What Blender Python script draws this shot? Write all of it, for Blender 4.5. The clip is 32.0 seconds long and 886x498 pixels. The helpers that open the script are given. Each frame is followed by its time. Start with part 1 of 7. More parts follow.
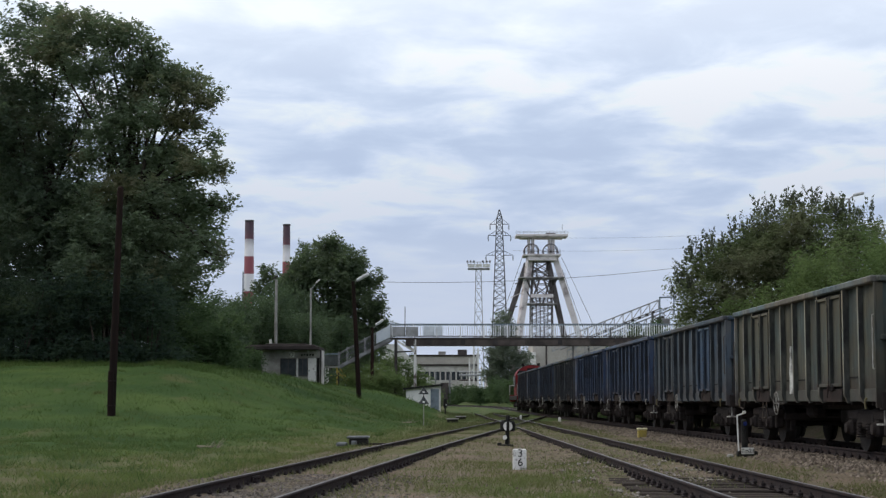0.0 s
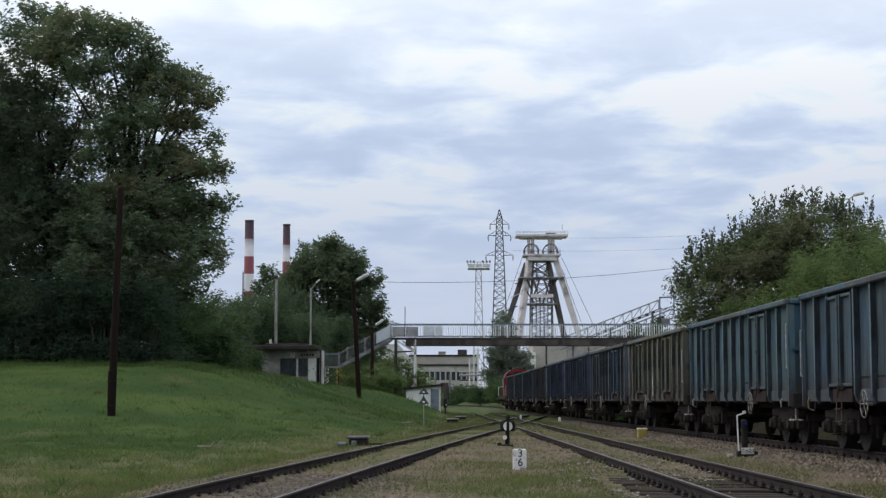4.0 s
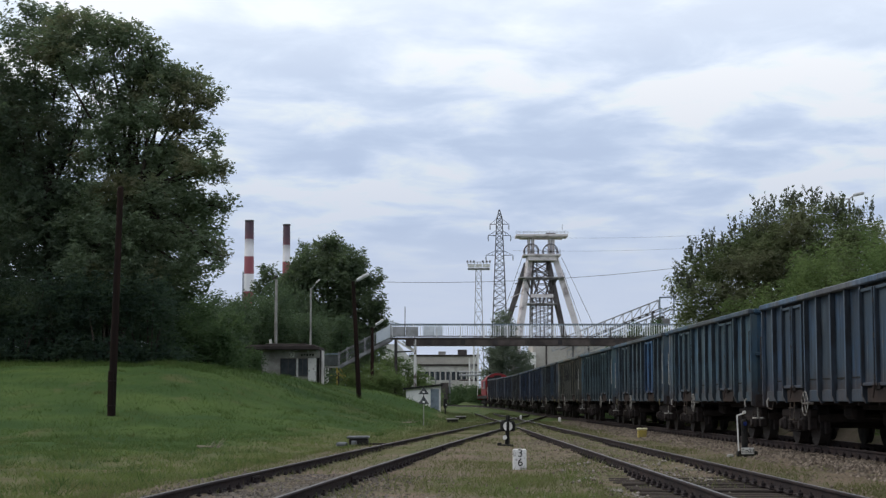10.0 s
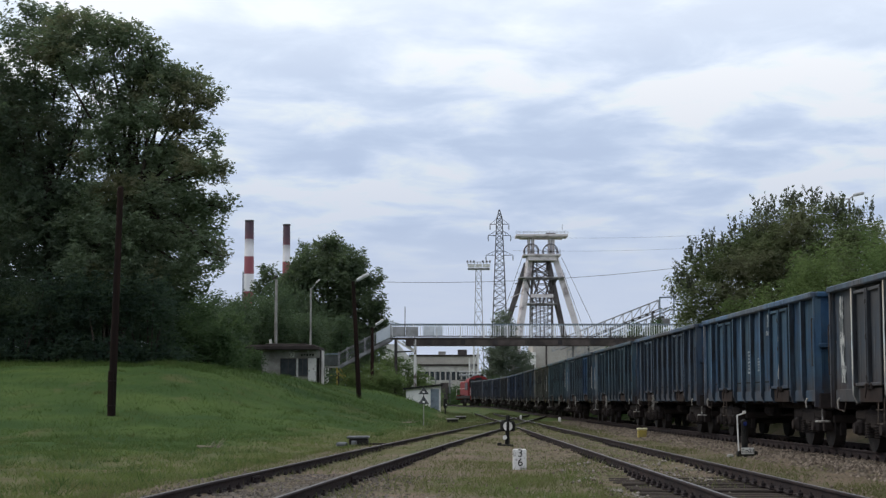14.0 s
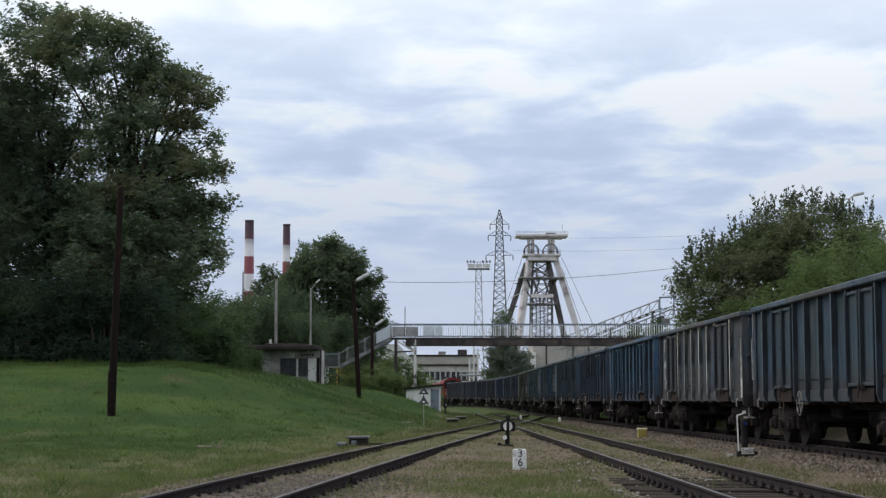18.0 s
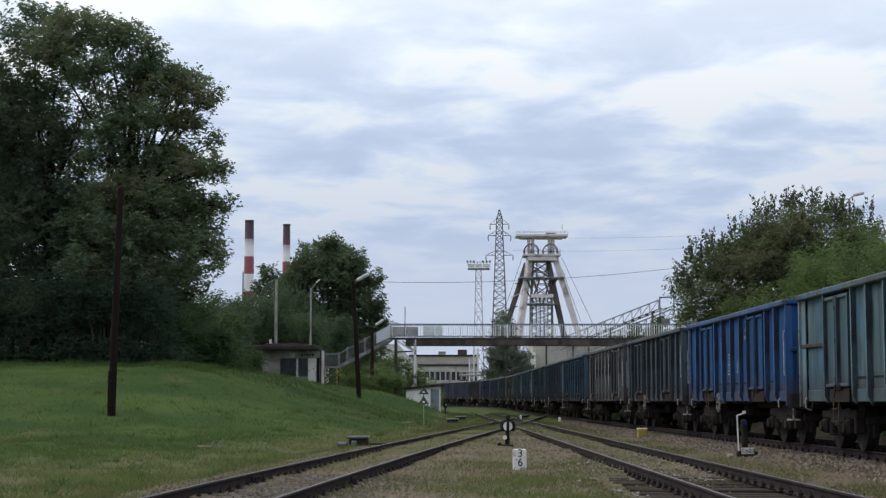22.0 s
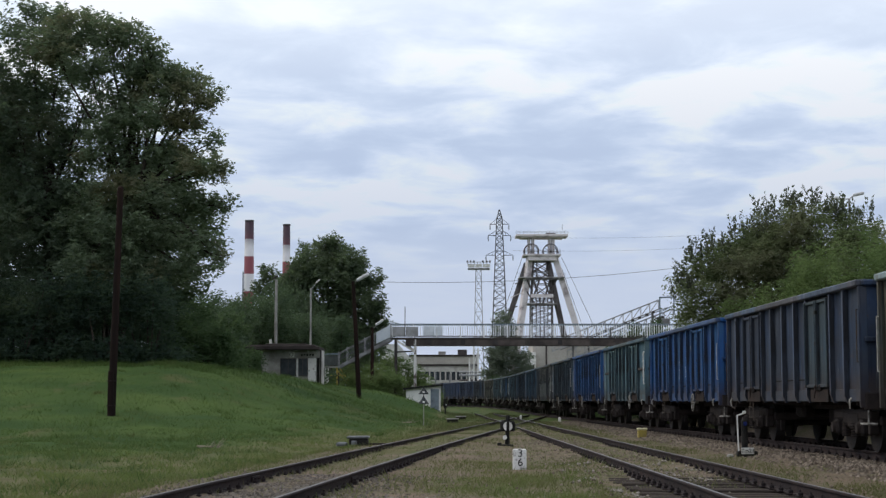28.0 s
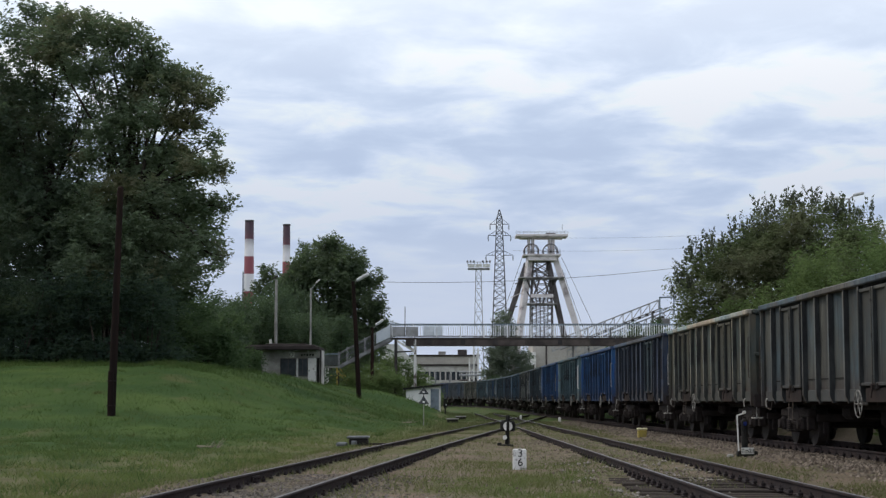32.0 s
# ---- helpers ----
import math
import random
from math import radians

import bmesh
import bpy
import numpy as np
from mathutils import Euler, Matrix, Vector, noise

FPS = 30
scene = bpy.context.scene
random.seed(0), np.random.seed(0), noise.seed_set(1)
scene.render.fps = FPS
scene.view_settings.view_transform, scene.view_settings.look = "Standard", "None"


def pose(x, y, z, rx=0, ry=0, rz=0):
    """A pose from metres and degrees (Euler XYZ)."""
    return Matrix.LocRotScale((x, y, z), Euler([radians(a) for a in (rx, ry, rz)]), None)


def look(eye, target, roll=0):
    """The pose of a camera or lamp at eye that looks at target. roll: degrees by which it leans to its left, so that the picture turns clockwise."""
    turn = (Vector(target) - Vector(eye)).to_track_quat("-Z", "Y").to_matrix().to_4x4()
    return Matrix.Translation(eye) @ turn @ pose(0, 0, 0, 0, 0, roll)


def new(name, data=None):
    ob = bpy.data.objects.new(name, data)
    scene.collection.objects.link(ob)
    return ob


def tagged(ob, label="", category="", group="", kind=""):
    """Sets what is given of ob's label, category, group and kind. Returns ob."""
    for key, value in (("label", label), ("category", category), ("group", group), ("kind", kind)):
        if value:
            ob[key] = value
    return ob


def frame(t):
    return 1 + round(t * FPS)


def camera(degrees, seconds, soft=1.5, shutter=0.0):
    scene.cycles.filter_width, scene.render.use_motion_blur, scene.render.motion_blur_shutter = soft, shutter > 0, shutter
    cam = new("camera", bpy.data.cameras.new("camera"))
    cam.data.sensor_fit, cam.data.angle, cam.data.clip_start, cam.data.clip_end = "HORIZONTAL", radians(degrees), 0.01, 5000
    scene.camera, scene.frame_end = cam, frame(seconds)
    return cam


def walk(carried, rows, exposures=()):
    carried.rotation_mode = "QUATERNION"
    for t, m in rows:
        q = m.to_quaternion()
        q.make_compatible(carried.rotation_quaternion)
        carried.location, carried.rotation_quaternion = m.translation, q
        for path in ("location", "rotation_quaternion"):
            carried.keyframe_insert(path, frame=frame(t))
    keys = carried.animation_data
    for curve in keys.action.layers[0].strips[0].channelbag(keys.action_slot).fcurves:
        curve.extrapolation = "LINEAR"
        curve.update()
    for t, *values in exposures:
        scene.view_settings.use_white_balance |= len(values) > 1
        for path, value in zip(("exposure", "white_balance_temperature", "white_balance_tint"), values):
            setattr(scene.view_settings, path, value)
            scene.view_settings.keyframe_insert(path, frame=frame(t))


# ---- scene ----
cam = camera(30.81, 32.0, soft=1.35)
EYE = 1.091
walk(cam, [(0.0, pose(0, 0, EYE, 95.365, 0, 0)), (32.0, pose(0, 0, EYE, 95.365, 0, 0))])

# ---- sky and sun ----
SUN_UP, SUN_TURN = 46.0, -62.0
world = bpy.data.worlds.new("sky")
scene.world = world
world.use_nodes = True


def sky_nodes():
    nt = world.node_tree
    nt.nodes.clear()
    N = lambda kind: nt.nodes.new(kind)
    L = nt.links.new
    out, bg = N("ShaderNodeOutputWorld"), N("ShaderNodeBackground")
    sky = N("ShaderNodeTexSky")
    sky.sky_type, sky.sun_disc = "NISHITA", False
    sky.sun_elevation, sky.sun_rotation = radians(SUN_UP), radians(SUN_TURN)
    tint = N("ShaderNodeVectorMath")
    tint.operation = "SCALE"
    tint.inputs["Scale"].default_value = 0.10
    L(sky.outputs[0], tint.inputs[0])
    co, sep = N("ShaderNodeTexCoord"), N("ShaderNodeSeparateXYZ")
    L(co.outputs["Generated"], sep.inputs[0])

    def maths(op, a, b):
        n = N("ShaderNodeMath")
        n.operation = op
        for i, v in enumerate((a, b)):
            if isinstance(v, (int, float)):
                n.inputs[i].default_value = v
            else:
                L(v, n.inputs[i])
        return n.outputs[0]

    up = maths("MAXIMUM", sep.outputs[2], 0.0)
    deep = maths("ADD", up, 0.10)
    cx, cy = maths("DIVIDE", sep.outputs[0], deep), maths("DIVIDE", sep.outputs[1], deep)
    flat = N("ShaderNodeCombineXYZ")
    L(cx, flat.inputs[0]), L(cy, flat.inputs[1])

    def clouds(scale, stretch, offset, detail, rough):
        m, n = N("ShaderNodeMapping"), N("ShaderNodeTexNoise")
        m.inputs["Scale"].default_value = (scale * stretch, scale, 1)
        m.inputs["Location"].default_value = offset
        m.inputs["Rotation"].default_value = (0, 0, radians(-7))
        n.inputs["Scale"].default_value, n.inputs["Detail"].default_value = 1.0, detail
        n.inputs["Roughness"].default_value, n.inputs["Distortion"].default_value = rough, 0.3
        L(flat.outputs[0], m.inputs[0]), L(m.outputs[0], n.inputs["Vector"])
        return n.outputs[0]

    big = clouds(1.6, 1.10, (3.1, 0.4, 0), 3, 0.42)
    fine = clouds(3.6, 1.15, (7.7, 2.2, 0), 5, 0.56)
    mixed = maths("ADD", maths("MULTIPLY", big, 0.55), maths("MULTIPLY", fine, 0.45))
    ramp = N("ShaderNodeValToRGB")
    ramp.color_ramp.interpolation = "B_SPLINE"
    e = ramp.color_ramp.elements
    e[0].position, e[0].color = 0.40, (0.275, 0.42, 0.70, 1)
    e[1].position, e[1].color = 0.60, (1.22, 1.26, 1.34, 1)
    mid = e.new(0.49)
    mid.color = (0.458, 0.63, 0.905, 1)
    L(mixed, ramp.inputs[0])
    # the sheet of cloud grows thinner and brighter with height, and palest just over the horizon
    lift = N("ShaderNodeMapRange")
    lift.inputs["From Min"].default_value, lift.inputs["From Max"].default_value = 0.10, 0.26
    lift.inputs["To Min"].default_value, lift.inputs["To Max"].default_value = 0.0, 0.72
    L(up, lift.inputs["Value"])
    high = N("ShaderNodeMixRGB")
    high.inputs[2].default_value = (1.17, 1.23, 1.33, 1)
    L(lift.outputs[0], high.inputs[0]), L(ramp.outputs[0], high.inputs[1])
    low = N("ShaderNodeMapRange")
    low.inputs["From Min"].default_value, low.inputs["From Max"].default_value = 0.07, 0.22
    low.inputs["To Min"].default_value, low.inputs["To Max"].default_value = 0.97, 0.0
    L(up, low.inputs["Value"])
    haze = N("ShaderNodeMixRGB")
    haze.inputs[2].default_value = (0.600, 0.682, 0.865, 1)
    L(low.outputs[0], haze.inputs[0]), L(high.outputs[0], haze.inputs[1])
    cover = N("ShaderNodeMixRGB")
    cover.inputs[0].default_value = 0.93
    L(tint.outputs[0], cover.inputs[1]), L(haze.outputs[0], cover.inputs[2])
    L(cover.outputs[0], bg.inputs["Color"])
    bg.inputs["Strength"].default_value = 0.92
    L(bg.outputs[0], out.inputs[0])


sky_nodes()
sun = new("sun", bpy.data.lights.new("sun", "SUN"))
sun.data.energy, sun.data.angle, sun.data.color = 1.28, radians(26), (1.0, 0.905, 0.75)
sun.matrix_world = look((0, 0, 60), (-58 * math.sin(radians(SUN_TURN)), -58 * math.cos(radians(SUN_TURN)), 0))

# ---- materials ----


class Nodes:
    """A small shorthand for node materials."""

    def __init__(self, name):
        self.mat = bpy.data.materials.new(name)
        self.mat.use_nodes = True
        self.nt = self.mat.node_tree
        self.bsdf = self.nt.nodes["Principled BSDF"]
        self.co = self.add("ShaderNodeTexCoord")

    def add(self, kind):
        return self.nt.nodes.new(kind)

    def put(self, value, socket):
        if isinstance(value, bpy.types.NodeSocket):
            self.nt.links.new(value, socket)
        elif isinstance(value, (tuple, list)) and len(value) == 3 and socket.type == "RGBA":
            socket.default_value = (*value, 1)
        else:
            socket.default_value = value

    def noise(self, scale, detail=4, rough=0.55, stretch=(1, 1, 1), space="Object"):
        m, n = self.add("ShaderNodeMapping"), self.add("ShaderNodeTexNoise")
        m.inputs["Scale"].default_value = stretch
        self.put(self.co.outputs[space], m.inputs[0])
        self.put(m.outputs[0], n.inputs["Vector"])
        n.inputs["Scale"].default_value, n.inputs["Detail"].default_value, n.inputs["Roughness"].default_value = scale, detail, rough
        return n.outputs[0]

    def ramp(self, fac, a, b):
        n = self.add("ShaderNodeMapRange")
        n.interpolation_type = "SMOOTHSTEP"
        n.inputs["From Min"].default_value, n.inputs["From Max"].default_value = a, b
        self.put(fac, n.inputs["Value"])
        return n.outputs[0]

    def mix(self, fac, a, b, kind="MIX"):
        n = self.add("ShaderNodeMixRGB")
        n.blend_type = kind
        for v, s in zip((fac, a, b), n.inputs):
            self.put(v, s)
        return n.outputs[0]

    def maths(self, op, a, b=0.0):
        n = self.add("ShaderNodeMath")
        n.operation = op
        self.put(a, n.inputs[0]), self.put(b, n.inputs[1])
        return n.outputs[0]

    def info(self, which):
        return self.add("ShaderNodeObjectInfo").outputs[which]

    def island(self):
        return self.add("ShaderNodeNewGeometry").outputs["Random Per Island"]

    def height(self):
        s = self.add("ShaderNodeSeparateXYZ")
        self.put(self.co.outputs["Object"], s.inputs[0])
        return s.outputs[2]

    def done(self, colour, rough=0.8, metal=0.0, bump=None, depth=0.02, strength=0.5):
        self.put(colour, self.bsdf.inputs["Base Color"])
        self.put(rough, self.bsdf.inputs["Roughness"])
        self.put(metal, self.bsdf.inputs["Metallic"])
        if bump is not None:
            b = self.add("ShaderNodeBump")
            b.inputs["Strength"].default_value, b.inputs["Distance"].default_value = strength, depth
            self.put(bump, b.inputs["Height"])
            self.put(b.outputs[0], self.bsdf.inputs["Normal"])
        return self.mat


def surface(name, colour, other, scale=3.0, rough=0.8, metal=0.0, grain=40.0, depth=0.01, spread=(0.35, 0.65), stretch=(1, 1, 1), gloss=0.4):
    """A weathered surface: two colours in stains, and a fine grain."""
    n = Nodes(name)
    n.bsdf.inputs["Specular IOR Level"].default_value = gloss
    stains = n.ramp(n.noise(scale, 5, 0.6, stretch), *spread)
    fine = n.noise(grain, 3, 0.6)
    c = n.mix(stains, colour, other)
    c = n.mix(0.35, c, n.mix(fine, (0.25, 0.25, 0.25), (0.9, 0.9, 0.9)), "OVERLAY")
    return n.done(c, rough, metal, fine, depth, 0.5)


def wagon_paint():
    n = Nodes("wagon_paint")
    coat = n.info("Color")
    # repainted and bleached areas differ in hue
    hue = n.ramp(n.noise(0.55, 4, 0.6, (1.0, 1.0, 0.8)), 0.40, 0.62)
    base = n.mix(hue, n.mix(1.0, coat, (1.22, 1.02, 0.88), "MULTIPLY"), n.mix(1.0, coat, (0.70, 0.95, 1.20), "MULTIPLY"))
    # chalky fading, runs of soot, patches of rust, and a rusted foot
    fade = n.ramp(n.noise(0.8, 5, 0.65, (1.0, 1.0, 0.6)), 0.38, 0.72)
    bloom = n.mix(1.0, base, (1.75, 1.75, 1.70), "MULTIPLY")
    c = n.mix(n.maths("MULTIPLY", fade, 0.85), base, n.mix(0.07, bloom, (0.17, 0.18, 0.17)))
    streak = n.ramp(n.noise(4.5, 5, 0.65, (1.0, 1.0, 0.10)), 0.46, 0.68)
    c = n.mix(n.maths("MULTIPLY", streak, 0.75), c, n.mix(1.0, coat, (0.40, 0.40, 0.42), "MULTIPLY"))
    soot = n.ramp(n.noise(1.1, 5, 0.7), 0.52, 0.72)
    c = n.mix(n.maths("MULTIPLY", soot, 0.35), c, (0.030, 0.028, 0.027))
    rust = n.ramp(n.noise(2.8, 6, 0.72), 0.60, 0.68)
    c = n.mix(n.maths("MULTIPLY", rust, 0.7), c, (0.082, 0.045, 0.028))
    low = n.ramp(n.maths("ADD", n.height(), n.maths("MULTIPLY", n.noise(3.0, 5, 0.65), 0.8)), 2.1, 1.45)
    c = n.mix(n.maths("MULTIPLY", low, 0.80), c, (0.044, 0.031, 0.027))
    drip = n.ramp(n.noise(11.0, 4, 0.6, (1.0, 1.0, 0.05)), 0.56, 0.64)
    c = n.mix(n.maths("MULTIPLY", drip, 0.6), c, n.mix(1.0, coat, (0.34, 0.33, 0.36), "MULTIPLY"))
    wash = n.ramp(n.noise(8.0, 4, 0.65, (1.0, 1.0, 0.07)), 0.60, 0.70)
    c = n.mix(n.maths("MULTIPLY", wash, 0.38), c, (0.20, 0.20, 0.19))
    scrape = n.ramp(n.noise(7.0, 4, 0.7, (1.0, 1.0, 0.35)), 0.70, 0.76)
    c = n.mix(n.maths("MULTIPLY", scrape, 0.5), c, (0.26, 0.25, 0.22))
    bare = n.maths("SUBTRACT", 1.0, n.info("Alpha"))
    flake = n.ramp(n.maths("ADD", n.noise(2.6, 6, 0.75, (1.0, 1.0, 0.22)), n.maths("MULTIPLY", bare, 0.16)), 0.66, 0.72)
    c = n.mix(n.maths("MULTIPLY", flake, 0.75), c, (0.42, 0.43, 0.41))
    tone = n.mix(n.info("Random"), (0.74, 0.74, 0.74), (1.14, 1.14, 1.14))
    c = n.mix(1.0, c, tone, "MULTIPLY")
    n.bsdf.inputs["Specular IOR Level"].default_value = 0.28
    return n.done(c, 0.66, 0.0, n.noise(1.6, 3), 0.03, 0.5)


def shaded_web_paint():
    """The coat darkened, so its colour carries the shade on rib webs and rim sides."""
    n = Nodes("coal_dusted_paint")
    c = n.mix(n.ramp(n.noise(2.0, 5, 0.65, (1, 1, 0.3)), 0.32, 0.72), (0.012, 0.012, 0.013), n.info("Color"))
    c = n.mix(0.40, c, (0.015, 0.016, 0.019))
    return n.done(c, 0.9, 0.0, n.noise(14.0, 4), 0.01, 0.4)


def leafy(name, dark, light, dry=(0.16, 0.11, 0.04), dryness=0.12, scale=0.22, patch=(0.60, 0.72), gloss=0.10):
    n = Nodes(name)
    mass = n.ramp(n.noise(0.55, 4, 0.6), 0.30, 0.70)
    c = n.mix(n.maths("ADD", n.maths("MULTIPLY", mass, 0.62), n.maths("MULTIPLY", n.island(), 0.38)), dark, light)
    spots = n.ramp(n.noise(scale, 4, 0.6), *patch)
    c = n.mix(n.maths("MULTIPLY", spots, dryness * 4), c, dry)
    m = n.done(c, 0.52)
    n.bsdf.inputs["Specular IOR Level"].default_value = gloss
    glow = n.add("ShaderNodeBsdfTranslucent")
    n.put(n.mix(0.5, c, (0.14, 0.205, 0.075)), glow.inputs[0])
    mix = n.add("ShaderNodeMixShader")
    mix.inputs[0].default_value = 0.48
    n.nt.links.new(n.bsdf.outputs[0], mix.inputs[1])
    n.nt.links.new(glow.outputs[0], mix.inputs[2])
    n.nt.links.new(mix.outputs[0], n.nt.nodes["Material Output"].inputs[0])
    return m


def ground_material():
    n = Nodes("ground_cover")
    at = n.add("ShaderNodeAttribute")
    at.attribute_name = "lawn"
    edge = n.maths("ADD", at.outputs["Fac"], n.maths("MULTIPLY", n.maths("SUBTRACT", n.noise(0.55, 5, 0.62), 0.5), 1.5))
    lawn = n.ramp(edge, 0.32, 0.68)
    tone = n.noise(0.16, 4, 0.6)
    thin = n.add("ShaderNodeAttribute")
    thin.attribute_name = "thin"
    poor = n.ramp(n.maths("ADD", thin.outputs["Fac"], n.maths("MULTIPLY", n.maths("SUBTRACT", n.noise(0.5, 5, 0.65, (1, 0.45, 1)), 0.5), 1.6)), 0.25, 0.75)
    lush = n.mix(n.ramp(tone, 0.35, 0.68), (0.026, 0.060, 0.013), (0.060, 0.098, 0.022))
    lean = n.mix(n.ramp(n.noise(0.8, 5, 0.7), 0.36, 0.64), (0.088, 0.106, 0.038), (0.142, 0.122, 0.070))
    grass = n.mix(poor, lush, lean)
    grass = n.mix(n.maths("MULTIPLY", n.ramp(n.noise(0.35, 5, 0.65, (1, 0.5, 1)), 0.56, 0.70), 0.55), grass, (0.115, 0.098, 0.048))
    grass = n.mix(n.maths("MULTIPLY", n.ramp(n.noise(1.6, 5, 0.7), 0.52, 0.70), 0.42), grass, (0.020, 0.042, 0.012))
    soil = n.mix(n.ramp(n.noise(0.9, 5, 0.65), 0.35, 0.65), (0.170, 0.127, 0.094), (0.124, 0.100, 0.068))
    soil = n.mix(n.maths("MULTIPLY", n.ramp(n.noise(14.0, 4, 0.7), 0.5, 0.72), 0.6), soil, (0.225, 0.190, 0.145))
    soil = n.mix(n.maths("MULTIPLY", n.ramp(n.noise(0.42, 5, 0.7), 0.46, 0.62), 0.55), soil, (0.080, 0.094, 0.032))
    c = n.mix(lawn, soil, grass)
    # grit and litter
    grit = n.noise(26.0, 3, 0.75)
    c = n.mix(n.maths("MULTIPLY", n.ramp(grit, 0.56, 0.66), n.maths("SUBTRACT", 0.45, n.maths("MULTIPLY", lawn, 0.35))), c, (0.27, 0.23, 0.18))
    c = n.mix(n.maths("MULTIPLY", n.ramp(grit, 0.44, 0.34), 0.55), c, (0.040, 0.034, 0.022))
    n.bsdf.inputs["Specular IOR Level"].default_value = 0.08
    return n.done(c, 0.95, 0.0, n.noise(11.0, 6, 0.7), 0.05, 0.8)


def chimney_material():
    n = Nodes("banded_chimney")
    top = n.maths("SUBTRACT", 149.0, n.height())
    band = n.maths("GREATER_THAN", n.maths("FRACT", n.maths("DIVIDE", n.maths("MAXIMUM", n.maths("SUBTRACT", top, 3.6), 0.0), 28.4)), 0.5)
    c = n.mix(band, (0.20, 0.056, 0.068), (0.56, 0.55, 0.56))
    soot = n.ramp(n.maths("ADD", top, n.maths("MULTIPLY", n.noise(0.1), 14.0)), 36.0, 16.0)
    c = n.mix(n.maths("MULTIPLY", soot, 0.85), c, (0.024, 0.024, 0.036))
    return n.done(c, 0.9)


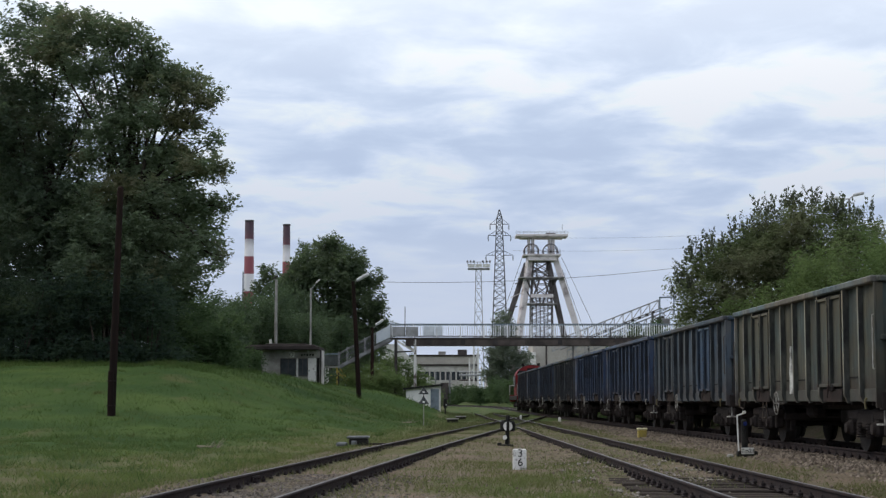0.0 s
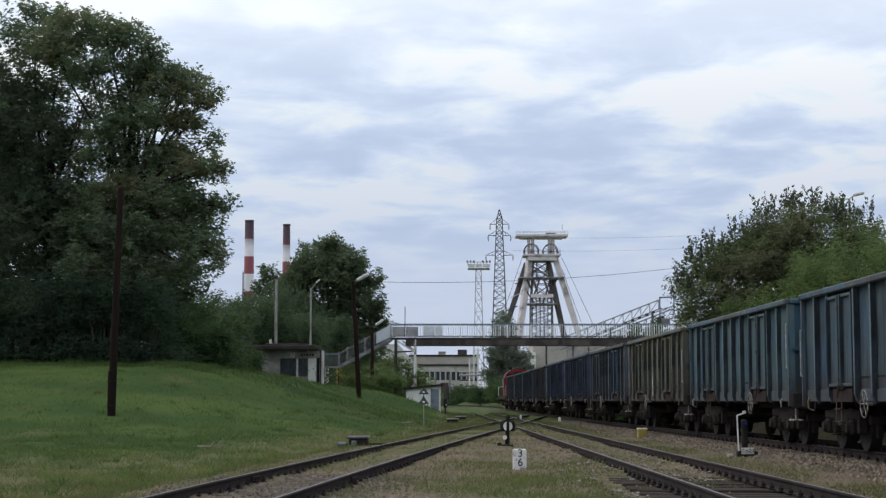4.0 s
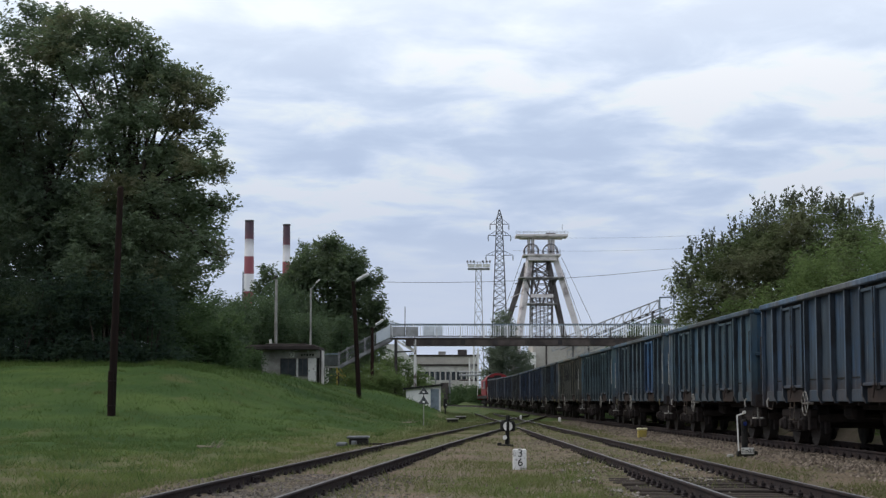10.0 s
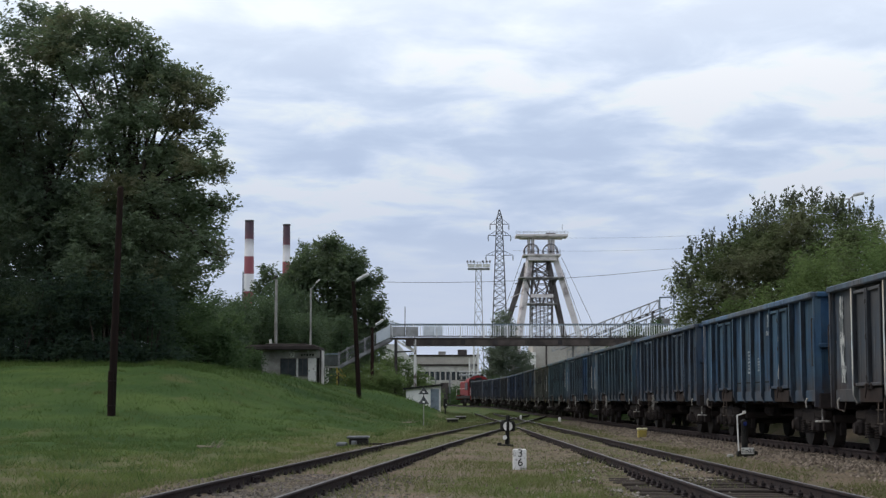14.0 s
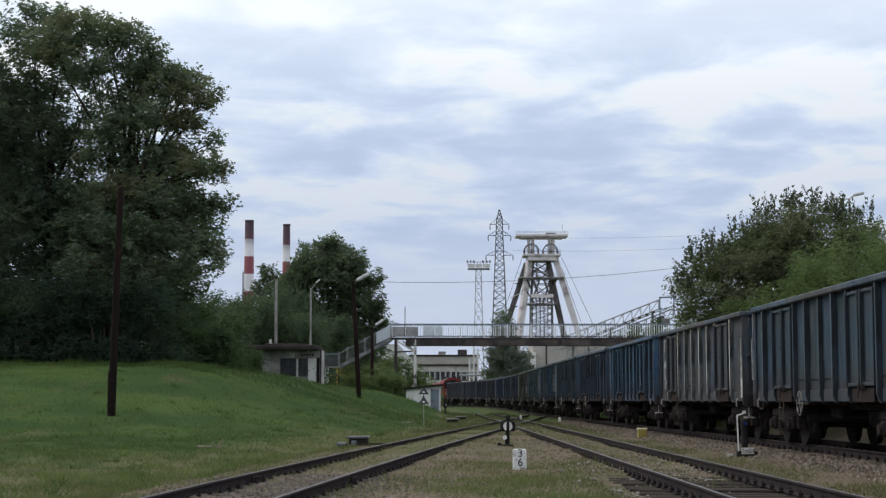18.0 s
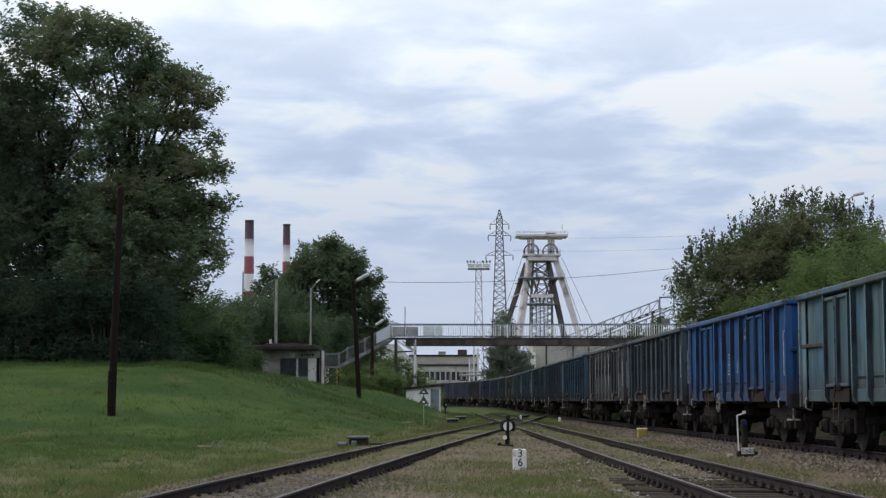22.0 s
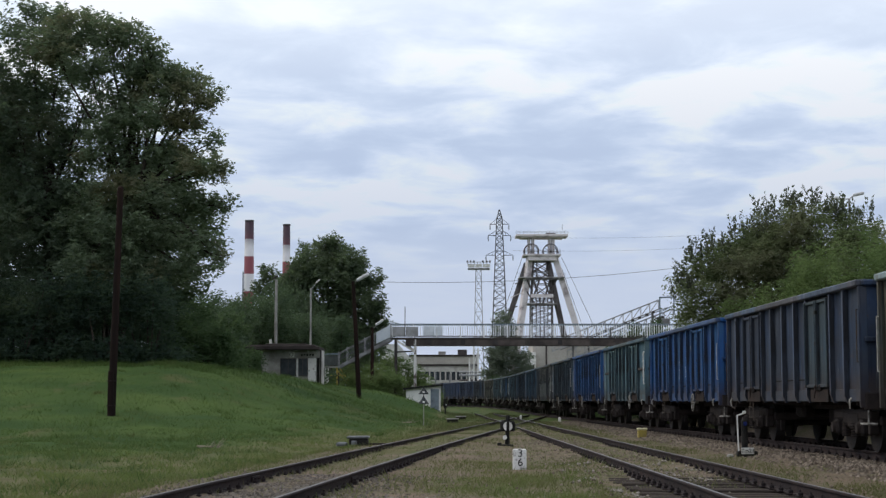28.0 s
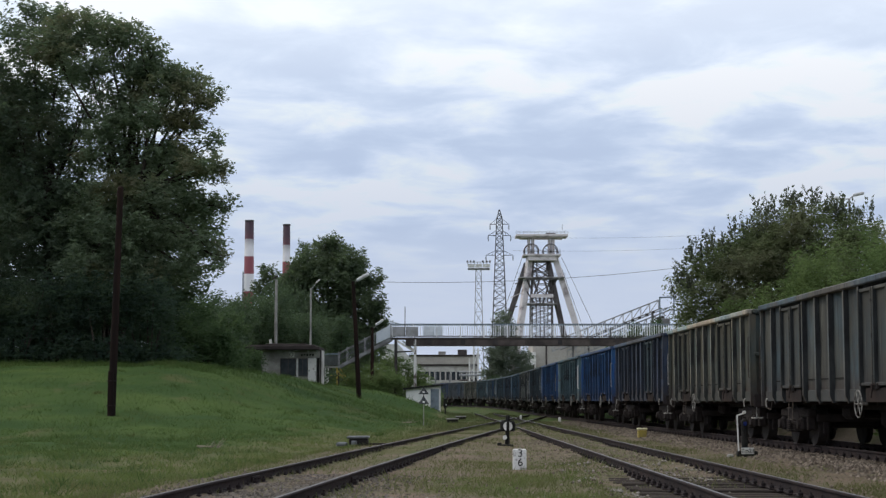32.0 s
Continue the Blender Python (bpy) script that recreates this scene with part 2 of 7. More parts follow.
M = {
    "ground": ground_material(),
    "paint": wagon_paint(),
    "under": surface("grimy_underframe", (0.020, 0.017, 0.017), (0.037, 0.030, 0.028), 2.0, 0.9, gloss=0.1),
    "wheel": surface("worn_wheel", (0.020, 0.018, 0.018), (0.036, 0.030, 0.028), 4.0, 0.8, 0.0, gloss=0.2),
    "rail": surface("rusty_rail", (0.038, 0.027, 0.026), (0.022, 0.018, 0.019), 3.0, 0.9, 0.0, 60, gloss=0.15),
    "railhead": surface("worn_rail_head", (0.092, 0.086, 0.086), (0.046, 0.038, 0.034), 1.2, 0.5, 0.3, 50),
    "sleeper": surface("weathered_sleeper", (0.040, 0.034, 0.031), (0.078, 0.064, 0.054), 4.0, 1.0, 0.0, 30, 0.02, stretch=(0.3, 3, 3), gloss=0.04),
    "stone": None,
    "bark": surface("bark", (0.055, 0.042, 0.032), (0.03, 0.024, 0.02), 3.0, 0.95, 0.0, 20, 0.03, stretch=(1, 1, 0.2)),
    "poletar": surface("tarred_pole", (0.028, 0.016, 0.013), (0.014, 0.010, 0.009), 2.5, 1.0, 0.0, 25, 0.02, stretch=(1, 1, 0.1), gloss=0.08),
    "concrete": surface("concrete", (0.30, 0.29, 0.27), (0.20, 0.19, 0.175), 1.2, 0.9, 0.0, 18),
    "paleconcrete": surface("pale_concrete", (0.66, 0.60, 0.605), (0.29, 0.25, 0.25), 0.30, 0.9, 0.0, 3.0, 0.05, (0.48, 0.68)),
    "darksteel": surface("dark_steel", (0.036, 0.032, 0.032), (0.070, 0.055, 0.050), 0.6, 0.7, 0.2, 8),
    "girder": surface("sooty_girder", (0.115, 0.095, 0.086), (0.055, 0.046, 0.044), 0.8, 0.95, 0.0, 8, gloss=0.06),
    "greysteel": surface("galvanised_steel", (0.34, 0.34, 0.35), (0.24, 0.235, 0.23), 1.5, 0.55, 0.3, 12),
    "farsteel": surface("weathered_lattice_steel", (0.20, 0.20, 0.21), (0.13, 0.12, 0.12), 0.3, 0.7, 0.2, 4),
    "white": surface("chalky_white_paint", (0.74, 0.73, 0.70), (0.52, 0.50, 0.46), 3.0, 0.8, 0.0, 25),
    "black": surface("matt_black_paint", (0.012, 0.012, 0.012), (0.024, 0.022, 0.02), 6.0, 0.8, gloss=0.15),
    "yellow": surface("dull_yellow_paint", (0.36, 0.28, 0.06), (0.26, 0.20, 0.06), 6.0, 0.8),
    "plaster": surface("stained_plaster", (0.50, 0.48, 0.44), (0.33, 0.31, 0.28), 0.9, 0.92, 0.0, 14),
    "beige": surface("beige_render", (0.42, 0.39, 0.35), (0.32, 0.29, 0.26), 0.2, 0.9, 0.0, 4),
    "roofing": surface("bitumen_roofing", (0.036, 0.030, 0.029), (0.060, 0.050, 0.047), 1.0, 0.95, gloss=0.1),
    "bluegrey": surface("blue_grey_paint", (0.20, 0.24, 0.28), (0.14, 0.17, 0.20), 2.0, 0.7),
    "glass": surface("dusky_glass", (0.02, 0.025, 0.03), (0.04, 0.045, 0.05), 2.0, 0.12),
    "lampglass": surface("pale_lamp_cover", (0.58, 0.59, 0.60), (0.42, 0.42, 0.42), 5.0, 0.3),
    "red": surface("faded_red_paint", (0.215, 0.017, 0.019), (0.135, 0.018, 0.020), 1.5, 0.65, gloss=0.2),
    "blueglass": surface("blue_signal_glass", (0.02, 0.03, 0.17), (0.015, 0.025, 0.11), 8.0, 0.15),
    "cable": surface("cable", (0.06, 0.06, 0.065), (0.09, 0.09, 0.09), 1.0, 0.7),
    "chimney": chimney_material(),
    "leaf_dark": leafy("dark_leaves", (0.084, 0.120, 0.078), (0.192, 0.242, 0.146), (0.230, 0.180, 0.100), 0.15, 0.26, (0.52, 0.66), 0.38),
    "leaf_mid": leafy("mid_leaves", (0.028, 0.054, 0.028), (0.066, 0.108, 0.050), (0.10, 0.10, 0.04), 0.03),
    "leaf_light": leafy("light_leaves", (0.074, 0.122, 0.042), (0.170, 0.225, 0.080), (0.17, 0.175, 0.09), 0.12, 0.35, (0.52, 0.68)),
    "leaf_brown": leafy("brownish_leaves", (0.098, 0.126, 0.064), (0.212, 0.240, 0.122), (0.19, 0.165, 0.12), 0.14, 0.35, (0.46, 0.62)),
    # understorey leaves, the shade of the trees above put into their colour
    "leaf_shade": leafy("deep_green_leaves", (0.018, 0.033, 0.030), (0.042, 0.066, 0.052), (0.10, 0.09, 0.04), 0.05),
    "blade": leafy("grass_blades", (0.026, 0.057, 0.012), (0.062, 0.099, 0.021), (0.110, 0.095, 0.040), 0.14, 0.35, (0.52, 0.70)),
    "thinblade": leafy("thin_grass_blades", (0.070, 0.105, 0.024), (0.150, 0.170, 0.052), (0.175, 0.140, 0.070), 0.20, 0.5, (0.46, 0.66)),
    "weedblade": leafy("olive_weed_blades", (0.046, 0.056, 0.020), (0.105, 0.098, 0.044), (0.12, 0.095, 0.05), 0.12),
    "palestone": surface("pale_gravel", (0.27, 0.245, 0.215), (0.14, 0.12, 0.10), 2.0, 0.95),
    "drygrass": leafy("dry_grass_blades", (0.072, 0.080, 0.030), (0.175, 0.150, 0.075), (0.20, 0.165, 0.10), 0.14),
}


def stone_material(name, dark, pale):
    n = Nodes(name)
    c = n.mix(n.island(), dark, pale)
    c = n.mix(n.ramp(n.noise(1.2, 3), 0.5, 0.7), c, (0.100, 0.084, 0.064))
    n.bsdf.inputs["Specular IOR Level"].default_value = 0.15
    return n.done(c, 0.95)


M["stone"] = stone_material("ballast_stone", (0.066, 0.050, 0.039), (0.250, 0.206, 0.166))
M["greystone"] = stone_material("sooty_gravel", (0.046, 0.039, 0.034), (0.190, 0.165, 0.145))

# ---- building helpers ----


def thing(name, label, category, m=None, group="", kind=""):
    ob = tagged(new(name), label, category, group, kind)
    ob.matrix_world = m if m is not None else Matrix()
    return ob


def part(name, bm, material, parent=None, label="", smooth=False):
    """One mesh object from a bmesh or a finished mesh, under its thing or part."""
    if isinstance(bm, bmesh.types.BMesh):
        me = bpy.data.meshes.new(name)
        bmesh.ops.recalc_face_normals(bm, faces=bm.faces)
        bm.to_mesh(me)
        bm.free()
    else:
        me = bm
    if not me.materials:
        for mm in material if isinstance(material, (list, tuple)) else (material,):
            me.materials.append(mm)
    if smooth:
        me.polygons.foreach_set("use_smooth", [True] * len(me.polygons))
    ob = new(name, me)
    if parent is not None:
        ob.parent = parent
    if label:
        ob["label"] = label
    return ob


def share(name, src, parent, m=None, label=""):
    """Another object on the mesh of src."""
    ob = new(name, src.data)
    ob.parent = parent
    if m is not None:
        ob.matrix_basis = m
    if label:
        ob["label"] = label
    return ob


def box(bm, lo, hi, bevel=0.0, m=None):
    c = [(a + b) / 2 for a, b in zip(lo, hi)]
    s = [abs(b - a) for a, b in zip(lo, hi)]
    r = bmesh.ops.create_cube(bm, size=1.0, matrix=Matrix.Translation(c) @ Matrix.Diagonal((*s, 1)))
    vs = r["verts"]
    if bevel:
        es = list({e for v in vs for e in v.link_edges})
        out = bmesh.ops.bevel(bm, geom=es, offset=bevel, segments=1, affect="EDGES")
        vs = list({v for f in out["faces"] for v in f.verts} | {v for v in vs if v.is_valid})
    if m is not None:
        bmesh.ops.transform(bm, matrix=m, verts=vs)
    return bm


def made_box(lo, hi, bevel=0.0, m=None):
    return box(bmesh.new(), lo, hi, bevel, m)


def tube(bm, a, b, r0, r1=None, n=8):
    """A tapered round bar from a to b."""
    a, b = Vector(a), Vector(b)
    d = b - a
    r1 = r0 if r1 is None else r1
    turn = d.to_track_quat("Z", "Y").to_matrix().to_4x4()
    bmesh.ops.create_cone(bm, cap_ends=True, segments=n, radius1=r0, radius2=max(r1, 1e-4), depth=d.length,
                          matrix=Matrix.Translation((a + b) / 2) @ turn)
    return bm


def bar(bm, a, b, w, h=None):
    """A square bar from a to b."""
    a, b = Vector(a), Vector(b)
    d = b - a
    turn = d.to_track_quat("Z", "Y").to_matrix().to_4x4()
    bmesh.ops.create_cube(bm, size=1.0, matrix=Matrix.Translation((a + b) / 2) @ turn @ Matrix.Diagonal((w, h or w, d.length, 1)))
    return bm


def ring(bm, c, r, t, axis="Y", n=20):
    """A hoop of bar thickness t."""
    def at(a):
        u, v = r * math.cos(a), r * math.sin(a)
        return Vector(c) + (Vector((u, 0, v)) if axis == "Y" else Vector((0, u, v)) if axis == "X" else Vector((u, v, 0)))
    for i in range(n):
        tube(bm, at(2 * math.pi * i / n), at(2 * math.pi * (i + 1) / n), t, t, 5)
    return bm


def sweep(profile, path, closed=True):
    """A profile (side, up) swept along a path of points."""
    bm = bmesh.new()
    rows = []
    pts = [Vector(p) for p in path]
    for i, p in enumerate(pts):
        d = (pts[min(i + 1, len(pts) - 1)] - pts[max(i - 1, 0)]).normalized()
        right = Vector((d.y, -d.x, 0)).normalized()
        rows.append([bm.verts.new(p + right * u + Vector((0, 0, v))) for u, v in profile])
    n = len(profile)
    for r0, r1 in zip(rows, rows[1:]):
        for k in range(n if closed else n - 1):
            bm.faces.new((r0[k], r0[(k + 1) % n], r1[(k + 1) % n], r1[k]))
    if closed:
        bm.faces.new(rows[0]), bm.faces.new(rows[-1])
    return bm


def raw(name, verts, faces):
    me = bpy.data.meshes.new(name)
    me.from_pydata(verts.tolist(), [], faces.tolist())
    me.update()
    return me


# ---- the lie of the land ----


def smooth(u):
    u = min(max(u, 0.0), 1.0)
    return u * u * (3 - 2 * u)


def left_track(y):
    """Middle of the track that bends away to the left of the camera."""
    bend = 0.00035 * (43 - y) ** 2 if y < 43 else 0.0
    return -0.42 + 0.098 * (y - 43) + bend


def right_track(y):
    return 4.02 - 0.0052 * (y - 18)


def train_side(y):
    """Left flank of the train: almost straight at first, then bending away to the left."""
    u = (min(y, 228.0) - 40) / 100
    x = 7.5933 - 1.7081 * u - 0.5106 * u ** 2 + 1.977 * u ** 3 - 0.6024 * u ** 4 - 0.2644 * u ** 5
    if y > 228:
        slope = (-1.7081 - 1.0212 * u + 5.931 * u ** 2 - 2.4096 * u ** 3 - 1.322 * u ** 4) / 100
        x += slope * (y - 228) - 0.0012 * (y - 228) ** 2
    return x


def climb(y):
    """The train's track climbs a little where it bends away."""
    return 0.24 * smooth((y - 120) / 110)


def train_track(y):
    return train_side(y) + 1.45


def foot(y):
    """Where the grass bank on the left begins to rise."""
    if y < 52:
        return left_track(y) - 2.0
    return min(-1.5 + 0.055 * (y - 52), 0.6)


def lie(x, y):
    """Height of the ground."""
    z = -0.17
    d = foot(y) - x
    rise = (2.72 + 0.24 * smooth((-9.5 - x) / 4)) * smooth((y - 44) / 40) * (1 - smooth((y - 190) / 80))
    steep = smooth((y - 104) / 12)
    z += rise * (smooth(d / 12.5) * (1 - steep) + (1 - math.exp(-max(d, 0) / 5.5)) * steep)
    z += 0.14 * smooth(d / 4)
    # gravel in the curved track, heaped against the outside of its far rail
    if y < 75:
        k = x - left_track(y)
        z += (0.010 + 0.055 * smooth((y - 30) / 14) + 0.02 * noise.noise(Vector((x * 1.5, y * 0.7, 8.0)))) * (1 - smooth((abs(k) - 1.3) / 0.9))
        z += 0.09 * (1 - smooth((abs(k + 1.45) - 0.35) / 0.3)) * (1 - smooth((y - 34) / 14))
    # scoured ballast between the sleepers of the right-hand track
    z -= 0.075 * (1 - smooth((abs(x - right_track(y)) - 1.3) / 0.5)) * (1 - smooth((y - 24) / 4)) if y < 30 else 0.0
    # earth and gravel heaped over the sleepers further on
    z += 0.045 * (1 - smooth((abs(x - right_track(y)) - 0.95) / 0.5)) * smooth((y - 26.5) / 4) * (0.7 + 0.8 * noise.noise(Vector((x * 0.8, y * 0.5, 7.0)))) if 25 < y < 90 else 0.0
    # ballast bed of the train's track
    if 0 < y < 330:
        b = abs(x - train_track(y))
        z += 0.06 * (1 - smooth((b - 1.4) / 1.2)) + climb(y) * (1 - smooth((b - 1.6) / 4.0))
    # bank behind the train
    z += 0.9 * smooth((x - train_track(min(max(y, 0), 250)) - 1.9) / 2.2) if y < 260 else 0.0
    z += 0.10 * (noise.noise(Vector((x * 0.15, y * 0.12, 3.0)))) * smooth(abs(d - 1.0) / 4 if d > 1 else 0)
    # a shallow hollow and hummocks in the bank
    z -= 0.34 * math.exp(-((x + 6.9) / 1.7) ** 2 - ((y - 71) / 7.0) ** 2)
    z += 0.12 * noise.noise(Vector((x * 0.55, y * 0.22, 5.0))) * smooth((d - 0.5) / 2.5)
    z += 0.025 * noise.noise(Vector((x * 0.9, y * 0.7, 0.0)))
    return z


def thin_turf(x, y):
    """How poor the turf is: lush up the bank, worn and yellow at its foot."""
    d = foot(y) - x
    if y > 84 and d < 0.2:
        return 0.42
    return 0.80 - 0.80 * smooth((d - 0.1) / (5.6 if y < 60 else 2.2)) * (0.42 + 0.58 * smooth((y - 26) / 18))


def build_ground():
    xs = [-1500, -600, -250, -120, -80, -60, -50, -42] + list(np.arange(-36, 24.01, 0.5)) + [27, 32, 40, 60, 100, 250, 600, 1500]
    ys = [-400, -120, -40, -10, 0, 5, 10] + list(np.arange(13, 60, 0.6)) + list(np.arange(60, 150, 1.5)) + [155, 165, 180, 195, 210, 230, 250, 280, 320, 400, 600, 1000, 1800, 3200]
    verts, lawn, thin = [], [], []
    for y in ys:
        for x in xs:
            verts.append((x, y, lie(x, y)))
            d = foot(y) - x
            g = smooth((d + 1.2) / 2.2)
            r = x - train_track(min(max(y, 0), 250))
            g = max(g, smooth((r - 2.6) / 1.5), smooth((y - 150) / 40) * 0.8)
            g = max(g, 0.95 * smooth((y - 80) / 24) * (1 - smooth((y - 170) / 40)))
            # turf on the near end of the strip between the tracks
            mid = (left_track(y) + right_track(y)) / 2
            g = max(g, 0.54 * (1 - smooth((y - 25) / 8)) * (1 - smooth((abs(x - mid - 0.4) - 1.2) / 1.2)))
            # thin grass grows between the rails of the curved track
            g = max(g, 0.62 * smooth((y - 27) / 8) * (1 - smooth((abs(x - left_track(y)) - 0.55) / 0.4)) if y < 90 else 0.0)
            # and thinly between the rails of the straight one
            g = max(g, 0.46 * smooth((y - 27) / 6) * (1 - smooth((abs(x - right_track(y)) - 0.55) / 0.4)) if y < 90 else 0.0)
            lawn.append(g)
            thin.append(thin_turf(x, y))
    nx = len(xs)
    j, i = np.meshgrid(np.arange(len(ys) - 1), np.arange(nx - 1), indexing="ij")
    a = (j * nx + i).ravel()
    me = raw("ground", np.array(verts), np.stack([a, a + 1, a + nx + 1, a + nx], 1))
    at = me.attributes.new("lawn", "FLOAT", "POINT")
    at.data.foreach_set("value", lawn)
    at = me.attributes.new("thin", "FLOAT", "POINT")
    at.data.foreach_set("value", thin)
    tagged(part("ground", me, M["ground"], smooth=True), "grassy railway ground with bare earth between the tracks", "ground", kind="structure")


build_ground()

# ---- railway tracks ----
RAIL = [(-0.075, -0.17), (0.075, -0.17), (0.075, -0.155), (0.012, -0.135), (0.010, -0.045), (0.035, -0.032), (0.036, -0.010),
        (0.024, 0.0), (-0.024, 0.0), (-0.036, -0.010), (-0.035, -0.032), (-0.010, -0.045), (-0.012, -0.135), (-0.075, -0.155)]
SLEEPER = None


def build_track(name, label, line, y0, y1, z, near0, near1, gap=0.6, joint=0.0, lift=None):
    global SLEEPER
    t = thing(name, label, "railway track", kind="structure")
    ys = list(np.arange(y0, y1, 1.5)) + [y1]
    for sgn in (-1, 1):
        path = []
        for y in ys:
            d = Vector((line(y + 0.5) - line(y - 0.5), 1.0, 0)).normalized()
            path.append((line(y) + sgn * 0.7525 * d.y, y - sgn * 0.7525 * d.x, z + (lift(y) if lift else 0.0) + 0.006 * noise.noise(Vector((y * 0.25, sgn, 0)))))
        rail = part("rail", sweep(RAIL, path), [M["rail"], M["railhead"]], t, "rusty steel rail with a worn bright head")
        for p in rail.data.polygons:
            if p.normal.z > 0.9 and p.center.z > z - 0.03:
                p.material_index = 1
        # fish plates where the rails are joined
        y = y0 + 4 + joint
        while y < min(y1, 90):
            d = Vector((line(y + 0.5) - line(y - 0.5), 1.0, 0)).normalized()
            bm = bmesh.new()
            for s2 in (-1, 1):
                box(bm, (s2 * 0.028 - 0.014, -0.28, -0.125), (s2 * 0.028 + 0.014, 0.28, -0.05), 0.004)
                for k in (-0.2, -0.07, 0.07, 0.2):
                    tube(bm, (s2 * 0.04, k, -0.09), (s2 * 0.065, k, -0.09), 0.016, 0.016, 6)
            fp = part("fishplate", bm, M["rail"], t)
            fp.matrix_basis = pose(line(y) + sgn * 0.7525 * d.y, y - sgn * 0.7525 * d.x, z, 0, 0, -math.degrees(math.atan2(d.x, d.y)))
            y += 15.0
    chairs = bmesh.new()
    box(chairs, (-0.14, -0.07, -0.172), (0.14, 0.07, -0.150), 0.006)
    for s2 in (-1, 1):
        box(chairs, (s2 * 0.085 - 0.03, -0.035, -0.15), (s2 * 0.085 + 0.03, 0.035, -0.105), 0.01)
        tube(chairs, (s2 * 0.09, 0, -0.11), (s2 * 0.09, 0, -0.075), 0.016, 0.012, 6)
    chair = None
    y = near0
    rnd = random.Random(int(y0 * 7 + joint))
    while y < near1:
        d = Vector((line(y + 0.5) - line(y - 0.5), 1.0, 0)).normalized()
        turn = -math.degrees(math.atan2(d.x, d.y))
        m = pose(line(y) + rnd.uniform(-0.06, 0.06), y + rnd.uniform(-0.05, 0.05), z - rnd.uniform(0.0, 0.018), 0, rnd.uniform(-0.5, 0.5), turn + rnd.uniform(-2.2, 2.2))
        if SLEEPER is None:
            SLEEPER = part("sleeper", made_box((-1.27, -0.12, -0.31), (1.27, 0.12, -0.170), 0.015), M["sleeper"], t)
            SLEEPER.matrix_basis = m
        else:
            share("sleeper", SLEEPER, t, m)
        for sgn in (-1, 1):
            mm = pose(line(y) + sgn * 0.7525 * d.y, y - sgn * 0.7525 * d.x, z, 0, 0, turn)
            if chair is None:
                chair = part("rail_chair", chairs, M["rail"], t)
                chair.matrix_basis = mm
            else:
                share("rail_chair", chair, t, mm)
        y += gap
    return t


build_track("track_left", "curved rusty siding track on half-buried wooden sleepers", left_track, 13.0, 121.0, 0.0, 14.0, 74.0, joint=7.5)
build_track("track_right", "straight rusty track on weathered wooden sleepers", right_track, 13.0, 135.0, 0.0, 14.0, 78.0)
build_track("track_train", "busy track on a ballast bed under the goods train", train_track, 14.0, 290.0, 0.089, 24.0, 84.0, joint=3.0, lift=climb)

# ---- the goods train ----
PITCH = 14.04
WAGONS = range(-7, 16)
# base colours of the wagons, from the locomotive backwards
COATS = {-7: (0.034, 0.048, 0.066), -6: (0.030, 0.050, 0.080), -5: (0.028, 0.050, 0.085), -4: (0.036, 0.050, 0.058), -3: (0.024, 0.054, 0.112), -2: (0.024, 0.052, 0.100),
         -1: (0.052, 0.080, 0.094), 0: (0.066, 0.082, 0.060), 1: (0.043, 0.096, 0.112), 2: (0.040, 0.084, 0.108), 3: (0.027, 0.070, 0.096),
         4: (0.026, 0.058, 0.090), 5: (0.023, 0.074, 0.124), 6: (0.044, 0.062, 0.072), 7: (0.028, 0.060, 0.080), 8: (0.004, 0.062, 0.188),
         9: (0.050, 0.122, 0.146), 10: (0.004, 0.062, 0.186), 11: (0.020, 0.038, 0.066), 12: (0.048, 0.060, 0.045), 13: (0.050, 0.066, 0.060),
         14: (0.052, 0.070, 0.073), 15: (0.050, 0.074, 0.098)}
RIB_COATS = {6: (0.26, 0.28, 0.27), 0: (0.12, 0.125, 0.10), 12: (0.115, 0.12, 0.10)}
TINTS = {-1: (0.035, 0.070, 0.125), 2: (0.022, 0.076, 0.175), 11: (0.030, 0.054, 0.074)}
RAILS = {12: (0.30, 0.29, 0.24)}
WORDS = {-7: "dark slate-blue", -6: "dark blue", -5: "dark blue", -4: "dark grey", -3: "blue", -2: "dark blue", -1: "grey and blue", 0: "weathered olive-grey", 1: "grey-green",
         2: "blue-grey, bright blue doored", 3: "slate blue", 4: "dark slate-grey", 5: "faded blue", 6: "long pale flaking grey", 7: "grey-green", 8: "bright blue", 9: "pale teal-grey",
         10: "bright blue", 11: "dark slate-blue", 12: "brownish grey", 13: "grimy grey", 14: "grimy grey", 15: "slate blue"}
WHEEL_AT = {1: -2.55, 9: -2.5, 10: -2.6, 13: -2.3, 3: 1.63, 4: 1.95}
TRAIN_Z = 0.089
RIBS = (-5.25, -4.22, -2.22, -1.12, 0.0, 1.12, 2.22, 4.22, 5.25)
LONG_RIBS = (-5.25, -3.12, -1.86, -0.62, 0.62, 1.86, 3.12, 5.25)
LONG = 6  # one wagon is a metre longer than the rest
DOOR_AT, RECESS = 3.22, 0.105


def travelled(t):
    """Metres that the train has gone along its track, from the mark abreast of y = 40."""
    return 1.80684 + t * (5.085873 + t * (0.04890271 + t * (-0.00520578 + t * (0.0003016847 + t * (-7.151143e-06 + t * 5.761541e-08)))))


def middle(k):
    """Where the middle of a wagon stands behind the train's mark."""
    return 0.6 - PITCH * (k + 0.5) - (0.55 if k == LONG else 1.1 if k > LONG else 0.0)


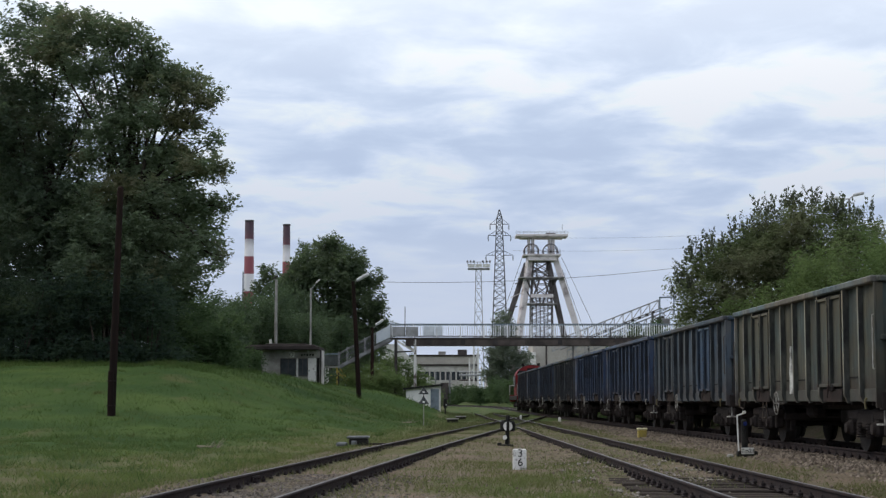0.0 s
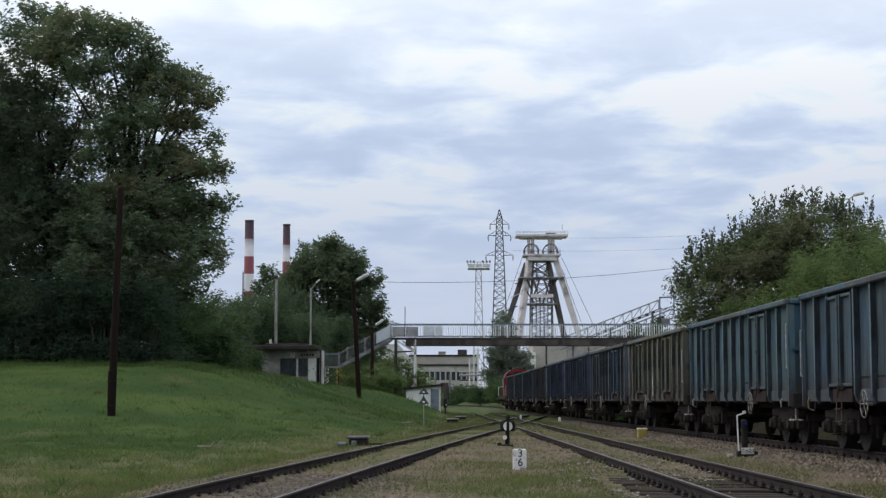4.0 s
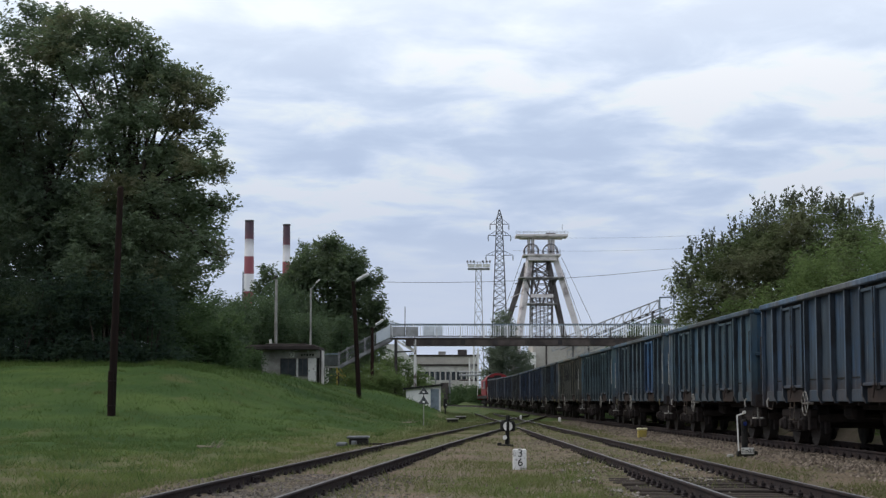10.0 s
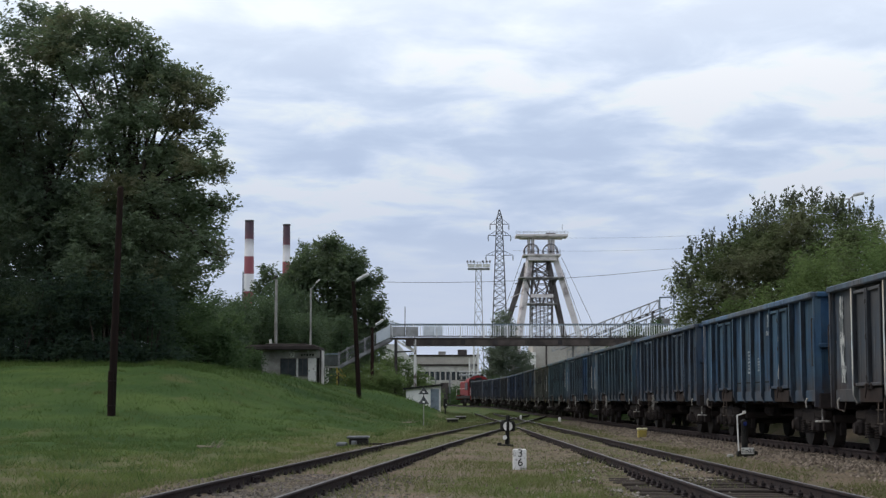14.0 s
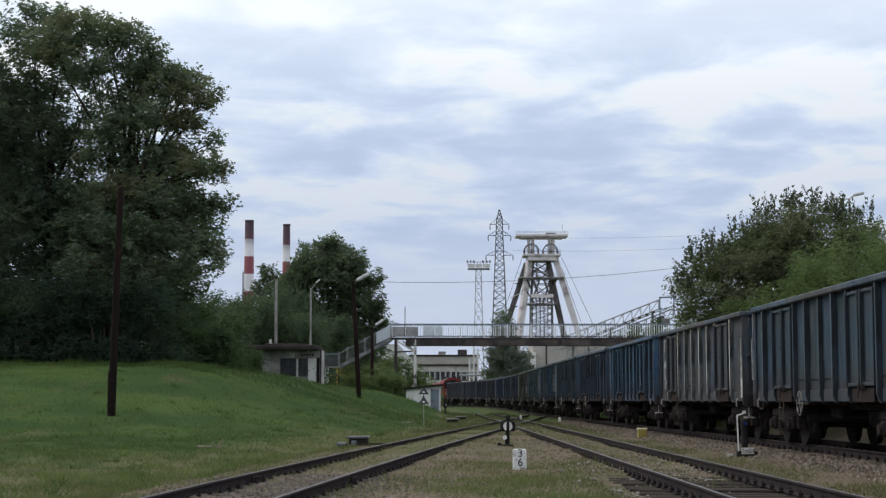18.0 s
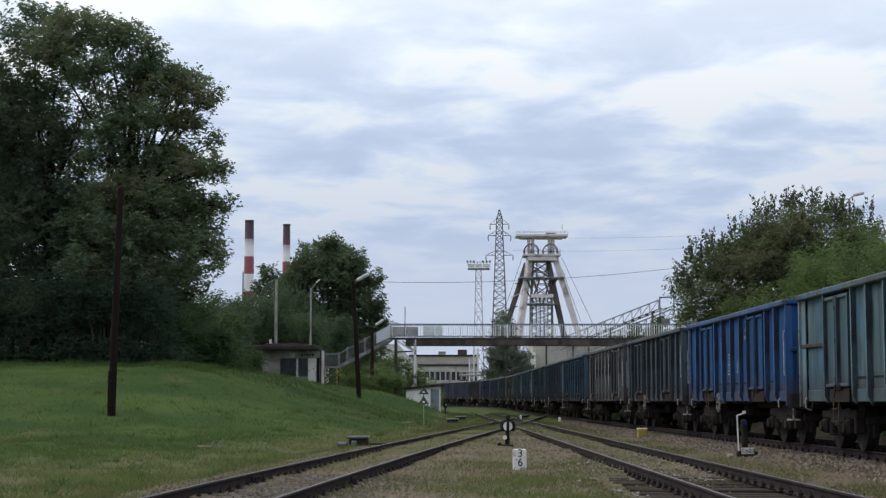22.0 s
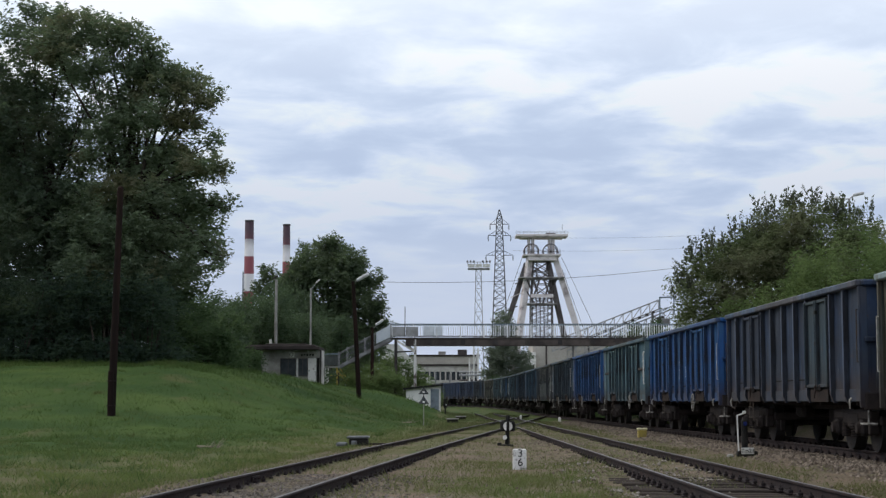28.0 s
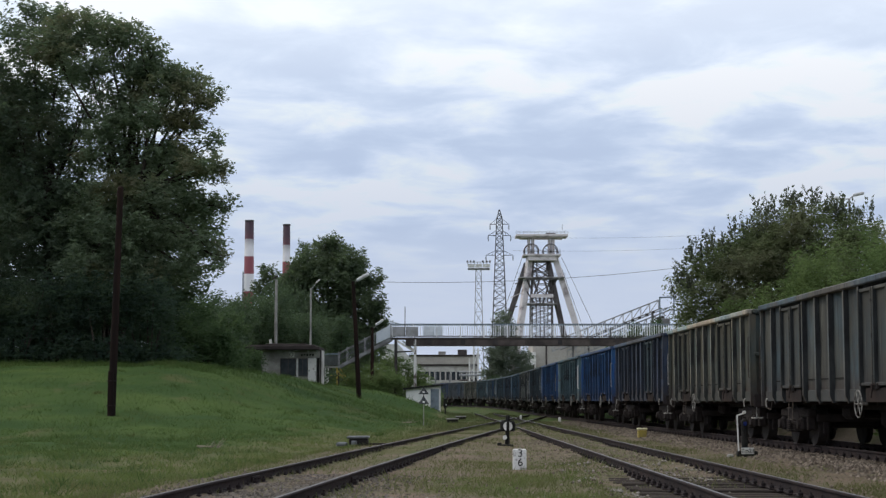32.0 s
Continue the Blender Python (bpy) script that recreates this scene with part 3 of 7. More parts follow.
def track_table():
    ys = np.linspace(-160, 420, 5000)
    xs = []
    for y in ys:
        if y < 15:
            xs.append(train_track(15) + (train_track(15.5) - train_track(14.5)) * (y - 15))
        elif y > 300:
            xs.append(train_track(300) + (train_track(300.5) - train_track(299.5)) * (y - 300))
        else:
            xs.append(train_track(y))
    xs = np.array(xs)
    arc = np.concatenate([[0], np.cumsum(np.hypot(np.diff(ys), np.diff(xs)))])
    return ys, xs, arc - np.interp(40, ys, arc)


TABLE = track_table()


def on_track(s):
    ys, xs, arc = TABLE
    y = float(np.interp(s, arc, ys))
    return Vector((np.interp(s, arc, xs), y, TRAIN_Z + climb(y)))


def vehicle_pose(s, wheelbase):
    """Pose of a vehicle whose middle is at s; its length lies along its own y."""
    a, b = on_track(s + wheelbase / 2), on_track(s - wheelbase / 2)
    m = (a + b) / 2
    return pose(m.x, m.y, m.z, 0, 0, -math.degrees(math.atan2(a.x - b.x, a.y - b.y)))


def wheelset_mesh():
    bm = bmesh.new()
    for s in (-1, 1):
        x = s * 0.7525
        tube(bm, (x - 0.065 * s * -1 - 0.065, 0, 0), (x + 0.065 - 0.0, 0, 0), 0.455, 0.455, 24)
        tube(bm, (x - s * 0.075 - 0.012, 0, 0), (x - s * 0.075 + 0.012, 0, 0), 0.485, 0.485, 24)
        tube(bm, (x + s * 0.06, 0, 0), (x + s * 0.075, 0, 0), 0.36, 0.40, 20)
        tube(bm, (x + s * 0.06, 0, 0), (x + s * 0.13, 0, 0), 0.12, 0.12, 12)
        # chalk marks and casting bosses, by which the turning is seen
        for k in range(3):
            a = k * 2.094
            box(bm, (x + s * 0.075 - 0.012, 0.22 * math.cos(a) - 0.045, 0.22 * math.sin(a) - 0.045), (x + s * 0.075 + 0.012, 0.22 * math.cos(a) + 0.045, 0.22 * math.sin(a) + 0.045))
    tube(bm, (-1.02, 0, 0), (1.02, 0, 0), 0.075, 0.075, 12)
    me = bpy.data.meshes.new("wheelset")
    bm.to_mesh(me)
    bm.free()
    return me


def bogie(parent, y, proto):
    """A two-axle bogie with cast side frames, springs and axle boxes."""
    if "frame" not in proto:
        bm = bmesh.new()
        for k in (-0.9, 0.9):
            box(bm, (-0.10, k - 0.42, 0.62), (0.10, k + 0.42, 0.80), 0.03)
            for j in (-0.30, 0.30):
                box(bm, (-0.09, k + j - 0.07, 0.34), (0.09, k + j + 0.07, 0.66), 0.02)
        box(bm, (-0.11, -0.55, 0.44), (0.11, 0.55, 0.78), 0.05)
        box(bm, (-0.09, -0.85, 0.66), (0.09, 0.85, 0.82), 0.03)
        proto["frame"] = bm_mesh("side_frame", bm, M["under"])
        bm = bmesh.new()
        box(bm, (-0.13, -0.16, 0.32), (0.13, 0.16, 0.62), 0.05)
        tube(bm, (0.10, 0, 0.46), (0.19, 0, 0.46), 0.12, 0.10, 12)
        tube(bm, (-0.19, 0, 0.46), (-0.10, 0, 0.46), 0.10, 0.12, 12)
        proto["axle_box"] = bm_mesh("axle_box", bm, M["under"])
        bm = bmesh.new()
        for i in range(6):
            ring(bm, (0, 0, 0.30 + i * 0.05), 0.085, 0.018, "Z", 10)
        proto["spring"] = bm_mesh("spring", bm, M["under"])
        bm = bmesh.new()
        box(bm, (-0.95, -0.22, 0.60), (0.95, 0.22, 0.84), 0.03)
        proto["beam"] = bm_mesh("end_beam", made_box((-0.95, -0.06, 0.52), (0.95, 0.06, 0.70), 0.02), M["under"])
        proto["shoe"] = bm_mesh("brake_shoe", made_box((-0.06, -0.05, 0.26), (0.06, 0.05, 0.53), 0.015), M["under"])
        proto["bolster"] = bm_mesh("bolster", bm, M["under"])
        proto["wheelset"] = wheelset_mesh()
        proto["wheelset"].materials.append(M["wheel"])
    b = new("bogie", proto["bolster"])
    b.parent, b.location = parent, (0, y, 0)
    wheels = []
    for s in (-1, 1):
        sf = new("side_frame", proto["frame"])
        sf.parent, sf.location = b, (s * 1.02, 0, 0)
        for k in (-0.9, 0.9):
            ab = new("axle_box", proto["axle_box"])
            ab.parent, ab.location = b, (s * 1.08, k, 0)
        for k in (-0.33, 0.33):
            sp = new("spring", proto["spring"])
            sp.parent, sp.location = b, (s * 1.12, k, 0)
    for k in (-1.42, 1.42):
        eb = new("end_beam", proto["beam"])
        eb.parent, eb.location = b, (0, k, 0)
        for s in (-0.75, 0.75):
            sh = new("brake_shoe", proto["shoe"])
            sh.parent, sh.location = b, (s, k, 0)
    for k in (-0.9, 0.9):
        w = new("wheelset", proto["wheelset"])
        w.parent = b
        w.location = (0, k, 0.46)
        wheels.append(w)
    return wheels


def bm_mesh(name, bm, material):
    me = bpy.data.meshes.new(name)
    bmesh.ops.recalc_face_normals(bm, faces=bm.faces)
    bm.to_mesh(me)
    bm.free()
    me.materials.append(material)
    return me


PROTO, STOCK = {}, []
TOP, SILL, HALF = 3.251, 1.16, 1.45


def streak_shape(tall=1.05, foot_half=0.20, head_half=0.05):
    """A ragged run of paint, wider towards its foot."""
    bm = bmesh.new()
    r = random.Random(3)
    rows = []
    for i in range(13):
        z = tall * i / 12
        wide = foot_half * (1 - i / 12) ** 1.6 + head_half * r.uniform(0.6, 1.4)
        mid = -0.10 * (1 - i / 12) ** 3 + r.uniform(-0.01, 0.01)
        rows.append([bm.verts.new((x, mid + q * wide, z)) for x, q in ((-0.008, -1), (-0.008, 1), (0.02, 1), (0.02, -1))])
    for a, b in zip(rows, rows[1:]):
        for q in range(4):
            bm.faces.new((a[q], a[(q + 1) % 4], b[(q + 1) % 4], b[q]))
    bm.faces.new(rows[0]), bm.faces.new(rows[-1])
    return bm


def bm_copy(me):
    bm = bmesh.new()
    bm.from_mesh(me)
    return bm


def wagon_meshes(END=6.40):
    p = {"end_at": END}
    rnd = random.Random(4)
    # dented side sheet, one skin thick, drawn from end to end
    for v in range(3):
        bm = bmesh.new()
        ys, zs = np.linspace(-END, END, 61), np.linspace(SILL + 0.02, TOP - 0.10, 11)
        for back in (0.0, 0.03):
            rows = []
            for y in ys:
                rows.append([bm.verts.new((-HALF + RECESS + back + 0.020 * noise.noise(Vector((y * 1.3 + v * 31, z * 1.1, v))) * smooth(min(z - SILL, TOP - 0.1 - z) / 0.4), y, z)) for z in zs])
            for a, b in zip(rows, rows[1:]):
                for k in range(len(zs) - 1):
                    quad = (a[k], b[k], b[k + 1], a[k + 1])
                    bm.faces.new(quad[::-1] if back else quad)
        p["sheet%d" % v] = bm_mesh("side_sheet", bm, M["paint"])
    bm = bmesh.new()
    # the foot of a rib tapers back under the body
    prof = [(-RECESS, TOP - 0.12), (0.03, TOP - 0.12), (0.03, SILL - 0.22), (-RECESS * 0.35, SILL - 0.22), (-RECESS, SILL - 0.06)]
    ends = [[bm.verts.new((x, y, z)) for x, z in prof] for y in (-0.046, 0.046)]
    bm.faces.new(ends[0]), bm.faces.new(ends[1][::-1])
    for q in range(5):
        bm.faces.new((ends[0][q], ends[1][q], ends[1][(q + 1) % 5], ends[0][(q + 1) % 5]))
    bmesh.ops.recalc_face_normals(bm, faces=bm.faces)
    # webs take the colour with shade in it, outer faces the plain coat
    p["rib"] = bm_mesh("rib", bm, M["webshade"])
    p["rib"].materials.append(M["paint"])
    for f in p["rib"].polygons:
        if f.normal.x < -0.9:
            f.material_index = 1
    bm = bmesh.new()
    box(bm, (-0.10, -END, TOP - 0.125), (0.10, END, TOP), 0.022)
    p["cap"] = bm_mesh("top_rail", bm, M["paint"])
    bm = bmesh.new()
    box(bm, (-0.05, -END, SILL - 0.19), (0.05, END, SILL + 0.05), 0.012)
    p["sill"] = bm_mesh("sole_bar", bm, M["sillpaint"])
    # one door leaf with its raised frame and a hinge bar
    bm = bmesh.new()
    h0, h1 = SILL + 0.10, TOP - 0.20
    box(bm, (-0.045, -0.445, h0), (-0.014, 0.445, h1), 0.006)
    p["leaf"] = bm_mesh("door_leaf", bm, M["paint"])
    # the worn raised rim round a leaf, and a black sheet as the gaps' shade
    bm = bmesh.new()
    for k in (-0.42, 0.42):
        box(bm, (-0.125, k - 0.026, h0), (-0.02, k + 0.026, h1), 0.012)
    for k in (h0 + 0.03, h1 - 0.03):
        box(bm, (-0.095, -0.43, k - 0.032), (-0.02, 0.43, k + 0.032), 0.010)
    # rim sides are coloured dark for shade too; outer faces keep the coat
    p["rim"] = bm_mesh("leaf_rim", bm, M["webshade"])
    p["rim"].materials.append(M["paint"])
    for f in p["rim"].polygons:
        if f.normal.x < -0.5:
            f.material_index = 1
    bm = bmesh.new()
    box(bm, (-0.012, -0.985, SILL + 0.06), (0.01, 0.985, TOP - 0.14))
    p["gap"] = bm_mesh("door_opening", bm, M["black"])
    p["hinges"] = bm_mesh("hinge", made_box((-0.09, -0.035, -0.05), (0.0, 0.035, 0.05), 0.012), M["black"])
    p["seam"] = bm_mesh("flap_seam", made_box((-0.010, -0.44, -0.016), (0.012, 0.44, 0.016)), M["black"])
    bm = bmesh.new()
    tube(bm, (-0.075, 0, SILL + 0.05), (-0.075, 0, TOP - 0.22), 0.028, 0.028, 6)
    for k in (SILL + 0.25, SILL + 1.0, TOP - 0.45):
        box(bm, (-0.12, -0.06, k - 0.05), (-0.05, 0.06, k + 0.05), 0.015)
    p["lock"] = bm_mesh("locking_bar", bm, M["black"])
    bm = bmesh.new()
    box(bm, (-0.02, -0.72, SILL - 0.20), (0.0, 0.72, SILL + 0.06), 0.008)
    box(bm, (-0.06, -0.08, SILL + 0.02), (0.02, 0.08, SILL + 0.15), 0.02)
    for k in (-0.20, 0.16):
        box(bm, (-0.08, k - 0.035, SILL + 0.03), (-0.02, k + 0.035, SILL + 0.15), 0.015)
    tube(bm, (-0.08, 0.03, SILL + 0.14), (-0.10, 0.10, SILL - 0.12), 0.018, 0.014, 6)
    p["latch"] = bm_mesh("door_latch", bm, M["rustsill"])
    bm = bmesh.new()
    box(bm, (-HALF + 0.06, -0.03, SILL - 0.1), (HALF - 0.06, 0.03, TOP - 0.12), 0.01)
    p["end_beam"] = bm_mesh("end_stiffener", made_box((-HALF + 0.10, 0.03, SILL + 0.92), (HALF - 0.10, 0.11, SILL + 1.02), 0.02), M["paint"])
    p["end_rail"] = bm_mesh("end_rail", made_box((-HALF + 0.06, -0.04, TOP - 0.12), (HALF - 0.06, 0.13, TOP), 0.03), M["paint"])
    p["corner"] = bm_mesh("corner_post", made_box((-RECESS, -0.032, SILL - 0.30), (0.06, 0.032, TOP - 0.12), 0.008), M["paint"])
    p["plate_end"] = bm_mesh("corner_plate", made_box((-0.012, -0.20, SILL - 0.24), (0.012, 0.20, TOP - 0.13), 0.006), M["paint"])
    p["end"] = bm_mesh("end_wall", bm, M["paint"])
    bm = bmesh.new()
    box(bm, (-HALF + 0.10, -END + 0.04, SILL - 0.06), (HALF - 0.10, END - 0.04, SILL + 0.02))
    p["floor"] = bm_mesh("floor", bm, M["under"])
    bm = bmesh.new()
    for s in (-0.42, 0.42):
        box(bm, (s - 0.06, -END, SILL - 0.36), (s + 0.06, END, SILL - 0.06), 0.01)
    for k in np.linspace(-5.6, 5.6, 9):
        box(bm, (-1.30, k - 0.05, SILL - 0.26), (1.30, k + 0.05, SILL - 0.06), 0.01)
    for k in (-END + 0.05, END - 0.05):
        box(bm, (-1.36, k - 0.09, SILL - 0.34), (1.36, k + 0.09, SILL - 0.02), 0.02)
    p["chassis"] = bm_mesh("underframe", bm, M["under"])
    bm = bmesh.new()
    tube(bm, (0, 0, 0), (0, 0.34, 0), 0.10, 0.085, 12)
    tube(bm, (0, 0.34, 0), (0, 0.58, 0), 0.065, 0.065, 12)
    tube(bm, (0, 0.58, 0), (0, 0.615, 0), 0.23, 0.21, 18)
    p["buffer"] = bm_mesh("buffer", bm, M["under"])
    bm = bmesh.new()
    box(bm, (-0.05, 0, -0.10), (0.05, 0.28, 0.08), 0.02)
    tube(bm, (0, 0.28, 0.0), (0, 0.50, -0.12), 0.03, 0.03, 6)
    tube(bm, (0, 0.50, -0.12), (0, 0.60, -0.40), 0.03, 0.025, 6)
    p["coupling"] = bm_mesh("screw_coupling", bm, M["under"])
    bm = bmesh.new()
    ring(bm, (0, 0, 0), 0.25, 0.013, "X", 22)
    for k in range(3):
        a = k * math.pi / 3
        tube(bm, (0, -0.25 * math.cos(a), -0.25 * math.sin(a)), (0, 0.25 * math.cos(a), 0.25 * math.sin(a)), 0.010, 0.010, 5)
    tube(bm, (0, 0, 0), (0.18, 0, 0), 0.03, 0.03, 8)
    p["handwheel"] = bm_mesh("brake_handwheel", bm, M["wheelrim"])
    bm = bmesh.new()
    for k in (-0.19, 0.19):
        bar(bm, (0, k, -0.42), (0.02, k, 0.06), 0.045, 0.012)
    for k in (-0.40, -0.15):
        bar(bm, (0, -0.19, k), (0, 0.19, k), 0.05, 0.02)
    p["step"] = bm_mesh("footstep", bm, M["steprust"])
    bm = bmesh.new()
    tube(bm, (0, 0, -0.40), (0, 0, 0.10), 0.016, 0.016, 6)
    box(bm, (-0.10, -0.20, -0.44), (0.12, 0.20, -0.40), 0.01)
    p["riding"] = bm_mesh("riding_step", bm, M["wheelrim"])
    bm = bmesh.new()
    pts = [(0, 0.55, 0.02), (-0.02, 0.50, -0.16), (-0.02, 0.05, -0.20), (0, 0.0, 0.0)]
    for a, b in zip(pts, pts[1:]):
        tube(bm, a, b, 0.014, 0.014, 6)
    p["hose"] = bm_mesh("bent_handle", bm, M["steprust"])
    bm = bmesh.new()
    tube(bm, (-0.07, 0, 0), (-0.07, 0, 0.98), 0.011, 0.011, 6)
    for k in (0.0, 0.98):
        tube(bm, (-0.07, 0, k), (0.06, 0, k), 0.010, 0.010, 6)
    p["grab"] = bm_mesh("grab_rail", bm, M["handrail"])
    bm = bmesh.new()
    tube(bm, (-0.09, 0, -0.12), (-0.09, 0, 0.96), 0.022, 0.022, 8)
    tube(bm, (-0.09, 0, 0.96), (-0.06, 0.16, 1.02), 0.022, 0.020, 8)
    tube(bm, (-0.06, 0.16, 1.02), (0.06, 0.18, 1.02), 0.024, 0.024, 8)
    tube(bm, (-0.09, 0, -0.12), (0.06, 0.0, -0.12), 0.026, 0.026, 8)
    p["boldgrab"] = bm_mesh("grab_rail", bm, M["boldpaint"])
    p["rustgrab"] = bm_mesh("grab_rail", bm_copy(p["grab"]), M["steprust"])
    bm = bmesh.new()
    tube(bm, (-0.01, 0, 0), (-0.05, 0, -0.06), 0.019, 0.018, 8)
    tube(bm, (-0.05, 0, -0.06), (-0.04, 0, -0.20), 0.019, 0.014, 8)
    p["hook"] = bm_mesh("rope_hook", bm, M["handrail"])
    p["yellowhook"] = bm_mesh("rope_hook", bm_copy(p["hook"]), M["hookyellow"])
    bm = bmesh.new()
    box(bm, (-0.24, -0.75, 0.42), (0.24, 0.75, 0.86), 0.10)
    box(bm, (-0.7, 1.2, 0.60), (-0.4, 2.0, 0.90), 0.08)
    tube(bm, (0.3, -2.0, 0.72), (0.3, -0.9, 0.72), 0.17, 0.17, 12)
    tube(bm, (-0.05, -3.0, 0.62), (-0.05, 3.0, 0.62), 0.025, 0.025, 6)
    p["brake"] = bm_mesh("brake_gear", bm, M["under"])
    bm = bmesh.new()
    rr = random.Random(9)
    for k in range(7):
        w = rr.uniform(0.10, 0.30)
        box(bm, (-0.012, -w / 2, -k * 0.085 - 0.04), (-0.002, w / 2, -k * 0.085 + 0.008))
    p["marks"] = bm_mesh("marking_bars", bm, M["marking"])
    bm = bmesh.new()
    # a curved emblem over a line of faded letters, drawn as plain bars
    for i in range(5):
        q = i / 4
        box(bm, (-0.012, -0.11 + 0.16 * abs(q - 0.4) - 0.035, 0.16 - 0.24 * q - 0.03), (-0.002, -0.02 + 0.16 * abs(q - 0.4), 0.16 - 0.24 * q + 0.03))
    for i in range(5):
        box(bm, (-0.012, -0.22 + i * 0.09, -0.30), (-0.002, -0.155 + i * 0.09, -0.20))
    p["plate"] = bm_mesh("marking_bars", bm, M["marking"])
    bm = bmesh.new()
    for i in range(5):
        w = rr.uniform(0.10, 0.22)
        box(bm, (-0.012, -w / 2, -i * 0.07 - 0.03), (-0.002, w / 2, -i * 0.07 + 0.01))
    p["smallmarks"] = bm_mesh("marking_bars", bm, M["marking"])
    p["stiffener"] = bm_mesh("stiffener", made_box((-0.07, -1.02, -0.045), (0.03, 1.02, 0.045), 0.015), M["paint"])
    bm = bmesh.new()
    pts = [(0, 0, 0), (-0.04, 0.03, 0.35), (-0.02, -0.02, 0.75), (-0.03, 0.03, 1.25)]
    for a, b in zip(pts, pts[1:]):
        bar(bm, a, b, 0.035, 0.02)
    p["bent"] = bm_mesh("bent_bar", bm, M["handrail"])
    p["streak"] = bm_mesh("paint_streak", streak_shape(), M["whitesplash"])
    p["peel"] = bm_mesh("paint_streak", streak_shape(1.70, 0.05, 0.11), M["peelmark"])
    p["drip"] = bm_mesh("paint_streak", streak_shape(0.85, 0.03, 0.035), M["marking"])
    return p


def build_wagon(k, p, rnd):
    END, door_at = p["end_at"], 4.15 if k == LONG else DOOR_AT
    w = thing("open_wagon", "%s steel open goods wagon with ribbed sides" % WORDS[k], "goods wagon", group="wagons of the goods train")
    coat_gain = 0.92 if k >= 0 else 0.80
    coat = tuple(c * g * coat_gain for c, g in zip(COATS[k], (1.10, 0.96, 1.03)))
    tint = TINTS.get(k, coat)

    def put(name, mesh, loc=(0, 0, 0), turn=0.0, parent=w, colour=None, label=""):
        ob = new(mesh.name.split(".")[0] if not name else name, mesh)
        ob.parent = parent
        ob.matrix_basis = pose(*loc, 0, 0, turn)
        ob.color = (*(colour or coat), (0.35 if name == "rib" else 0.78) if k == LONG else 0.92 if k in (1, 9, 12) else 1.0)
        if label:
            ob["label"] = label
        return ob

    put("underframe", p["chassis"])
    put("floor", p["floor"])
    put("brake_gear", p["brake"])
    for turn in (0, 180):
        s = -1 if turn else 1
        side = put("side_wall", p["sheet%d" % rnd.randrange(3)], turn=turn, colour=tuple(c * 0.98 for c in coat))
        for y in LONG_RIBS if k == LONG else RIBS:
            if k == 9 and abs(y) > 5:
                continue
            lift = rnd.uniform(1.0, 1.5)
            shade = tuple(c * lift * 1.2 + 0.022 for c in RIB_COATS.get(k, coat))
            rib = put("rib", p["rib"], parent=side, colour=shade)
            rib.matrix_basis = pose(-HALF + RECESS + rnd.uniform(-0.012, 0.012), y + rnd.uniform(-0.02, 0.02), 0, rnd.uniform(-0.35, 0.35), 0, rnd.uniform(-3, 3))
        for y in (-4.74, -1.67, -0.56, 0.56, 1.67, 4.74):
            if rnd.random() < 0.75:
                put("flap_seam", p["seam"], (-HALF + RECESS - 0.006, y, SILL + 0.27), parent=side)
        for yc in (-door_at, door_at):
            for j, kk in enumerate((-0.49, 0.49)):
                body = tint if yc < 0 and not turn else coat
                leaf = put("door_leaf", p["leaf"], (-HALF + RECESS - 0.02, yc + kk + rnd.uniform(-0.015, 0.015), 0), parent=side, colour=tuple(c * 0.95 for c in body))
                leaf.matrix_basis = leaf.matrix_basis @ pose(0, 0, 0, rnd.uniform(-0.5, 0.5), 0, 0)
                rim = put("leaf_rim", p["rim"], leaf.location, parent=side, colour=tuple(c * 1.2 + 0.004 for c in body))
                rim.matrix_basis = leaf.matrix_basis.copy()
            put("door_opening", p["gap"], (-HALF + RECESS - 0.017, yc, 0), parent=side)
            for z in (SILL + 0.35, SILL + 0.95, TOP - 0.5):
                put("hinge", p["hinges"], (-HALF + RECESS - 0.02, yc + s * 0.95, z), parent=side)
            put("locking_bar", p["lock"], (-HALF + RECESS - 0.03, yc, 0), parent=side)
            put("door_latch", p["latch"], (-HALF + 0.05, yc, 0), parent=side)
        put("top_rail", p["cap"], (-s * (HALF - 0.05), 0, 0), turn, colour=RAILS.get(k, tuple(c * 0.70 + 0.046 for c in coat)))
        put("sole_bar", p["sill"], (-s * (HALF - RECESS - 0.035), 0, 0), turn)
        put("end_wall", p["end"], (0, s * (END - 0.04), 0), 0 if s > 0 else 180, colour=tuple(c * 0.7 for c in coat))
        put("corner_post", p["corner"], (-s * (HALF - RECESS), s * (END - 0.03), 0), turn, colour=tuple(c * 1.2 + (0.14 if k in (-6, -5, -3, -2, 0, 3, 5, 7, 8, 9, 14) else 0.03) for c in coat))
        put("corner_post", p["corner"], (-s * (HALF - RECESS), -s * (END - 0.03), 0), turn, colour=tuple(c * 1.1 + 0.012 for c in coat))
        if k in (3, 9):
            put("corner_plate", p["plate_end"], (-s * (HALF - 0.06), s * (END - 0.24), 0), turn, colour=tuple(c * 1.25 + 0.03 for c in coat), label="paler plate over the wagon's corner")
        put("end_rail", p["end_rail"], (0, s * (END - 0.04), 0), 0 if s > 0 else 180)
        put("end_stiffener", p["end_beam"], (0, s * (END - 0.04), 0), 0 if s > 0 else 180, colour=tuple(c * 0.75 + 0.006 for c in coat))
        put("end_markings", p["smallmarks"], (0.70 * -s, s * (END - 0.01), SILL + (1.30 if k % 2 else 0.62)), 90 if s > 0 else -90, label="faded white markings on the end wall")
        for bx in (-0.875, 0.875):
            put("buffer", p["buffer"], (bx, s * END, 1.05), 0 if s > 0 else 180)
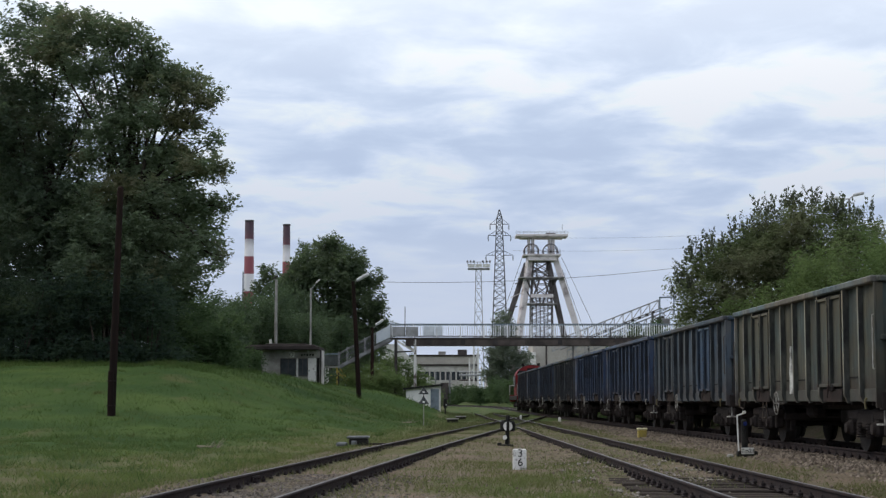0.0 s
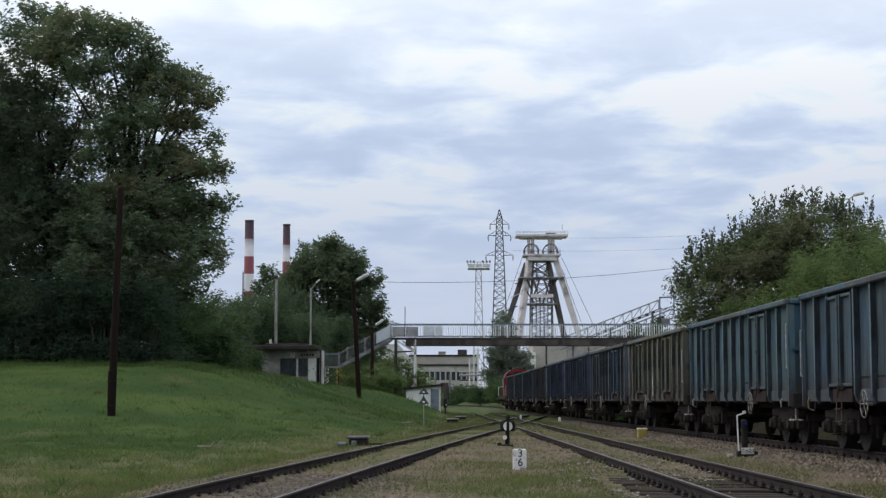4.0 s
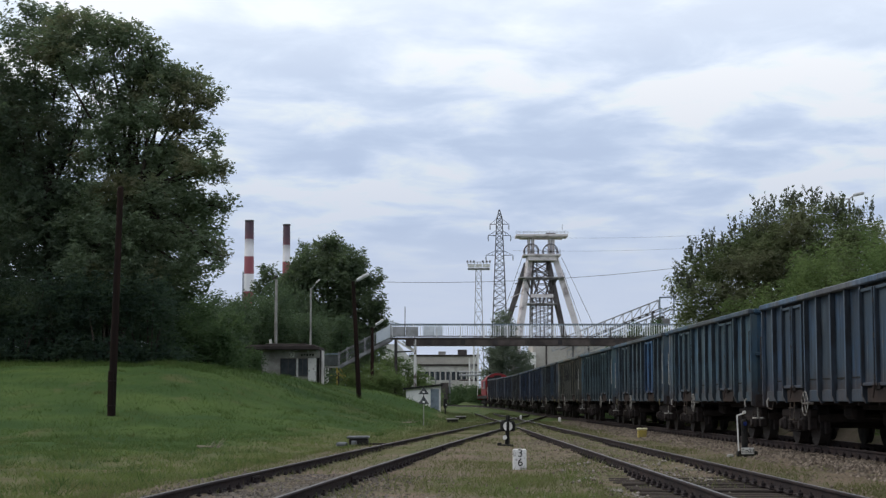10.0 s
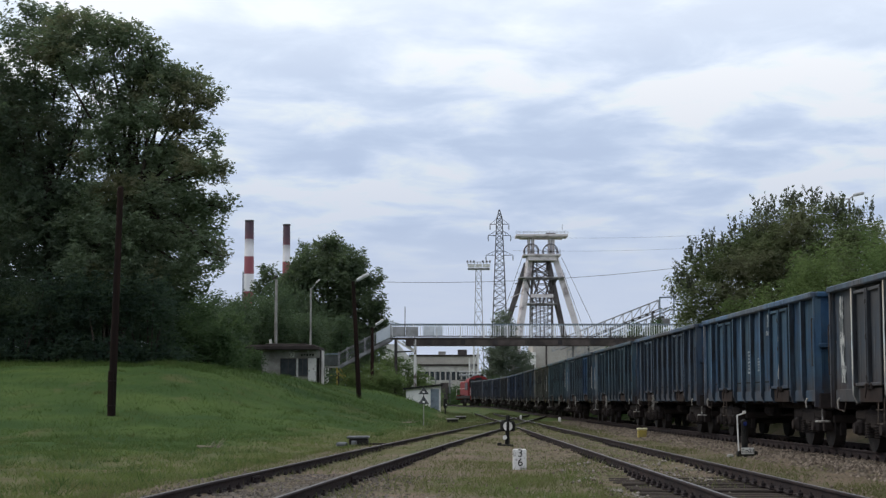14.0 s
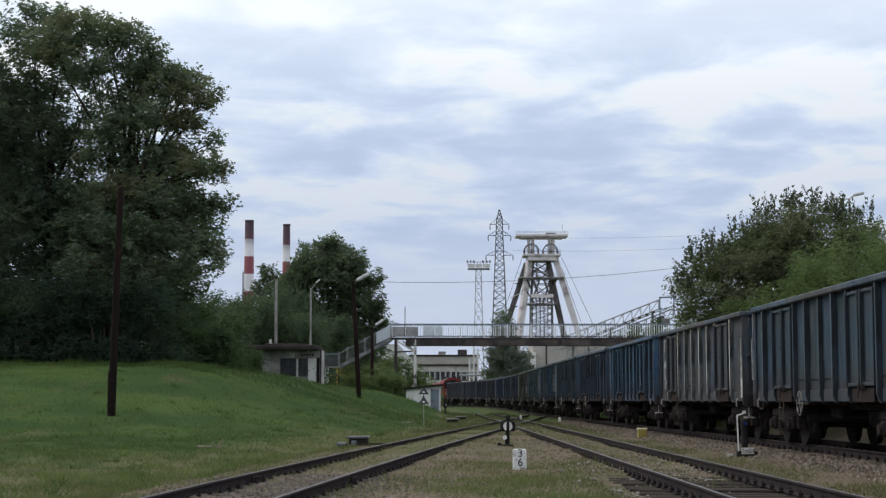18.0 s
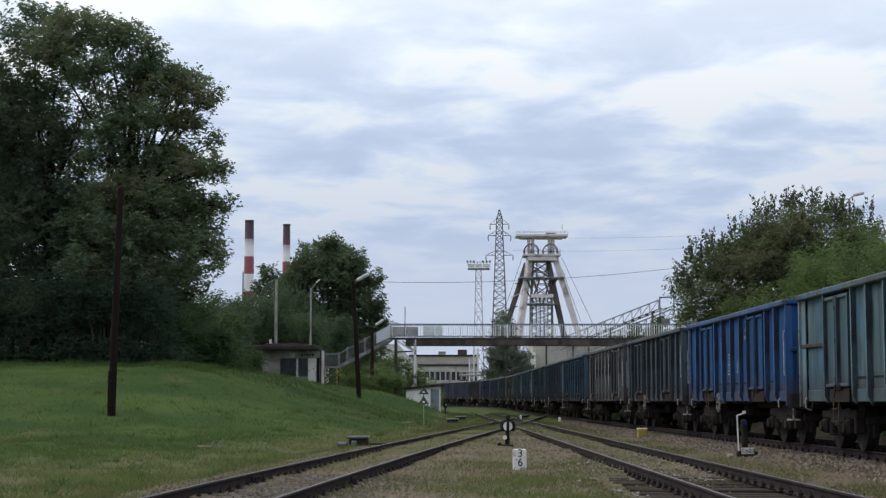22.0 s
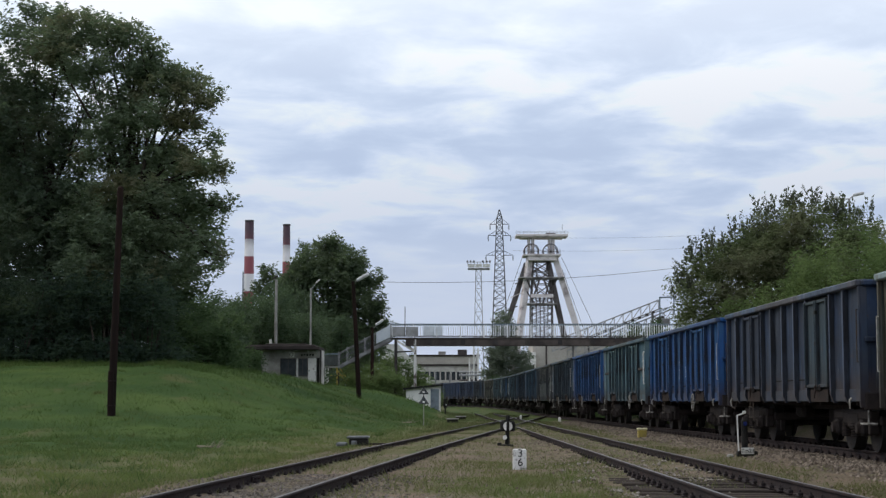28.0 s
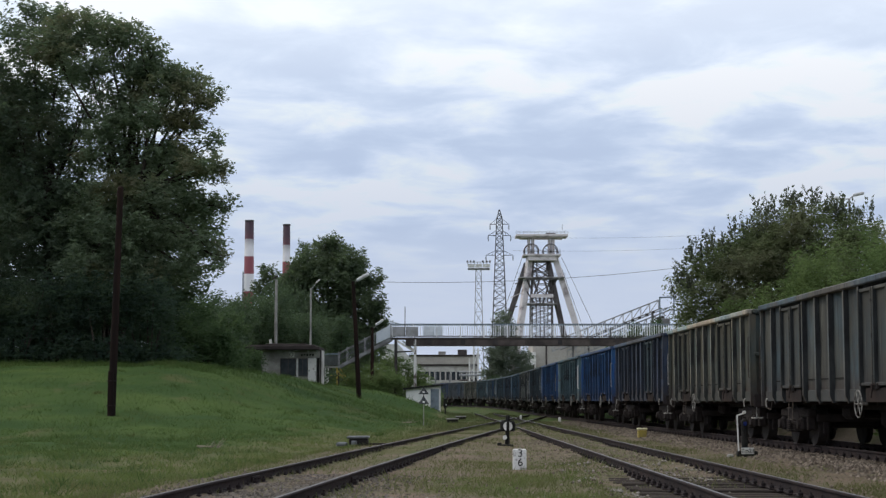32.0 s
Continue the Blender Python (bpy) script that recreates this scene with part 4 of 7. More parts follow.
        put("screw_coupling", p["coupling"], (0, s * END, 1.02), 0 if s > 0 else 180)
        fore, aft = k in (2, 3, 7, 8, 12), k in (0, 1, 2, 6, 7, 8, 9, 10)
        put("grab_rail", p["grab" if fore else "rustgrab"], (-s * (HALF - 0.04), s * (END - 0.05), SILL + 0.35), turn, label="pale worn grab rail" if fore else "rusty grab rail")
        put("grab_rail", p["boldgrab" if k == 9 else "grab" if aft else "rustgrab"], (-s * (HALF - 0.04), -s * (END - 0.05), SILL + (0.55 if k % 2 else 0.40)), turn, label="pale worn grab rail" if aft else "rusty grab rail")
        if k == 0 and s > 0:
            put("paint_streak", p["streak"], (-HALF + RECESS - 0.012, 0.55, SILL - 0.02), turn, label="whitish splash of paint running down a panel")
        if k == 1 and s > 0:
            put("paint_streak", p["drip"], (-HALF + RECESS - 0.012, 0.42, SILL + 0.45), turn, label="thin pale run of paint")
        if k == LONG and s > 0:
            put("paint_streak", p["peel"], (-HALF + RECESS - 0.012, END - 0.62, SILL + 0.18), turn, label="broad whitish band of peeling paint")
            put("paint_streak", p["streak"], (-HALF + RECESS - 0.012, 0.55 - END, SILL - 0.10), turn, label="whitish patch of paint at the wagon's corner")
        hue = p["yellowhook"] if k in (-1, 2, 0) else p["hook"]
        for y in (0.5 - END, END - 0.8):
            put("rope_hook", hue, (-s * (HALF + 0.02), s * y, SILL - 0.12), turn, label="pale painted rope hook")
        if k not in (5, 6, 11):
            put("brake_handwheel", p["handwheel"], (-s * (HALF + 0.06), s * WHEEL_AT.get(k, 1.40), 0.93), turn, label="white-edged brake handwheel")
        put("footstep", p["step"], (-s * (HALF - 0.02), s * (3.05 if k == 0 else 3.5), 0.98), turn)
        put("riding_step", p["riding"], (-s * (HALF - 0.15), -s * (END - 0.02), 0.98), turn)
        put("bent_handle", p["hose"], (-s * (HALF - 0.02), s * (END - 1.1), 0.98), turn)
        if k in (5, 8, 10):
            put("marking_bars", p["plate"], (-s * (HALF - RECESS + 0.008), -s * 1.67, TOP - 0.42), turn, label="faded white markings")
            put("marking_bars", p["marks"], (-s * (HALF - RECESS + 0.008), s * 0.56, SILL + 1.05), turn, label="faded white markings")
            put("marking_bars", p["smallmarks"], (-s * (HALF - RECESS + 0.008), -s * 0.56, SILL + 0.85), turn, label="faded white markings")
        if k == 9:
            for yy in (-5.32, 5.32):
                put("stiffener", p["stiffener"], (-s * (HALF - RECESS), s * yy, SILL + 0.98), turn, colour=(0.050, 0.056, 0.060), label="grimy cross stiffener")
        if k == 5 and s > 0:
            put("bent_bar", p["bent"], (-HALF + 0.06, -2.30, SILL + 0.10), turn, label="bent pale bar at the door")
            put("bent_bar", p["bent"], (-HALF + 0.02, -3.22, SILL + 0.05), turn, label="bent pale bar at the door")
    wheels = bogie(w, END - 1.9, PROTO) + bogie(w, 1.9 - END, PROTO)
    return w, wheels


def patch_paint():
    """Sole bars carry more rust than the walls."""
    n = Nodes("rusty_sole_bar")
    c = n.mix(n.ramp(n.noise(2.4, 5, 0.65), 0.36, 0.58), (0.046, 0.034, 0.029), (0.026, 0.023, 0.023))
    c = n.mix(n.maths("ADD", n.maths("MULTIPLY", n.ramp(n.noise(0.9, 4, 0.6), 0.35, 0.62), 0.45), 0.28), c, n.info("Color"))
    M["webshade"] = shaded_web_paint()
    M["rustsill"] = surface("rusted_sill_plate", (0.040, 0.029, 0.026), (0.020, 0.019, 0.019), 1.6, 0.95, gloss=0.1, spread=(0.35, 0.62))
    M["steprust"] = surface("rusty_step", (0.060, 0.042, 0.030), (0.032, 0.025, 0.021), 5.0, 0.9)
    M["whitesplash"] = surface("chalky_splash", (0.50, 0.50, 0.48), (0.16, 0.16, 0.15), 4.0, 0.9, spread=(0.42, 0.60))
    M["peelmark"] = surface("peeling_pale_paint", (0.40, 0.41, 0.40), (0.09, 0.10, 0.105), 9.0, 0.9, 0.0, 60, 0.01, (0.44, 0.52), (1, 1, 0.35))
    M["sillpaint"] = n.done(c, 0.85, 0.0, n.noise(9.0, 4), 0.02, 0.5)
    M["marking"] = surface("faded_white_marking", (0.30, 0.32, 0.33), (0.14, 0.16, 0.17), 9.0, 0.8)
    M["wheelrim"] = surface("chipped_grey_paint", (0.30, 0.29, 0.27), (0.07, 0.06, 0.052), 7.0, 0.8)
    M["boldpaint"] = surface("thick_white_paint", (0.72, 0.71, 0.67), (0.50, 0.48, 0.44), 6.0, 0.6)
    M["hookyellow"] = surface("worn_yellow_paint", (0.24, 0.20, 0.075), (0.13, 0.11, 0.06), 6.0, 0.8)
    M["handrail"] = surface("worn_pale_paint", (0.50, 0.49, 0.46), (0.28, 0.26, 0.23), 6.0, 0.7)


patch_paint()
MESHES, LONG_MESHES = wagon_meshes(), wagon_meshes(6.92)
for k in WAGONS:
    STOCK.append((k, *build_wagon(k, LONG_MESHES if k == LONG else MESHES, random.Random(100 + k))))


M["cabglass"] = surface("dark_cab_glass", (0.008, 0.009, 0.010), (0.016, 0.017, 0.018), 2.0, 0.35, gloss=0.2)


def build_locomotive():
    e = thing("diesel_locomotive", "faded red diesel shunting locomotive with a rear cab", "locomotive")
    part("frame", made_box((-1.5, -6.6, 0.95), (1.5, 6.6, 1.35), 0.04), M["under"], e)
    bm = made_box((-1.02, -1.6, 1.35), (1.02, 6.2, 3.35), 0.16)
    part("long_hood", bm, M["red"], e)
    part("short_hood", made_box((-1.0, -6.3, 1.35), (1.0, -4.6, 2.35), 0.16), M["red"], e)
    # cab with an arched roof
    arch = [(-1.45, 1.35), (-1.48, 2.9)] + [(-1.48 * math.cos(q), 2.95 + 1.10 * math.sin(q)) for q in np.linspace(0.15, math.pi - 0.15, 11)] + [(1.48, 2.9), (1.45, 1.35)]
    bm = bmesh.new()
    ends = [[bm.verts.new((x, y, z)) for x, z in arch] for y in (-4.6, -1.62)]
    n = len(arch)
    for q in range(n):
        bm.faces.new((ends[0][q], ends[0][(q + 1) % n], ends[1][(q + 1) % n], ends[1][q]))
    bm.faces.new(ends[0]), bm.faces.new(ends[1][::-1])
    cab = part("cab", bm, M["red"], e)
    bm = bmesh.new()
    top = arch[4:-4]
    for (xa, za), (xb, zb) in zip(top, top[1:]):
        bar(bm, (xa, -3.1, za + 0.02), (xb, -3.1, zb + 0.02), 2.7, 0.05)
    part("cab_roof", bm, M["darksteel"], e, "dark cab roof")
    for y in (-4.62, -1.60):
        for x, w, z1 in ((-1.22, 0.72, 3.50), (-0.40, 0.80, 3.72), (0.50, 0.72, 3.50)):
            win = part("cab_window", made_box((x - 0.06, y - 0.02, 2.50), (x + w + 0.06, y + 0.02, z1 + 0.06), 0.01), M["black"], cab)
            part("pane", made_box((x, y - 0.03, 2.56), (x + w, y + 0.03, z1)), M["cabglass"], win)
    for x in (-1.49, 1.49):
        for y in (-4.3, -2.95):
            win = part("cab_window", made_box((x - 0.02, y - 0.05, 2.10), (x + 0.02, y + 1.10, 3.12), 0.01), M["black"], cab)
            part("pane", made_box((x - 0.03, y, 2.15), (x + 0.03, y + 1.05, 3.07)), M["cabglass"], win)
    for x, y in ((-0.8, -2.2), (0.5, -3.6)):
        part("roof_horn", made_box((x, y, 3.95), (x + 0.25, y + 0.5, 4.25), 0.05), M["black"], e)
    for y in (-6.65, 6.65):
        part("headstock", made_box((-1.45, y - 0.06, 0.80), (1.45, y + 0.06, 1.45), 0.02), M["red"], e)
        for x in (-0.875, 0.875):
            bm = bmesh.new()
            s = 1 if y > 0 else -1
            tube(bm, (x, y, 1.05), (x, y + s * 0.45, 1.05), 0.09, 0.08, 12)
            tube(bm, (x, y + s * 0.45, 1.05), (x, y + s * 0.49, 1.05), 0.24, 0.22, 16)
            part("buffer", bm, M["under"], e)
        for x in (-1.45, -0.6, 0.6, 1.45):
            part("handrail", tube(bmesh.new(), (x, y, 1.3), (x, y, 2.35), 0.025), M["white"], e, "white handrail")
    for s in (-1, 1):
        part("walkway_rail", tube(bmesh.new(), (s * 1.45, -1.5, 2.3), (s * 1.45, 6.5, 2.3), 0.02), M["white"], e, "white handrail")
    part("exhaust", made_box((-0.2, 1.0, 3.33), (0.2, 1.5, 3.65), 0.04), M["black"], e)
    part("fuel_tank", made_box((-1.2, -1.4, 0.35), (1.2, 1.4, 0.95), 0.08), M["under"], e)
    for x in (-0.9, 0.9):
        part("tail_lamp", tube(bmesh.new(), (x, -6.72, 1.75), (x, -6.60, 1.75), 0.09, 0.10, 12), M["lampglass"], e)
    return e, bogie(e, 3.4, PROTO) + bogie(e, -3.4, PROTO)


LOCO = build_locomotive()

# ---- plants ----


def leaf_mesh(name, lobes, count, size, seed, flat=0.35, clump=26, spread=0.55):
    """Many small leaves in clumps through a set of lobes (x, y, z, rx, ry, rz), more of them near each lobe's skin."""
    r = np.random.default_rng(seed)
    lobes = np.array(lobes, float)
    vol = (lobes[:, 3] * lobes[:, 4] * lobes[:, 5]) ** (2 / 3)
    pick = r.choice(len(lobes), count, p=vol / vol.sum())
    d = r.normal(size=(count, 3))
    d /= np.linalg.norm(d, axis=1, keepdims=True)
    rad = r.uniform(0.30, 1.08, count) ** 0.45
    wob = 1 + 0.20 * np.sin(d[:, :1] * 5 + lobes[pick][:, :1]) * np.cos(d[:, 2:] * 6)
    c = lobes[pick][:, :3] + d * rad[:, None] * lobes[pick][:, 3:] * wob
    n = count * clump
    # each clump is a sprig that reaches outwards and a little upwards
    axis = d + r.normal(size=(count, 3)) * 0.7 + np.array((0, 0, 0.25))
    axis /= np.linalg.norm(axis, axis=1, keepdims=True)
    along = r.uniform(-0.7, 1.0, (count, clump, 1)) * spread * 1.7
    off = r.normal(size=(count, clump, 3)) * spread * (0.42 - 0.16 * along / (spread * 1.7))
    p = (c[:, None] + axis[:, None] * along + off * np.array((1, 1, 0.75))).reshape(-1, 3)
    # each leaf: a bent blade of two triangles
    u = r.normal(size=(n, 3))
    u[:, 2] = u[:, 2] * flat - 0.15
    u /= np.linalg.norm(u, axis=1, keepdims=True)
    v = np.cross(u, r.normal(size=(n, 3)))
    v /= np.linalg.norm(v, axis=1, keepdims=True) + 1e-9
    s = size * r.uniform(0.6, 1.4, n)[:, None]
    tip, back = p + u * s, p - u * s * 0.6
    lift = np.cross(u, v) * s * 0.12
    a, b = p + v * s * 0.30 + lift, p - v * s * 0.30 + lift
    verts = np.stack([back, a, tip, b], 1).reshape(-1, 3)
    i = np.arange(n)[:, None] * 4
    faces = np.concatenate([i, i + 1, i + 2, i + 3], 1)
    return raw(name, verts, faces)


def limbs(base, tops, r0, seed):
    """A tapered trunk, and the limbs that fork from it towards the given points."""
    rnd = random.Random(seed)
    trunk, branches = bmesh.new(), []
    base = Vector(base)
    top = Vector((sum(t[0] for t in tops) / len(tops), sum(t[1] for t in tops) / len(tops), 0))
    height = max(t[2] for t in tops) - base.z
    path = [base + (Vector((top.x, top.y, base.z)) - base) * f * 0.6 + Vector((rnd.uniform(-1, 1) * 0.02 * height * f, rnd.uniform(-1, 1) * 0.02 * height * f, height * f * 0.72)) for f in (0, 0.15, 0.35, 0.6, 0.85, 1)]
    for i, (a, b) in enumerate(zip(path, path[1:])):
        tube(trunk, a, b, r0 * (1 - 0.16 * i), r0 * (1 - 0.16 * (i + 1)), 9)
    for t in tops:
        t = Vector(t)
        limb = bmesh.new()
        f = rnd.uniform(0.35, 0.75)
        a = path[2].lerp(path[4], f)
        r = r0 * rnd.uniform(0.22, 0.34)
        mid = a.lerp(t, 0.5) + Vector((rnd.uniform(-.4, .4), rnd.uniform(-.4, .4), 0.4))
        tube(limb, a, mid, r, r * 0.65, 7)
        tube(limb, mid, t, r * 0.65, r * 0.2, 6)
        for _ in range(4):
            e = t + Vector((rnd.uniform(-0.8, 0.8), rnd.uniform(-0.8, 0.8), rnd.uniform(-0.3, 0.6)))
            tube(limb, mid.lerp(t, rnd.uniform(0.3, 0.9)), e, r * 0.3, r * 0.08, 5)
        branches.append(limb)
    return trunk, branches


def tree(label, base, lobes, leaf, count, size, seed, r0=0.3, name="tree", clump=26, spread=0.55):
    t = thing(name, label, name)
    trunk, branches = limbs(base, [(l[0], l[1], l[2]) for l in lobes], r0, seed)
    part("trunk", trunk, M["bark"], t)
    for limb in branches:
        part("limb", limb, M["bark"], t)
    part("crown", leaf_mesh("crown", lobes, count, size, seed, clump=clump, spread=spread), leaf, t)
    return t


def lobes_round(c, r, n, seed, squash=1.0):
    rnd = random.Random(seed)
    out = []
    for i in range(n):
        a, e = rnd.uniform(0, 2 * math.pi), rnd.uniform(-0.5, 1.0)
        q = rnd.uniform(0.35, 0.8)
        s = rnd.uniform(0.28, 0.5)
        out.append((c[0] + r[0] * q * math.cos(a), c[1] + r[1] * q * math.sin(a), c[2] + r[2] * q * e * squash, r[0] * s, r[1] * s, r[2] * s))
    return out


def flat_lobes(y, deep, rows):
    """Lobes (x, z, rx, rz) round one depth; deep scales how far each reaches forwards and back."""
    rnd = random.Random(len(rows))
    return [(x, y + rnd.uniform(-0.8, 0.8) * deep, z, rx, max(rx, rz) * deep, rz) for x, z, rx, rz in rows]


M["towersteel"] = surface("mottled_tower_steel", (0.30, 0.29, 0.29), (0.10, 0.095, 0.095), 0.5, 0.85, 0.0, 3.0, 0.05)
M["leaf_deep"] = leafy("deep_leaves", (0.048, 0.074, 0.048), (0.118, 0.152, 0.082), (0.10, 0.10, 0.05), 0.03, gloss=0.38)
M["leaf_old"] = leafy("sooty_green_leaves", (0.054, 0.080, 0.062), (0.122, 0.162, 0.106), (0.15, 0.12, 0.07), 0.10, 0.26, (0.54, 0.68), 0.34)
M["leaf_bank"] = leafy("shaded_bush_leaves", (0.031, 0.057, 0.036), (0.076, 0.114, 0.066), (0.10, 0.10, 0.05), 0.03, gloss=0.25)
M["leaf_shoot"] = leafy("dark_shoot_leaves", (0.050, 0.056, 0.046), (0.105, 0.105, 0.090), (0.10, 0.085, 0.07), 0.10)
M["leaf_grey"] = leafy("grey_green_leaves", (0.105, 0.125, 0.105), (0.200, 0.225, 0.180), (0.12, 0.10, 0.05), 0.05)
# the big ash-like trees on the bank
ASH = [(-16.3, 20.9, 0.8, 0.6), (-15.1, 19.2, 0.8, 0.5), (-13.1, 18.4, 0.8, 0.5), (-11.9, 17.3, 0.7, 0.42), (-11.8, 15.1, 0.6, 0.4), (-11.4, 13.5, 0.6, 0.32), (-11.3, 11.7, 0.6, 0.32), (-17.2, 15.6, 0.8, 0.6),
       (-20.4, 20.1, 1.2, 0.9), (-15.0, 19.9, 0.7, 0.5), (-13.6, 18.4, 0.8, 0.5), (-16.1, 17.6, 1.0, 0.7), (-17.2, 17.3, 0.8, 0.5), (-19.3, 21.3, 1.4, 1.1), (-17.5, 20.8, 1.1, 1.0), (-18.2, 18.9, 1.2, 0.75), (-16.0, 19.1, 0.9, 0.85), (-14.4, 18.2, 1.1, 0.8), (-12.8, 17.4, 0.8, 0.5), (-16.9, 16.3, 0.8, 0.6), (-14.9, 16.2, 1.2, 0.75), (-18.4, 11.9, 0.7, 0.5),
       (-13.3, 16.2, 1.1, 0.5), (-17.5, 14.5, 1.3, 0.9), (-15.5, 14.3, 1.4, 1.0), (-13.7, 14.3, 1.2, 0.7), (-12.2, 13.6, 1.0, 0.5), (-16.5, 12.3, 1.6, 1.0), (-14.3, 12.1, 1.4, 0.8), (-12.4, 11.6, 1.0, 0.6),
       (-18.6, 10.6, 1.3, 1.1), (-16.3, 10.2, 1.6, 1.1), (-13.6, 10.0, 1.4, 0.8), (-11.9, 9.4, 1.0, 0.5), (-11.2, 8.6, 0.5, 0.3), (-13.0, 8.3, 1.1, 0.5), (-15.1, 8.2, 1.5, 0.9), (-18.1, 8.4, 1.6, 1.1)]
tree("tall dark green broadleaf tree on the grass bank", (-17.6, 86.5, 2.6), [(x - 0.62, y, z - 0.25, a, b, c) for x, y, z, a, b, c in flat_lobes(85, 1.3, ASH)], M["leaf_dark"], 2000, 0.150, 11, 0.40, clump=36, spread=0.38)
BACK = [(-14.6, 13.0, 1.5, 1.5), (-13.6, 10.2, 1.3, 1.5), (-16.2, 10.4, 1.8, 1.8), (-18.6, 9.2, 1.9, 1.8), (-15.0, 7.4, 2.0, 1.3), (-21.4, 11.4, 1.8, 1.8), (-24.2, 10.8, 1.9, 2.2), (-23.2, 13.8, 1.5, 1.4), (-24.0, 16.2, 1.6, 1.4), (-22.0, 16.2, 1.1, 0.9)]
tree("dense dark tree standing close behind the tall ones", (-19.2, 93, 2.8), flat_lobes(92, 1.0, [(x * 1.07, (z - 1.1) * 1.075 + 1.1, rx, rz) for x, z, rx, rz in BACK]), M["leaf_deep"], 1250, 0.19, 14, 0.38, clump=34, spread=0.50)
OLD = [(-22.5, 21.2, 1.8, 1.4), (-23.9, 18.8, 1.5, 1.5), (-21.3, 18.8, 1.7, 1.3), (-23.3, 16.4, 1.4, 1.5), (-20.9, 16.3, 1.4, 0.8), (-23.0, 13.6, 1.4, 1.4), (-22.6, 10.7, 1.5, 1.4), (-21.3, 8.1, 1.8, 1.4),
       (-23.1, 7.8, 1.5, 1.5), (-20.0, 5.8, 1.8, 1.2), (-25.4, 13.6, 1.8, 3.7), (-25.3, 7.4, 1.8, 2.8), (-16.3, 6.1, 1.6, 1.1),
       (-20.9, 14.9, 0.9, 0.8), (-19.8, 12.0, 1.5, 1.1), (-19.9, 9.8, 1.6, 1.2), (-22.0, 9.4, 1.6, 1.2), (-24.8, 17.5, 1.2, 1.6), (-21.6, 14.6, 1.3, 1.2), (-21.4, 12.2, 1.3, 1.1), (-19.5, 13.7, 0.7, 0.55), (-19.7, 15.4, 0.7, 0.6), (-19.4, 16.8, 0.6, 0.5), (-23.6, 12.0, 1.3, 1.0), (-24.4, 15.2, 1.3, 1.2)]
tree("tall dark broadleaf tree with a forked trunk", (-21.4, 88, 2.8), flat_lobes(87, 1.2, OLD), M["leaf_old"], 2050, 0.155, 12, 0.45, clump=36, spread=0.42)
ROUND = [(-10.4, 15.7, 1.6, 1.1), (-11.9, 14.4, 1.6, 1.3), (-8.4, 14.7, 1.6, 1.2), (-6.6, 13.1, 1.3, 0.8), (-9.7, 13.1, 2.9, 1.7), (-13.2, 12.6, 1.6, 1.4), (-5.9, 10.5, 0.9, 0.8), (-7.6, 10.7, 2.1, 1.4),
         (-10.8, 9.9, 2.9, 1.7), (-13.9, 9.7, 2.1, 1.6), (-6.8, 8.1, 1.4, 0.8), (-9.7, 7.3, 3.2, 1.5), (-12.8, 6.8, 2.1, 1.3), (-8.0, 5.0, 2.6, 1.4), (-12.0, 4.4, 2.6, 1.4), (-5.6, 8.9, 0.9, 0.7), (-6.0, 6.6, 1.3, 1.0), (-14.6, 7.2, 1.8, 1.4), (-15.2, 5.2, 1.6, 1.4), (-10.4, 16.4, 0.8, 0.6)]
ROUND = [(x - 0.3, z - 0.75 * smooth((z - 6) / 5), rx * 0.92, rz * 0.92) for x, z, rx, rz in ROUND + [(-14.2, 11.6, 1.0, 1.2), (-14.8, 9.4, 1.3, 1.2)]]
tree("dark round-headed tree behind the footbridge stairs", (-10.4, 151, 2.5), flat_lobes(150, 1.0, ROUND), M["leaf_deep"], 2500, 0.20, 21, 0.35, clump=36, spread=0.50)
tree("thin-topped tree beside the chimneys", (-15.6, 158, 2.5), flat_lobes(156, 0.9, [(-13.4, 15.4, 0.45, 0.9), (-14.3, 13.8, 0.6, 0.9), (-13.2, 13.0, 0.9, 1.0), (-17.0, 13.2, 0.6, 0.9), (-16.2, 12.2, 0.8, 0.9), (-17.6, 11.6, 0.9, 0.9), (-15.4, 11.2, 1.0, 1.2), (-16.4, 9.6, 1.4, 1.2), (-14.6, 9.2, 1.4, 1.3), (-16.2, 7.4, 1.8, 1.4), (-14.0, 6.6, 1.9, 1.4), (-17.2, 5.4, 2.0, 1.4)]), M["leaf_deep"], 950, 0.19, 22, 0.2, spread=0.36)
tree("grey-green leafy tree behind the footbridge", (8.6, 239, -0.2), flat_lobes(238, 0.9, [(9.0, 13.2, 1.0, 1.0), (9.0, 11.6, 1.7, 1.3), (9.4, 9.6, 2.1, 1.4), (9.2, 7.4, 2.4, 1.4), (10.4, 5.4, 2.2, 1.4), (8.4, 4.6, 2.0, 1.2), (9.4, 2.6, 2.4, 1.3), (7.7, 8.0, 1.3, 1.3), (7.3, 5.4, 1.5, 1.4), (11.6, 7.2, 1.4, 1.3), (12.0, 4.8, 1.6, 1.3)]), M["leaf_grey"], 1060, 0.19, 23, 0.25, spread=0.5)
